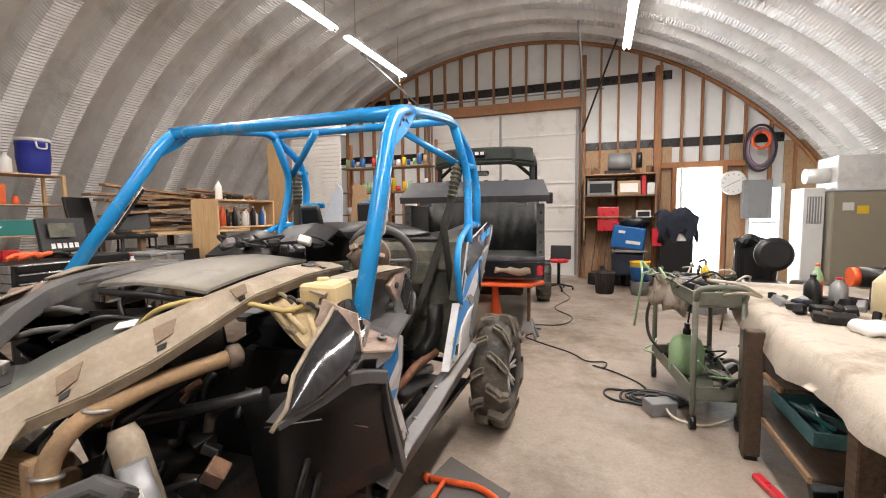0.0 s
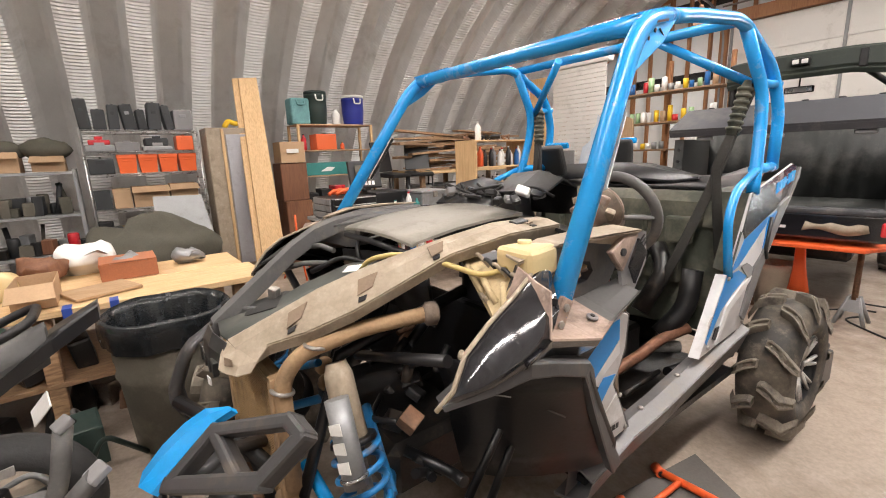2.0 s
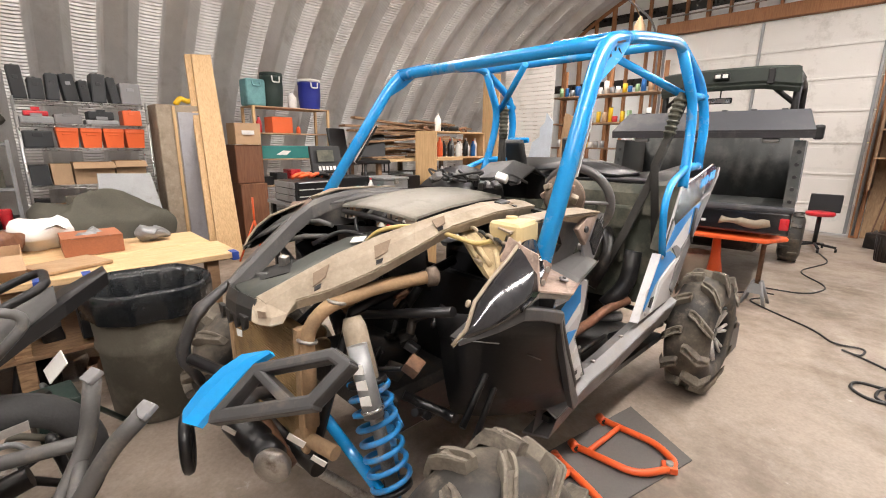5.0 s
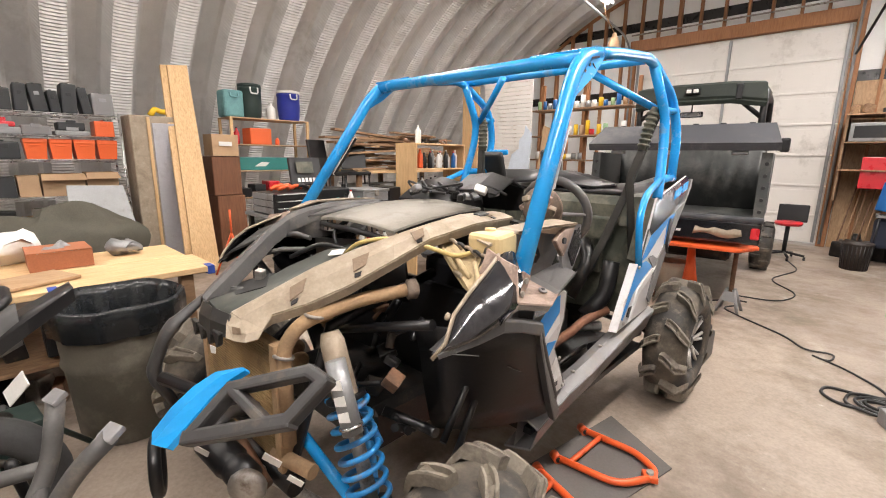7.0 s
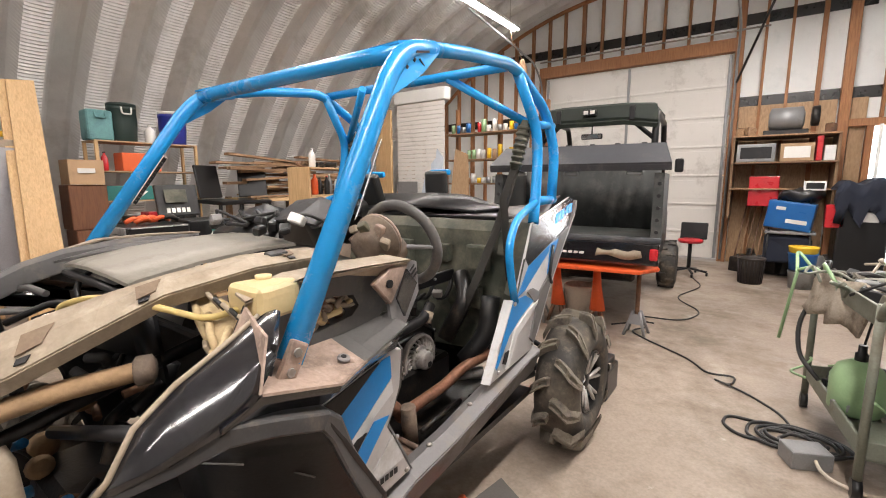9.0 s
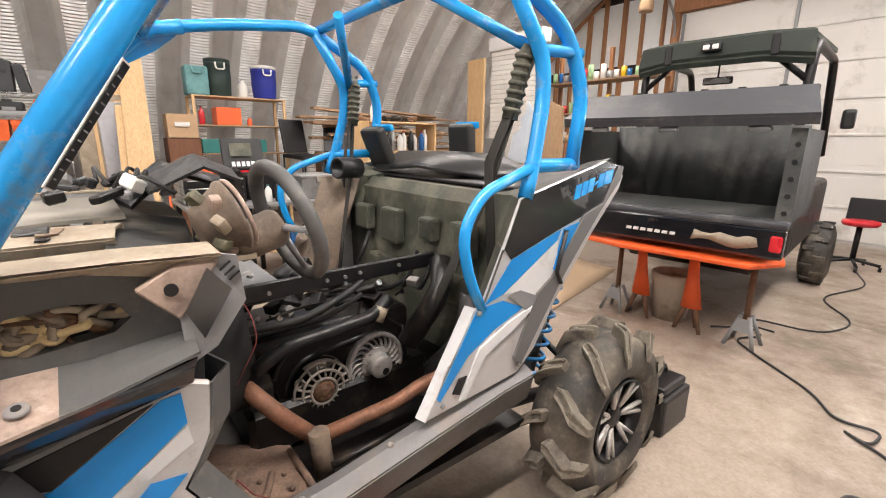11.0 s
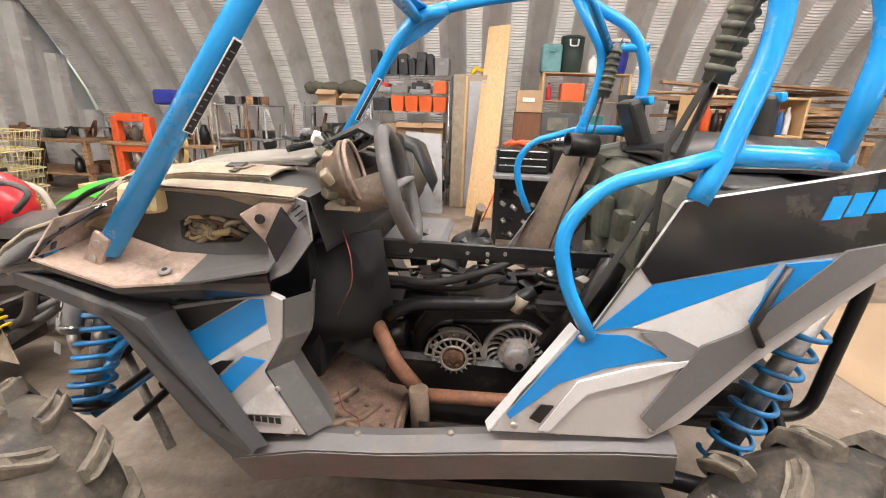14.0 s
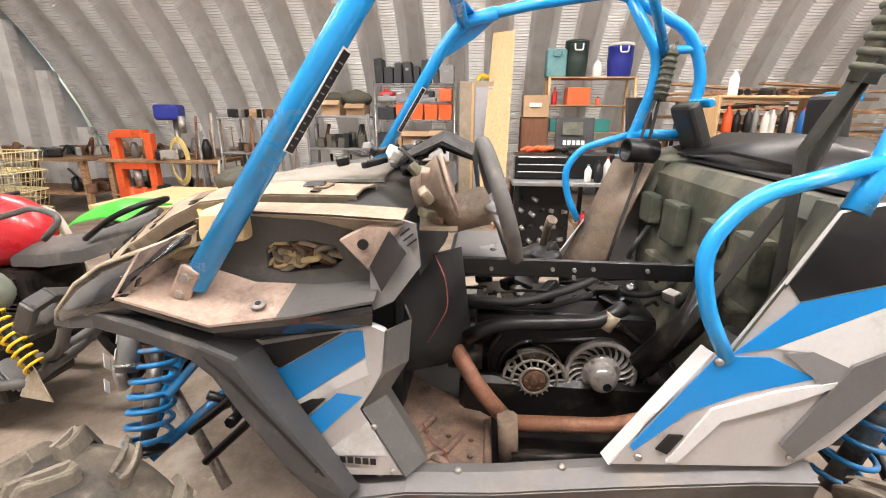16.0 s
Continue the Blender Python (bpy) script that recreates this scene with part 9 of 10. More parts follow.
for y0, s_ in ((-0.62, 0.13), (0.0, 0.16), (-0.35, 0.12)):
    bm = B()
    ball(bm, (-6.75, y0, 1.78), s_, 1.2, 1.5, 0.8)
    rough_up(bm, 0.05, 9, y0)
    thing("canvas_bag", bm, CANVAS, "olive canvas bag slumped on the boxes", "bag", "bags on the steel shelf")
# crowded clutter whose dark tones also stand in for shadow between the goods
for lvl, head, n in ((1.022, 0.40, 16), (0.552, 0.38, 16), (0.0, 0.45, 12)):
    for k in range(n):
        y = -0.72 + 0.88 * (k % 8) / 7.5 + q.uniform(-.03, .03)
        x = -6.66 if k < 8 else -6.84
        bm = B()
        kind = q.random()
        h = q.uniform(0.10, 0.55) * head + 0.05
        if kind < 0.55:
            obox(bm, pose(x, y, lvl + h / 2, 0, 0, q.uniform(-25, 25)), q.uniform(.10, .17), q.uniform(.08, .16), h, 0.012, 2)
            rough_up(bm, 0.012, 7, k)
        elif kind < 0.8:
            lathe(bm, (x, y, lvl), (0, 0, 1), [(0, 0.055), (h * 0.9, 0.06), (h, 0.05)], 14)
        else:
            tube(bm, [(x, y, lvl + 0.01), (x - 0.06, y + q.uniform(-.08, .08), lvl + head * 0.9)], q.uniform(.015, .03), 7)
        thing("shelf_part", bm, q.choice((CASE, OLIVE_CAN, BLACK_PL, GREYMET, MACHINE, BROWNWD, CANVAS, RED if k % 7 == 0 else CASE)), "dusty workshop part, dark to suggest shaded gaps, crowded on the grey shelf", "spare part", "parts on the steel shelf")
# odds and ends on the wire rack's low shelves, coloured dark as gap shade
for lvl in (0.61, 0.19):
    for k in range(12):
        bm = B()
        h = q.uniform(0.12, 0.3)
        obox(bm, pose(-6.68 if k % 2 else -6.86, 0.42 + 0.095 * k, lvl + h / 2, 0, 0, q.uniform(-20, 20)), q.uniform(.1, .16), q.uniform(.09, .17), h, 0.015, 2)
        rough_up(bm, 0.015, 6, k)
        thing("shelf_part", bm, q.choice((CASE, OLIVE_CAN, BLACK_PL, MACHINE, CARD, BLACK)), "part coloured dark as gap shade, crowded on the low wire shelf", "spare part", "parts on the low wire shelves")

# ---- tall panels and planks leaning on the wall ----
fr = group("metal_cabinet", (-6.5, 1.98, 0), "tall tan crate with a grey metal front", "crate")
bm = B()
box(bm, -6.85, -6.40, 1.66, 2.26, 0.0, 2.02, 0.01)
part("carcass", bm, TAN_PL, fr)
bm = B()
box(bm, -6.40, -6.385, 1.90, 2.23, 0.12, 1.93, 0.004)
part("metal_front", bm, mat("dull_zinc_front", (0.40, 0.40, 0.43), 0.45, metal=0.3, var=0.1, dirt=(0.28, 0.26, 0.25), dirt_amt=0.2), fr)
for y_ in (1.86, 2.24):
    bm = B()
    box(bm, -6.40, -6.375, y_ - 0.018, y_ + 0.018, 0.02, 2.0, 0.003)
    part("edge_trim", bm, PINE, fr)
bm = B()
tube(bm, [(-6.5, 1.92, 2.03), (-6.5, 1.98, 2.12), (-6.52, 2.06, 2.08), (-6.5, 2.16, 2.10), (-6.5, 2.2, 2.04)], 0.035, 8, bend=0.04)
thing("yellow_strap", bm, YEL_PL, "yellow strap heaped on the crate", "strap")
for dx, dy, w in ((0.0, 0.0, 1.0), (-0.05, -0.07, 0.6)):
    bm = B()
    A_, B_, C_, D_ = Vector((-5.795, 2.037, 0.000)), Vector((-5.810, 2.358, 0.000)), Vector((-6.620, 2.450, 2.719)), Vector((-6.620, 2.204, 2.692))
    o_ = Vector((dx, dy, 0))
    slab(bm, [A_ + o_, A_.lerp(B_, w) + o_, D_.lerp(C_, w) + o_, D_ + o_], 0.038, (1, 0, 0.3))
    thing("plank", bm, PINE, "long pale pine plank leaning on the wall", "plank", "planks leaning on the wall")
bm = B()
for k in range(3):
    tube(bm, [(-5.45, 2.42, 0.55), (-5.45 + 0.22 * math.cos(k * 2.1), 2.42 + 0.22 * math.sin(k * 2.1), 0.0)], 0.012, 6)
tube(bm, [(-5.45, 2.42, 0.5), (-5.45, 2.42, 0.85)], 0.014, 6)
thing("orange_tripod", bm, ORANGE, "small orange tripod stand on the floor", "tripod")
bm = B()
slab(bm, [(-5.9, 0.85, 0.0), (-5.9, 1.62, 0.0), (-6.4, 1.5, 1.14), (-6.4, 0.95, 1.16)], 0.02, (1, 0, 0.3))
thing("sheet_metal_board", bm, GREYMET, "light grey sheet panel leaning against the rack", "panel")
bm = B()
ball(bm, (-5.35, 0.80, 0.58), 0.42, 0.95, 1.65, 1.0, 20)
rough_up(bm, 0.14, 3.5, 4)
thing("canvas_cover", bm, CANVAS, "dark olive canvas cover over a machine", "cover")
carton(-6.75, -6.4, 2.62, 2.98, 1.52, 1.82, "cardboard carton with a white label", flap=False)
bm = B()
box(bm, -6.375, -6.372, 2.70, 2.88, 1.66, 1.72)
thing("label_sheet", bm, SHINY_WHITE, "white label stuck on the carton", "label")
bm = B()
box(bm, -6.8, -6.42, 2.60, 3.0, 0.95, 1.515, 0.01)
thing("brown_cabinet", bm, BROWNWD, "dark brown wooden box standing on another", "wooden box")
bm = B()
box(bm, -6.8, -6.38, 2.62, 3.02, 0.0, 0.945, 0.01)
thing("brown_cabinet", bm, BROWNWD, "dark brown wooden box on the floor", "wooden box")

# ---- timber shelf with coolers ----
cs = group("timber_shelf", (-6.85, 3.62, 0), "rough timber shelf with coolers on top", "shelf")
for z in (0.88, 1.30, 1.70, 2.10):
    bm = B()
    box(bm, -7.1, -6.62, 2.98, 4.28, z - 0.02, z, 0.003)
    part("board", bm, PLY, cs)
for y in (3.0, 4.26):
    for x in (-7.08, -6.64):
        bm = B()
        box(bm, x - 0.02, x + 0.02, y - 0.02, y + 0.02, 0, 2.10, 0.003)
        part("post", bm, PINE, cs)


def cooler(y, r, h, m_, label, square=False, lidm=None):
    g = group("drink_cooler", (-6.85, y, 2.10), label, "cooler", "coolers on the timber shelf")
    bm = B()
    if square:
        box(bm, -7.0, -6.72, y - r, y + r, 2.102, 2.10 + h, 0.04, 3)
    else:
        lathe(bm, (-6.85, y, 2.102), (0, 0, 1), [(0, r * 0.86), (0.02, r * 0.92), (h * 0.5, r * 1.02), (h * 0.84, r), (h * 0.86, r * 1.04), (h * 0.96, r * 1.02), (h, r * 0.8)], 24)
    part("body", bm, m_, g)
    bm = B()
    tube(bm, [(-6.85 + r * 1.02 if not square else -6.71, y - 0.06, 2.10 + h * 0.92), (-6.85 + r * 1.08 if not square else -6.70, y - 0.055, 2.10 + h * 0.74), (-6.85 + r * 1.08 if not square else -6.70, y + 0.055, 2.10 + h * 0.74), (-6.85 + r * 1.02 if not square else -6.71, y + 0.06, 2.10 + h * 0.92)], 0.012, 8, bend=0.03)
    part("handle", bm, SHINY_WHITE if not square else m_, g)
    if lidm:
        bm = B()
        lathe(bm, (-6.85, y, 2.10 + h * 0.95), (0, 0, 1), [(0, r * 1.04), (0.04, r * 1.03), (0.05, r * 0.8)], 24)
        part("lid", bm, lidm, g)


cooler(3.10, 0.15, 0.40, AQUA, "faded teal plastic case on the shelf", True)
cooler(3.40, 0.17, 0.50, DKGREEN, "dark green round drink cooler", lidm=DKGREEN)
cooler(4.05, 0.18, 0.46, COOLBLUE, "blue round drink cooler with a white lid", lidm=SHINY_WHITE)
bottle("white_jug", -6.82, 3.72, 2.102, 0.07, 0.26, SHINY_WHITE, "translucent white jug on the shelf", cap=SHINY_WHITE, grp="")
boxy("orange_box", -6.95, -6.64, 3.28, 3.62, 1.702, 1.95, ORANGE_BIN, "orange plastic box on the timber shelf", "box")
boxy("teal_box", -6.95, -6.63, 3.05, 3.95, 1.302, 1.50, TEAL, "teal box with a white mark on the shelf", "box")
bm = B()
prism(bm, [(3.30, 1.36), (3.48, 1.36), (3.55, 1.42), (3.42, 1.43)], "x", -6.628, -6.624)
thing("white_decal", bm, SHINY_WHITE, "white curved decal on the teal box", "decal")
for k in range(5):
    boxy("shelf_item", -6.95, -6.66, 3.06 + 0.24 * k, 3.24 + 0.24 * k, 0.882, 1.02 + 0.05 * (k % 3), (BLACK, CASE, RED, GREYMET, CASE)[k], "dark item on the timber shelf", "box", "items on the timber shelf")
bottle("red_can", -6.72, 3.10, 1.702, 0.04, 0.25, RED, "red spray can on the shelf", grp="")
bottle("red_can", -6.72, 3.75, 1.702, 0.035, 0.12, ORANGE, "small orange jar on the shelf", grp="")

# black stacked chairs
for k, (x, y, rz) in enumerate(((-6.2, 4.35, 20), (-6.25, 4.95, -25))):
    g = group("plastic_chair", (x, y, 0), "black moulded chair with a tall back", "chair", "black chairs by the wall")
    M = Matrix.Translation((x, y, 0)) @ pose(0, 0, 0, 0, 0, rz)
    bm = B()
    obox(bm, M @ pose(-0.2, 0, 1.55, 0, -10, 0), 0.04, 0.44, 0.50, 0.03, 3)
    part("backrest", bm, BLACK, g)
    bm = B()
    obox(bm, M @ pose(0.02, 0, 1.25, 0, 4, 0), 0.46, 0.46, 0.06, 0.03, 3)
    part("seat", bm, BLACK, g)
    for dx in (-0.2, 0.2):
        for dy in (-0.2, 0.2):
            bm = B()
            tube(bm, [M @ Vector((dx, dy, 1.25)), M @ Vector((dx * 1.15, dy * 1.15, 0.0))], 0.014, 6)
            part("leg", bm, BLACK, g)

# ---- scrap timber rack ----
rk = group("timber_rack", (-6.6, 6.1, 0), "rack for scrap timber along the wall", "rack")
for z in (0.85, 1.28):
    bm = B()
    box(bm, -7.1, -6.1, 4.9, 7.4, z - 0.05, z, 0.005)
    part("deck", bm, PINE_Y, rk)
for y in (4.95, 6.15, 7.35):
    for x in (-7.05, -6.15):
        bm = B()
        box(bm, x - 0.04, x + 0.04, y - 0.04, y + 0.04, 0, 1.3, 0.004)
        part("post", bm, OLDWOOD, rk)
for k in range(46):
    ln = q.uniform(0.5, 2.0)
    yc = q.uniform(5.2, 7.0)
    z = 1.31 + 0.66 * k / 46
    bm = B()
    obox(bm, pose(-6.55 + q.uniform(-0.3, 0.35), yc, z, q.uniform(-4, 4), q.uniform(-3, 3), q.uniform(-9, 9)), q.uniform(.06, .2), ln, q.uniform(.018, .045), 0.003)
    thing("scrap_board", bm, OLDWOOD, "rough offcut board in the timber pile", "board", "offcuts in the timber pile")
for k in range(8):
    bm = B()
    obox(bm, pose(-6.5, 5.1 + 0.3 * k, 0.95, 0, 0, q.uniform(-10, 10)), 0.5, 0.26, 0.16, 0.02, 2)
    thing("stored_part", bm, q.choice((GREYMET, CASE, OLIVE_CAN, BLACK)), "dark stored part under the timber pile", "spare part", "parts under the timber pile")

# ---- plywood shelf unit with spray cans ----
pu = group("plywood_shelf", (-3.95, 4.55, 0), "open plywood shelf of spray cans and bottles", "shelf")
for z in (0.62, 1.05, 1.395, 1.715):
    bm = B()
    box(bm, -4.15, -3.75, 4.14, 5.02, z - 0.02, z, 0.003)
    part("board", bm, PINE_Y, pu)
for y in (4.12, 5.03):
    bm = B()
    box(bm, -4.15, -3.75, y - 0.012, y + 0.012, 0, 1.715, 0.003)
    part("side", bm, PINE, pu)
bottle("orange_can", -3.82, 4.24, 1.397, 0.04, 0.24, ORANGE, "orange spray can on the plywood shelf", cap=ORANGE, grp="cans on the plywood shelf")
for k in range(9):
    m_ = (BLACK, BLACK, GREYMET, SHINY_WHITE, SHINY_WHITE, BLACK, SHINY_WHITE, WELDBLUE, SHINY_WHITE)[k]
    bottle("spray_can", -3.84 + 0.04 * (k % 2), 4.33 + 0.075 * k, 1.397, 0.033, 0.20 + 0.02 * (k % 3), m_, "workshop spray can on the plywood shelf", cap=(BLACK, RED, SHINY_WHITE)[k % 3], grp="cans on the plywood shelf")
    bottle("spray_can", -3.86, 4.24 + 0.08 * k, 1.052, 0.034, 0.20 + 0.02 * ((k + 1) % 3), (GREYMET, SHINY_WHITE, RED, BLACK, SHINY_WHITE, CARD, BLACK, GREYMET, WELDBLUE)[k], "workshop bottle on the plywood shelf", grp="cans on the plywood shelf")
for k in range(9):
    bm = B()
    x, y = -3.95 + q.uniform(-.12, .1), 4.25 + 0.085 * k
    tube(bm, [(x, y, 1.72), (x + q.uniform(-.05, .05), y + q.uniform(-.08, .08), 1.76), (x + q.uniform(-.1, .1), y + q.uniform(-.1, .1), 1.73 + q.uniform(0, .06))], q.uniform(.012, .03), 7, bend=0.04)
    thing("workshop_part", bm, q.choice((BLACK, STEEL, CLOTH, MACHINE, RUST)), "small machine part on top of the plywood shelf", "machine part", "parts on the plywood shelf")
bottle("white_bottle", -3.9, 4.28, 1.717, 0.04, 0.22, SHINY_WHITE, "white squeeze bottle on top of the shelf", cap=SHINY_WHITE, grp="")

# ---- tool bench with a drawer chest ----
tb = group("tool_bench", (-4.35, 3.2, 0), "low steel tool bench crowded with tools", "bench")
bm = B()
box(bm, -4.8, -3.9, 2.35, 4.05, 0.86, 0.90, 0.005)
part("top", bm, GREYMET, tb)
for x in (-4.75, -3.95):
    for y in (2.4, 3.2, 4.0):
        bm = B()
        box(bm, x - 0.025, x + 0.025, y - 0.025, y + 0.025, 0, 0.86, 0.003)
        part("leg", bm, BLACK, tb)
bm = B()
box(bm, -4.75, -3.95, 3.05, 4.0, 0.38, 0.41, 0.004)
part("low_shelf", bm, PINE_Y, tb)
chst = group("tool_chest", (-4.3, 2.62, 0.9), "black drawer chest with steel trims", "tool chest")
bm = B()
box(bm, -4.62, -4.10, 2.38, 2.92, 0.902, 1.14, 0.01)
part("carcass", bm, BLACK, chst)
for k in range(3):
    bm = B()
    box(bm, -4.10, -4.085, 2.40, 2.90, 0.92 + 0.075 * k, 0.985 + 0.075 * k, 0.004)
    dw = part("drawer", bm, BLACK, chst)
    bm = B()
    box(bm, -4.085, -4.07, 2.41, 2.89, 0.975 + 0.075 * k, 0.985 + 0.075 * k, 0.002)
    part("drawer_pull", bm, CHROME, dw)
    bm = B()
    box(bm, -4.60, -4.12, 2.365, 2.38, 0.92 + 0.075 * k, 0.985 + 0.075 * k, 0.003)
    part("side_rib", bm, GREYMET, chst)
for k in range(7):
    bm = B()
    a = Vector((-4.35 + q.uniform(-.15, .15), 2.45 + 0.06 * k, 1.17))
    tube(bm, [a, a + Vector((q.uniform(-.06, .06), 0.08, 0.04)), a + Vector((q.uniform(-.1, .1), 0.16, 0.0))], 0.022, 7, bend=0.03)
    thing("orange_tool", bm, ORANGE if k < 5 else BLACK, "orange-handled tool on the drawer chest", "tool", "tools on the drawer chest")
cc = group("open_tool_case", (-4.45, 3.0, 0.9), "open black tool case with white lettering bars inside", "tool case")
bm = B()
obox(bm, pose(-4.62, 3.05, 1.35, 0, -12, 0), 0.05, 0.42, 0.34, 0.015, 2)
lidc = part("lid", bm, BLACK, cc)
bm = B()
for k in range(5):
    obox(bm, pose(-4.575, 2.94 + 0.05 * k, 1.25, 0, -12, 0), 0.004, 0.035, 0.05)
part("print_bars", bm, SHINY_WHITE, lidc)
bm = B()
obox(bm, pose(-4.575, 3.02, 1.40, 0, -12, 0), 0.004, 0.22, 0.14, 0.001)
part("poster", bm, OLIVE, lidc)
bm = B()
box(bm, -4.6, -4.2, 2.96, 3.40, 0.902, 1.16, 0.015, 2)
part("tray", bm, BLACK, cc)
# pegboard of sockets on the cart's side
sk = group("socket_cart", (-4.28, 2.7, 0.0), "black tool cart hung with shiny sockets and bottles", "tool cart")
bm = B()
box(bm, -4.30, -4.26, 2.42, 3.0, 0.12, 0.86, 0.006)
part("panel", bm, BLACK, sk)
for k in range(17):
    yy, zz = 2.47 + 0.11 * (k % 5) + q.uniform(-.02, .02), 0.22 + 0.16 * (k // 5) + q.uniform(-.02, .02)
    bm = B()
    c = Vector((-4.25, yy, zz))
    cyl(bm, c, c + Vector((0.03, q.uniform(.02, .06), q.uniform(-.05, .02))), 0.024, n=10)
    part("socket", bm, CHROME if k % 3 else BLACK, sk)
for k in range(7):
    bottle("small_bottle", -4.0 + 0.03 * (k % 2), 3.1 + 0.09 * k, 0.902, 0.035, 0.17 + 0.04 * (k % 3), (SHINY_WHITE, BLACK, SHINY_WHITE, TEAL, RED, SHINY_WHITE, WELDBLUE)[k], "small workshop bottle on the bench", cap=(TEAL, BLACK, RED)[k % 3], grp="bottles on the tool bench")
    bottle("small_bottle", -4.05, 3.1 + 0.12 * k, 0.412, 0.04, 0.18 + 0.03 * (k % 2), (RED, SHINY_WHITE, WELDBLUE, SHINY_WHITE, RED, GREYMET, SHINY_WHITE)[k], "small workshop bottle on the low shelf", grp="bottles on the tool bench")
ub = group("utility_box", (-4.1, 3.75, 0.9), "dented grey ammunition box with a black lid", "metal box")
bm = B()
box(bm, -4.35, -3.93, 3.42, 3.80, 0.902, 1.12, 0.01)
part("body", bm, GREYMET, ub)
bm = B()
box(bm, -4.36, -3.92, 3.41, 3.81, 1.12, 1.15, 0.006)
part("lid", bm, GREYMET, ub)
bm = B()
box(bm, -3.93, -3.915, 3.58, 3.64, 1.07, 1.14, 0.003)
part("clasp", bm, STEEL, ub)
boxy("battery", -4.35, -3.95, 3.83, 4.02, 0.902, 1.16, BLACK, "black battery standing on the bench", "battery")

# ---- stacked shutter and shelves in the far left corner ----
rd = group("shutter_panel", (-5.0, 7.6, 0), "white slatted shutter standing on end", "shutter")
for k in range(38):
    bm = B()
    z = 0.05 + k * 0.078
    box(bm, -5.45, -4.32, 7.585, 7.61, z, z + 0.074, 0.006)
    part("slat", bm, DOORWHITE, rd)
bm = B()
box(bm, -5.5, -4.28, 7.55, 7.75, 3.02, 3.25, 0.03, 2)
part("roller_box", bm, WHITE, rd)
bm = B()
box(bm, -5.92, -5.50, 7.45, 7.50, 0, 2.92, 0.004)
thing("ply_sheet", bm, PINE, "tall pale plywood sheet standing upright", "plywood sheet")
bm = B()
prism(bm, [(-4.45, 1.2), (-3.98, 1.2), (-3.95, 1.95), (-4.08, 2.1), (-4.1, 1.95), (-4.2, 1.85), (-4.2, 1.7), (-4.35, 1.6)], "y", 7.03, 7.05)
thing("foam_offcut", bm, mat("pale_blue_foam", (0.55, 0.62, 0.70), 0.7), "jagged pale blue foam sheet offcut", "foam sheet")
bm = B()
prism(bm, [(-4.0, 0.8), (-3.55, 0.8), (-3.6, 2.0), (-3.85, 2.1)], "y", 7.25, 7.28)
thing("brown_board", bm, PLY, "brown curved board standing by the shelves", "board")
bm = B()
box(bm, -4.95, -4.5, 7.0, 7.02, 1.1, 1.55)
thing("engraved_plate", bm, GREYMET, "grey metal plate leaning on the shutter", "metal plate")
bm = B()
box(bm, -5.1, -3.6, 6.9, 7.35, 0.0, 1.1, 0.02)
thing("low_cabinet", bm, CASE, "dark low cabinet behind the vehicles", "cabinet")
ws = group("supply_shelf", (-2.9, 8.6, 0), "timber shelf of paint tins by the end wall", "shelf")
for z in (1.1, 1.52, 1.98, 2.48):
    bm = B()
    box(bm, -4.75, -2.75, 8.25, 8.65, z - 0.03, z, 0.004)
    part("board", bm, OLDWOOD, ws)
for x in (-4.73, -3.75, -2.77):
    bm = B()
    box(bm, x - 0.03, x + 0.03, 8.62, 8.68, 0, 3.0, 0.003)
    part("post", bm, STUD, ws)
for z in (1.52, 1.98, 2.48):
    for k in range(16):
        x = -4.62 + 0.115 * k + q.uniform(-.02, .02)
        if q.random() < 0.15:
            continue
        bm = B()
        h = q.uniform(0.10, 0.27)
        cyl(bm, (x, 8.36, z + 0.001), (x, 8.36, z + h), q.uniform(.035, .05), n=14)
        tin = thing("paint_tin", bm, q.choice((SHINY_WHITE, SHINY_WHITE, YEL_PL, CARD, RED, GREYMET, TANKGREEN, WELDBLUE)), "paint tin or supply can on the corner shelf", "tin", "tins on the corner shelf")
        bm = B()
        ring(bm, (x, 8.36, z + h), (0, 0, 1), 0.034, 0.004, 14, 5)
        part("lid_rim", bm, STEEL, tin)

# ---- pine bench at the near left, with its boxes ----
pb = group("pine_bench", (-3.4, 0.3, 0), "trestle bench topped with raw pine boards", "bench")
for k, (x0, x1) in enumerate(((-2.86, -3.36), (-3.375, -3.92))):
    bm = B()
    box(bm, x0, x1, -1.3, 1.33 - 0.05 * k, 0.735, 0.775, 0.004)
    part("board", bm, PINE_Y, pb)
for y in (-1.1, 0.1, 1.15):
    for x in (-2.95, -3.82):
        bm = B()
        box(bm, x - 0.04, x + 0.04, y - 0.04, y + 0.04, 0, 0.73, 0.004)
        part("leg", bm, OLDWOOD, pb)
bm = B()
box(bm, -2.9, -3.9, -1.2, 1.2, 0.30, 0.33, 0.004)
part("low_shelf", bm, OLDWOOD, pb)
for y in (1.27, 0.42, 0.20, -0.16):
    bm = B()
    box(bm, -2.853, -2.95, y, y + 0.045, 0.72, 0.779, 0.001)
    part("tape_strip", bm, TAPE, pb)
bm = B()
carton(-3.75, -3.42, 0.38, 0.72, 0.778, 0.90, "low red-brown open box of parts", m_=mat("red_brown_card", (0.36, 0.13, 0.06), 0.8), flap=False)
carton(-3.32, -2.96, -0.02, 0.18, 0.778, 0.92, "white-bottomed cardboard box on the bench", flap=True)
bm = B()
obox(bm, pose(-3.15, 0.38, 0.79, 0, 0, 20), 0.30, 0.36, 0.02, 0.003)
thing("board_offcut", bm, PLY, "plywood offcut lying on the bench", "board")
bm = B()
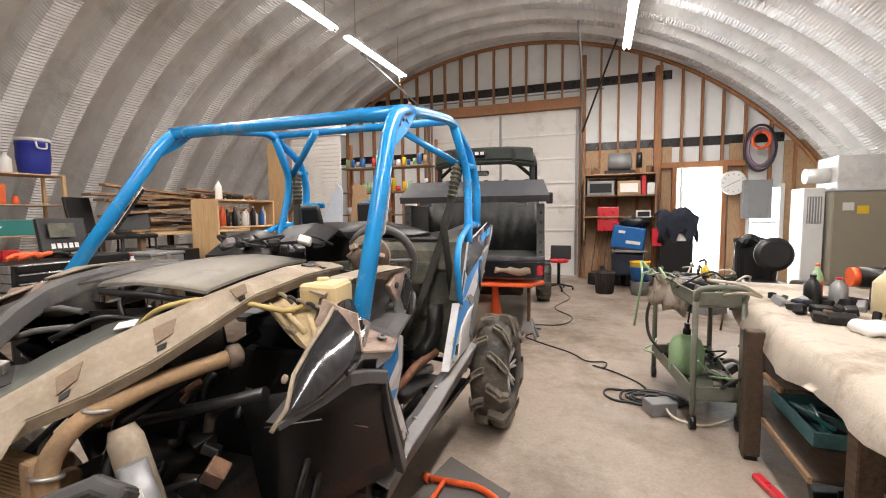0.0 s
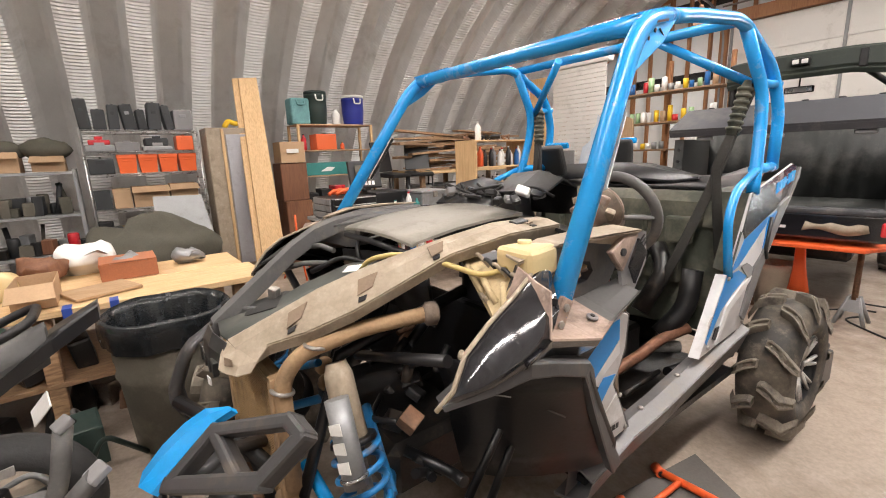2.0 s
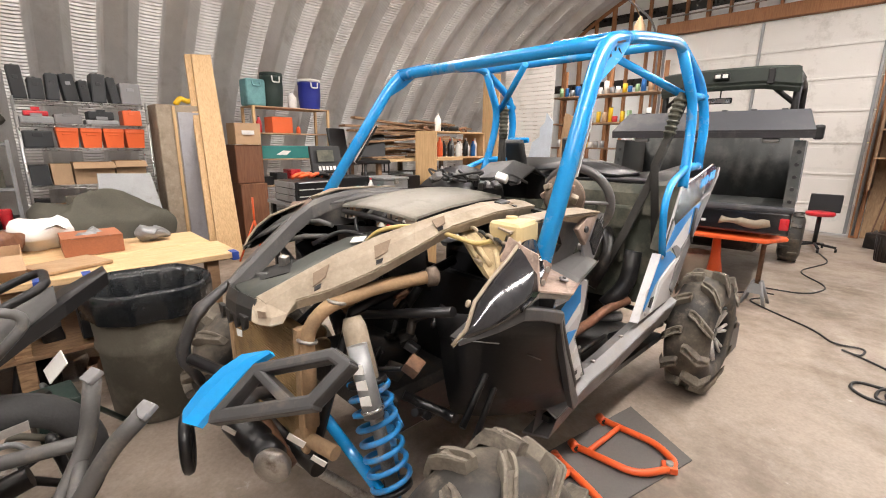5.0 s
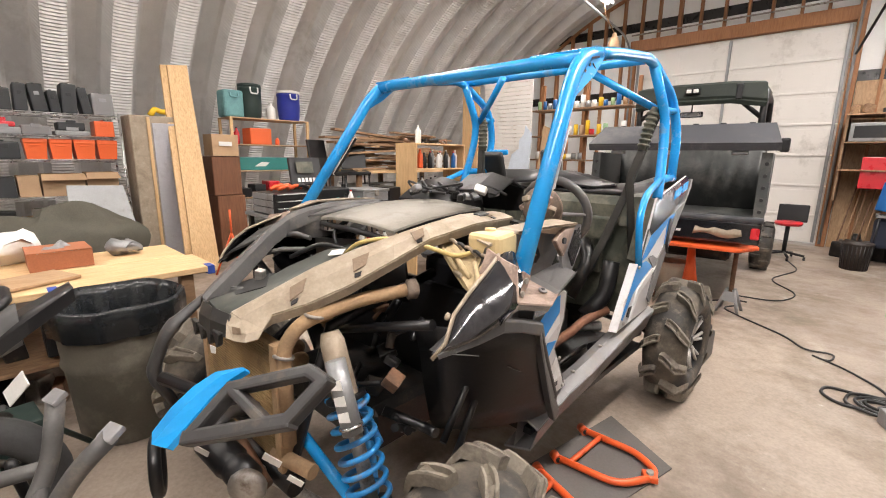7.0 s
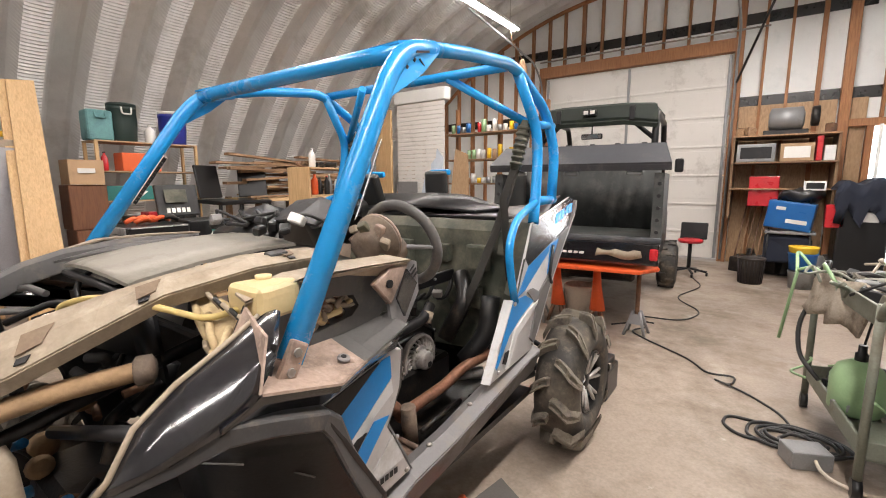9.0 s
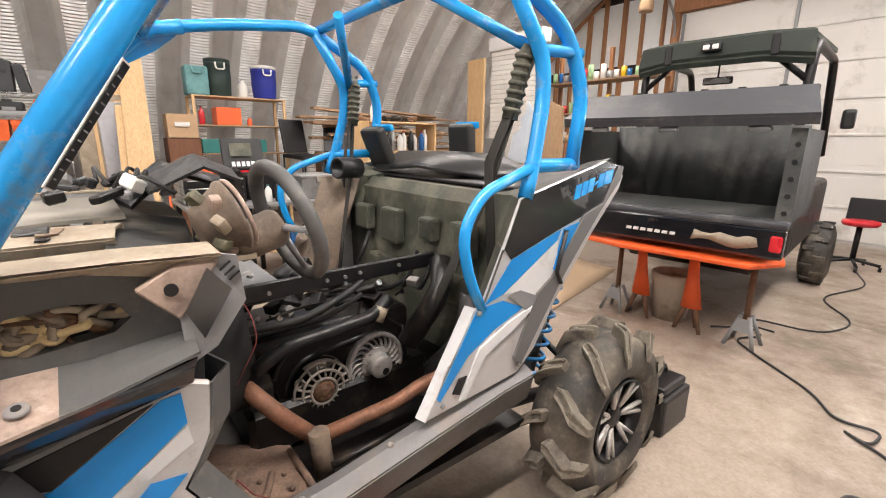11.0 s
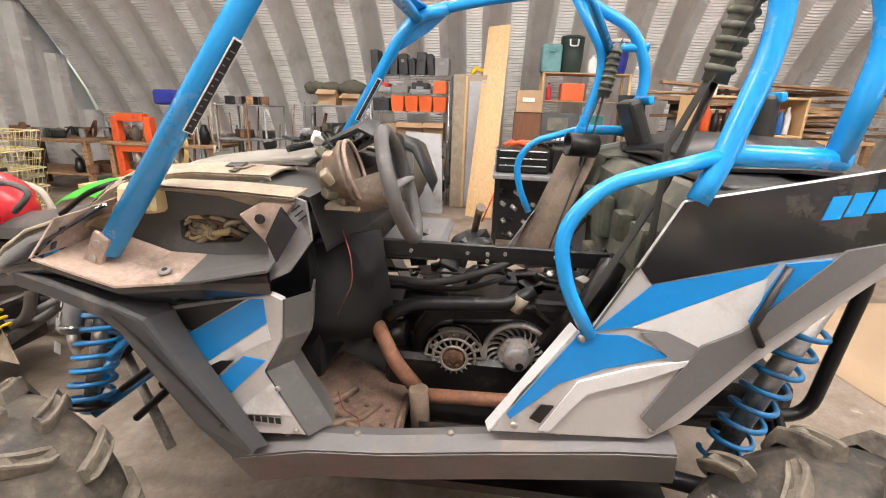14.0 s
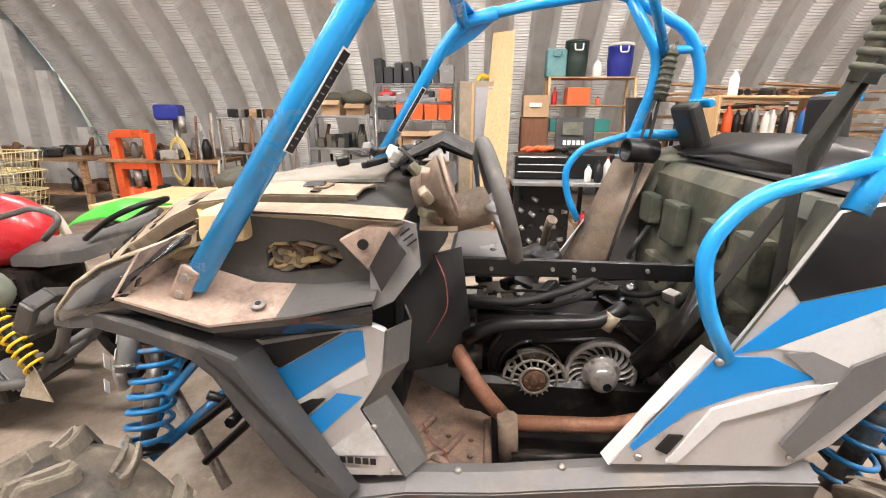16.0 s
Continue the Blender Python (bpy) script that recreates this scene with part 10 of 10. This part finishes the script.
lathe(bm, (-3.35, -0.10, 0.86), (0.8, -0.6, 0.2), [(-0.05, 0.06), (-0.05, 0.095), (0.05, 0.095), (0.05, 0.06)], 22)
thing("tape_roll", bm, CREAM, "large roll of cream masking tape", "tape roll")
for x, y, s_, m_, nm in ((-3.9, 0.30, 0.16, SHINY_WHITE, "plastic_bag"), (-3.75, 0.05, 0.13, BROWNWD, "leather_glove"), (-3.55, -0.3, 0.17, CANVAS, "canvas_roll"), (-3.6, 0.55, 0.10, GREYMET, "grey_part"), (-3.7, 0.95, 0.09, GREYMET, "grinder")):
    bm = B()
    ball(bm, (x, y, 0.79 + s_ * 0.55), s_, 1.1, 1.2, 0.7)
    rough_up(bm, s_ * 0.55, 1.3 / s_, x)
    thing(nm, bm, m_, "crumpled " + nm.replace("_", " ") + " lying on the pine bench", nm.replace("_", " "))
for k in range(12):
    bm = B()
    x, y = q.uniform(-3.75, -2.95), q.uniform(-1.0, 1.0)
    obox(bm, pose(x, y, 0.42, q.uniform(-10, 10), 0, q.uniform(0, 90)), q.uniform(.12, .3), q.uniform(.1, .2), q.uniform(.1, .2), 0.02, 2)
    rough_up(bm, 0.02, 6, k)
    thing("stored_part", bm, q.choice((BLACK_PL, GREYMET, MACHINE, OLIVE_CAN, TEAL, RUST)), "greasy part on the bench's low shelf", "spare part", "parts under the pine bench")

# ---- waste drum with a black liner ----
tcn = group("waste_drum", (-2.50, 0.68, 0), "grey waste drum with a black bin liner", "waste drum")
bm = B()
lathe(bm, (-2.50, 0.68, 0), (0, 0, 1), [(0, 0.235), (0.02, 0.25), (0.42, 0.275), (0.45, 0.29), (0.48, 0.28), (0.70, 0.295), (0.73, 0.31), (0.745, 0.305)], 32, caps=False)
part("drum", bm, OLIVE_CAN, tcn)
bm = B()
rows = []
for zz, rr0, wob in ((0.62, 0.310, 0.007), (0.67, 0.320, 0.005), (0.72, 0.325, 0.003), (0.77, 0.322, 0.002), (0.785, 0.31, 0.003), (0.74, 0.285, 0.006), (0.55, 0.25, 0.014), (0.35, 0.20, 0.03)):
    rows.append([(-2.50 + (rr0 + wob * math.sin(11 * a) + wob * 0.6 * math.sin(23 * a + zz * 9)) * math.cos(a), 0.68 + (rr0 + wob * math.sin(11 * a) + wob * 0.6 * math.sin(23 * a + zz * 9)) * math.sin(a), zz + 0.006 * math.sin(5 * a + 2)) for a in np.linspace(0, 6.28318, 73)])
loft(bm, rows, 0)
part("bin_liner", bm, BAG, tcn, "glossy black bin liner folded over the rim")
bm = B()
cyl(bm, (-2.50, 0.68, 0.34), (-2.50, 0.68, 0.36), 0.2, n=24)
part("liner_bottom", bm, BAG, tcn)

# ---- red motorcycle parked with its tail to the buggy ----
mc = group("motorcycle", (-1.75, -0.55, 0), "red-tanked motorcycle with a black seat", "motorcycle")
MX = -1.72


def plain_wheel(parent, at, R, w, spokes=3):
    bm = B()
    lathe(bm, (at[0] - w / 2, at[1], at[2]), (1, 0, 0), [(0.02, R * 0.70), (0.0, R * 0.82), (0.03, R * 0.96), (w / 2, R), (w - 0.03, R * 0.96), (w, R * 0.82), (w - 0.02, R * 0.70)], 40, caps=False)
    ty = part("tyre", bm, mat("bike_tyre", (0.03, 0.03, 0.03), 0.7, var=0.2, bump=0.3), parent)
    bm = B()
    ring(bm, at, (1, 0, 0), R * 0.68, 0.022, 36, 8)
    rim_ = part("rim", bm, BLACK, parent)
    for k in range(spokes):
        th = 6.28318 * k / spokes + 0.4
        bm = B()
        tube(bm, [at, (at[0], at[1] + R * 0.67 * math.cos(th), at[2] + R * 0.67 * math.sin(th))], [0.035, 0.022], 8, flat=0.5)
        part("spoke", bm, BLACK, rim_)
    bm = B()
    cyl(bm, (at[0] - 0.06, at[1], at[2]), (at[0] + 0.06, at[1], at[2]), 0.05)
    part("hub", bm, STEEL, rim_)


plain_wheel(mc, (MX, 0.02, 0.32), 0.32, 0.17)
plain_wheel(mc, (MX, -1.42, 0.31), 0.31, 0.12)
bm = B()
loft(bm, [[(MX + dx * w, y, z + hh) for dx, hh in ((-1, -0.05), (-0.6, 0.0), (0, 0.025), (0.6, 0.0), (1, -0.05))] for y, z, w in ((-0.62, 0.80, 0.12), (-0.4, 0.815, 0.15), (-0.15, 0.85, 0.14), (0.08, 0.93, 0.10), (0.26, 1.00, 0.05))], 0.07)
part("seat", bm, FRAME_GREY, mc, "long dusty black vinyl seat")
bm = B()
ball(bm, (MX, -0.74, 0.86), 0.22, 0.85, 1.3, 0.98, 18)
part("fuel_tank", bm, RED, mc, "glossy red fuel tank")
bm = B()
slab(bm, [(MX + 0.155, -0.82, 0.985), (MX + 0.155, -0.66, 0.99), (MX + 0.18, -0.62, 0.94), (MX + 0.175, -0.80, 0.93)], 0.012, (1, 0, 0.6))
part("tank_decal", bm, GREY_PL, mc)
bm = B()
loft(bm, [[(MX - 0.10, 0.02, 0.80), (MX - 0.10, 0.28, 0.98), (MX - 0.06, 0.42, 1.06)], [(MX + 0.10, 0.02, 0.80), (MX + 0.10, 0.28, 0.98), (MX + 0.06, 0.42, 1.06)]], 0.05)
part("tail_fairing", bm, BLACK_PL, mc)
bm = B()
tube(bm, [(MX + 0.12, -0.12, 0.86), (MX + 0.15, 0.10, 1.0), (MX + 0.13, 0.24, 1.06), (MX - 0.13, 0.24, 1.06), (MX - 0.15, 0.10, 1.0), (MX - 0.12, -0.12, 0.86)], 0.016, 8, bend=0.08)
part("grab_rail", bm, BLACK, mc)
for sx in (-1, 1):
    bm = B()
    tube(bm, [(MX + sx * 0.10, 0.02, 0.32), (MX + sx * 0.11, -0.45, 0.38)], 0.03, 8)
    part("swingarm", bm, ALU, mc)
    bm = B()
    tube(bm, [(MX + sx * 0.08, -1.42, 0.31), (MX + sx * 0.08, -1.12, 0.92)], 0.024, 8)
    part("fork_leg", bm, STEEL, mc)
for ya, yb, za, zb in ((-0.106, -0.02, 0.545, 0.565), (0.012, 0.121, 0.545, 0.565)):
    bm = B()
    slab(bm, [(MX + 0.135, ya, za), (MX + 0.135, yb, zb - 0.012), (MX + 0.135, yb, zb + 0.022), (MX + 0.135, ya, za + 0.028)], 0.006, (1, 0, 0))
    part("swingarm_plate", bm, ALU, mc, "bare bright swingarm plate")
bm = B()
box(bm, MX - 0.18, MX + 0.18, -0.95, -0.45, 0.28, 0.66, 0.04, 2)
part("engine", bm, MACHINE, mc)
for k in range(8):
    bm = B()
    box(bm, MX - 0.21, MX + 0.21, -0.92, -0.55, 0.42 + 0.028 * k, 0.432 + 0.028 * k, 0.002)
    part("cooling_fin", bm, MACHINE, mc)
bm = B()
tube(bm, [(MX + 0.16, -0.9, 0.35), (MX + 0.2, -0.5, 0.27), (MX + 0.22, 0.1, 0.42)], 0.04, 10, bend=0.1)
part("exhaust", bm, MACHINE, mc)
bm = B()
tube(bm, [(MX - 0.36, -1.0, 1.02), (MX - 0.2, -1.1, 1.0), (MX + 0.2, -1.1, 1.0), (MX + 0.36, -1.0, 1.02)], 0.013, 8, bend=0.06)
part("handlebar", bm, BLACK, mc)
bm = B()
lathe(bm, (MX, -1.2, 0.9), (0, -1, 0), [(0, 0.08), (0.08, 0.1), (0.1, 0.09)], 18)
part("headlamp", bm, BLACK, mc)
bm = B()
obox(bm, pose(MX + 0.14, 0.22, 0.76, 60, 30, 10), 0.07, 0.10, 0.006, 0.002, 1)
part("paper_tag", bm, SHINY_WHITE, mc)

# ---- black tubular quad front beside it ----
qd = group("quad_bike", (-1.2, -0.35, 0), "stripped black quad with a tubular front frame", "quad bike")
for P, r in (([(-1.30, 0.30, 0.80), (-1.28, 0.26, 0.60), (-1.20, 0.16, 0.46), (-1.02, 0.02, 0.34)], 0.026), ([(-0.98, 0.38, 0.79), (-1.02, 0.30, 0.70), (-1.06, 0.18, 0.50), (-1.14, -0.05, 0.36), (-1.2, -0.4, 0.3)], 0.026), ([(-1.28, 0.26, 0.60), (-1.40, 0.05, 0.56), (-1.5, -0.25, 0.52)], 0.024),
             ([(-1.02, 0.02, 0.34), (-0.98, -0.3, 0.30), (-1.0, -0.8, 0.35)], 0.024), ([(-1.28, 0.24, 0.56), (-1.06, 0.18, 0.50)], 0.02), ([(-1.18, 0.1, 0.98), (-1.2, 0.2, 1.08), (-1.22, 0.05, 1.12), (-1.3, -0.4, 1.0)], 0.014)):
    bm = B()
    tube(bm, P, r, 10, bend=0.08)
    part("frame_tube", bm, FRAME_GREY, qd)
for p in ((-1.30, 0.30, 0.81), (-0.98, 0.385, 0.80)):
    bm = B()
    obox(bm, Matrix.Translation(p) @ pose(0, 0, 0, 30, 0, 20), 0.06, 0.05, 0.02, 0.006, 2)
    part("bracket", bm, GREY_PL, qd)
bm = B()
box(bm, -1.38, -1.02, -0.55, -0.12, 0.20, 0.48, 0.03, 2)
part("engine", bm, MACHINE, qd)
for k in range(7):
    bm = B()
    obox(bm, pose(-1.12, -0.10 - 0.03 * k, 0.36, 25, 0, 10), 0.22, 0.008, 0.16, 0.002)
    part("cooling_fin", bm, GREYMET, qd)
bm = B()
ball(bm, (-1.1, -0.35, 0.72), 0.2, 0.9, 1.3, 0.7, 14)
part("tank_shroud", bm, GREENISH, qd)
sp0, sp1 = Vector((-1.06, -0.13, 0.70)), Vector((-1.00, 0.10, 0.43))
bm = B()
cyl(bm, sp0, sp1, 0.022)
shk = part("shock_absorber", bm, BLACK, qd)
bm = B()
dd = sp1 - sp0
aa = dd.normalized().orthogonal().normalized()
bb = dd.normalized().cross(aa)
tube(bm, [sp0 + dd * (k / 120) + 0.038 * (math.cos(6.28318 * 9 * k / 120) * aa + math.sin(6.28318 * 9 * k / 120) * bb) for k in range(121)], 0.007, 7)
part("coil_spring", bm, YEL_PL, shk, "bright yellow coil spring")
bm = B()
slab(bm, [(-1.03, 0.06, 0.46), (-0.99, 0.10, 0.46), (-0.95, 0.20, 0.30), (-1.00, -0.02, 0.28)], 0.006, (1, 0, 0.3))
part("tread_plate", bm, TAN_PL, qd)
plain_tyre((-0.98, -0.75, 0.27), 0.27, 0.22, qd, part)
plain_tyre((-1.62, -0.95, 0.27), 0.27, 0.2, qd, part)
bm = B()
tube(bm, [(-2.3, -1.5, 0.86), (-2.2, -1.15, 0.92), (-2.15, -0.85, 0.88), (-2.15, -0.75, 0.6), (-2.15, -0.7, 0.0)], 0.022, 8, bend=0.1)
thing("white_rack_tube", bm, CLOTH, "bent white tube standing behind the bike", "tube")
bm = B()
loft(bm, [[(-3.0, -1.25, 0.72), (-2.9, -0.95, 0.80), (-2.8, -0.65, 0.86), (-2.7, -0.40, 0.84)], [(-2.75, -1.3, 0.70), (-2.65, -1.0, 0.82), (-2.5, -0.62, 0.92), (-2.42, -0.38, 0.88)], [(-2.5, -1.25, 0.62), (-2.4, -1.0, 0.74), (-2.3, -0.65, 0.82), (-2.25, -0.45, 0.80)]], 0.01)
thing("green_fairing", bm, GREEN, "lime green plastic fairing lying on the bench", "fairing")

# ---- far left: machines along the wall ----
pt = group("shop_press", (-5.8, -3.1, 0), "tall orange hydraulic shop press", "shop press")
for y in (-3.49, -2.94):
    bm = B()
    box(bm, -5.86, -5.74, y - 0.06, y + 0.06, 0.0, 1.25, 0.008)
    part("upright", bm, ORANGE, pt)
for z in (0.30, 0.72, 1.18):
    bm = B()
    box(bm, -5.88, -5.72, -3.44, -2.99, z, z + 0.12, 0.008)
    part("crossbeam", bm, ORANGE, pt)
bm = B()
cyl(bm, (-5.8, -3.22, 0.45), (-5.8, -3.22, 0.72), 0.06)
part("ram", bm, STEEL, pt)
for y in (-3.32, -3.12):
    bm = B()
    cyl(bm, (-5.74, y, 0.1), (-5.74, y, 0.45), 0.04)
    part("spring_column", bm, ORANGE, pt)
dp = group("drill_press", (-6.0, -2.62, 0), "blue drill press on a dark stand", "drill press")
bm = B()
cyl(bm, (-6.0, -2.62, 0.0), (-6.0, -2.62, 1.45), 0.04)
part("column", bm, STEEL, dp)
bm = B()
obox(bm, pose(-5.95, -2.66, 1.55, 0, 0, 10), 0.26, 0.36, 0.22, 0.05, 3)
part("head", bm, COOLBLUE, dp)
bm = B()
cyl(bm, (-5.9, -2.45, 1.25), (-5.9, -2.45, 1.5), 0.05)
part("chuck", bm, STEEL, dp)
bm = B()
box(bm, -6.2, -5.8, -2.8, -2.45, 0.9, 0.94, 0.01)
part("table", bm, STEEL, dp)
bm = B()
box(bm, -6.2, -5.8, -2.85, -2.4, 0.0, 0.05, 0.01)
part("foot", bm, MACHINE, dp)
for k in range(4):
    bm = B()
    n = 26
    R = 0.15 + 0.012 * k
    tube(bm, [(-5.72 - 0.01 * k, -2.46 + R * 0.8 * math.sin(6.28318 * i / n), 0.85 + R * 1.9 * math.cos(6.28318 * i / n)) for i in range(n + 1)], 0.013, 6)
    thing("yellow_hose", bm, YELLOW, "loop of yellow air hose hanging by the press", "hose", "yellow hose loops")
for k in range(2):
    y0 = -5.9 + 2.15 * k
    tbl = group("work_table", (-6.2, y0 + 0.9, 0), "long dark work table covered in old parts", "table")
    bm = B()
    box(bm, -6.7, -5.7, y0, y0 + 1.9, 0.82, 0.87, 0.006)
    part("top", bm, OLDWOOD, tbl)
    for x in (-6.6, -5.8):
        for y in (y0 + 0.1, y0 + 1.8):
            bm = B()
            box(bm, x - 0.04, x + 0.04, y - 0.04, y + 0.04, 0, 0.82, 0.004)
            part("leg", bm, OLDWOOD, tbl)
    bm = B()
    box(bm, -6.65, -5.75, y0 + .05, y0 + 1.85, 0.3, 0.33, 0.004)
    part("low_shelf", bm, OLDWOOD, tbl)
for k in range(70):
    x, y = q.uniform(-6.6, -5.75), q.uniform(-5.9, -1.85)
    lvl = q.choice((0.875, 0.335, 0.875))
    bm = B()
    t_ = q.random()
    if t_ < 0.45:
        obox(bm, pose(x, y, lvl + 0.07, 0, 0, q.uniform(0, 90)), q.uniform(.1, .35), q.uniform(.08, .25), 0.14, 0.02, 2)
        rough_up(bm, 0.02, 7, k)
    elif t_ < 0.75:
        lathe(bm, (x, y, lvl + 0.001), (0, 0, 1), [(0, 0.06), (q.uniform(.05, .2), q.uniform(.04, .09)), (q.uniform(.22, .3), 0.03)], 14)
    else:
        tube(bm, [(x, y, lvl + 0.02), (x + q.uniform(-.2, .2), y + q.uniform(-.2, .2), lvl + q.uniform(.1, .4)), (x + q.uniform(-.2, .2), y + q.uniform(-.3, .3), lvl + 0.05)], q.uniform(.012, .03), 7, bend=0.08)
    thing("machine_part", bm, q.choice((MACHINE, BLACK, RUST, OLDWOOD, GREYMET, STEEL, DKGREEN, BROWNWD)), "old machine part stored along the wall", "machine part", "parts along the left wall")
for k in range(40):
    y = q.uniform(-2.3, -0.85)
    x = q.uniform(-6.6, -5.3)
    bm = B()
    t_ = q.random()
    if t_ < 0.5:
        h = q.uniform(0.9, 1.75)
        tube(bm, [(x, y, 0), (x - q.uniform(.02, .25), y + q.uniform(-.15, .15), h)], q.uniform(.008, .02), 6)
        thing("pole", bm, q.choice((RUST, OLDWOOD, STEEL, GREYMET, CLOTH)), "pole or pipe leaning near the wall", "pole", "poles near the left wall")
    else:
        s_ = q.uniform(.15, .32)
        obox(bm, pose(x, y, s_ / 2 + 0.0, 0, 0, q.uniform(0, 90)), s_ * 1.3, s_, s_, 0.03, 2)
        rough_up(bm, 0.03, 5, k)
        thing("stored_part", bm, q.choice((MACHINE, BLACK, OLDWOOD, GREYMET, CARD, BLACK_PL)), "stored part on the floor near the wall", "spare part", "parts near the left wall")
sh2 = group("pipe_stand", (-5.7, -1.3, 0), "light steel stand laid with pipes and tools", "stand")
for y in (-1.7, -0.95):
    for x in (-6.2, -5.6):
        bm = B()
        cyl(bm, (x, y, 0), (x, y, 1.5), 0.015)
        part("post", bm, GREYMET, sh2)
for z in (0.5, 1.0, 1.48):
    bm = B()
    box(bm, -6.22, -5.58, -1.72, -0.93, z - 0.02, z, 0.003)
    part("deck", bm, GREYMET, sh2)
for k in range(16):
    bm = B()
    z = q.choice((0.502, 1.002, 1.482))
    x, y = q.uniform(-6.1, -5.7), q.uniform(-1.6, -1.0)
    obox(bm, pose(x, y, z + 0.06, 0, 0, q.uniform(0, 90)), q.uniform(.08, .3), q.uniform(.06, .14), 0.12, 0.015, 2)
    thing("machine_part", bm, q.choice((MACHINE, STEEL, RUST, BLACK, BLACK_PL, OLDWOOD)), "old machine part on the steel stand", "machine part", "parts on the steel stand")
# low boxes between bench and buggy
boxy("black_box", -3.62, -3.30, -1.62, -1.30, 0.0, 0.5, BLACK, "black box with pale print bars on the floor", "box", detail=SHINY_WHITE)
# stacked wire baskets
WICK = mat("cream_coated_wire", (0.62, 0.53, 0.30), 0.5, var=0.12)


def wire_basket(cx, cy, z):
    g = group("wire_basket", (cx, cy, z), "cream coated wire basket stacked with others", "wire basket", "stacked wire baskets")
    hx, hy, hz = 0.24, 0.36, 0.19
    for zz, gx, gy, r in ((z + 0.006, hx * 0.86, hy * 0.9, 0.005), (z + hz, hx, hy, 0.008), (z + hz * 0.5, hx * 0.93, hy * 0.95, 0.004)):
        bm = B()
        tube(bm, smooth_path([(cx, cy - gy, zz), (cx + gx, cy - gy, zz), (cx + gx, cy + gy, zz), (cx - gx, cy + gy, zz), (cx - gx, cy - gy, zz), (cx, cy - gy, zz)], 0.05, 4), r, 6)
        part("hoop", bm, WICK, g)
    bm = B()
    for k in range(15):
        u = -1 + 2 * k / 14
        for sx in (-1, 1):
            tube(bm, [(cx + sx * hx * 0.86, cy + hy * 0.9 * u, z + 0.006), (cx + sx * hx, cy + hy * u, z + hz)], 0.003, 5)
        tube(bm, [(cx - hx * 0.86, cy + hy * 0.9 * u, z + 0.006), (cx + hx * 0.86, cy + hy * 0.9 * u, z + 0.006)], 0.003, 5)
    for k in range(9):
        u = -1 + 2 * k / 8
        for sy in (-1, 1):
            tube(bm, [(cx + hx * 0.86 * u, cy + sy * hy * 0.9, z + 0.006), (cx + hx * u, cy + sy * hy, z + hz)], 0.003, 5)
    part("mesh", bm, WICK, g)
    return g


wb0 = wire_basket(-3.48, -2.92, 0.17)
for k in range(1, 5):
    copy_thing(wb0, pose(-3.48 - 0.012 * k, -2.92 + 0.015 * (k % 2), 0.17 + 0.198 * k, 0, 0, 2.0 * (k % 3)))
bm = B()
box(bm, -3.75, -3.2, -3.3, -2.55, 0.0, 0.168, 0.01)
thing("timber_block", bm, OLDWOOD, "rough timber block under the wire baskets", "timber block")

# jumble of dark parts on the floor between the bikes and the bench
for k in range(60):
    x, y = q.uniform(-3.3, -1.95), q.uniform(-1.1, 0.45)
    if (x + 2.50) ** 2 + (y - 0.68) ** 2 < 0.2 or abs(x + 1.72) < 0.2:
        continue
    bm = B()
    kind = q.random()
    if kind < 0.4:
        h = q.uniform(.08, .3)
        obox(bm, pose(x, y, h / 2, 0, 0, q.uniform(0, 180)), q.uniform(.08, .3), q.uniform(.06, .2), h, 0.015, 2)
        rough_up(bm, 0.02, 7, k)
    elif kind < 0.75:
        a = q.uniform(0, 6.28)
        tube(bm, [(x, y, 0.02), (x + 0.12 * math.cos(a), y + 0.12 * math.sin(a), q.uniform(.1, .35)), (x + 0.3 * math.cos(a + 0.6), y + 0.3 * math.sin(a + 0.6), 0.03)], q.uniform(.01, .028), 7, bend=0.08)
    else:
        lathe(bm, (x, y, 0), (0, 0, 1), [(0, 0.07), (q.uniform(.05, .2), q.uniform(.05, .09)), (q.uniform(.22, .3), 0.03)], 14)
    thing("scrap_part", bm, q.choice((MACHINE, BLACK, BLACK_PL, RUST, OLIVE_CAN, GREYMET, STEEL, DKGREEN)), "greasy scrap part lying on the floor", "scrap part", "scrap between the bikes and the bench")
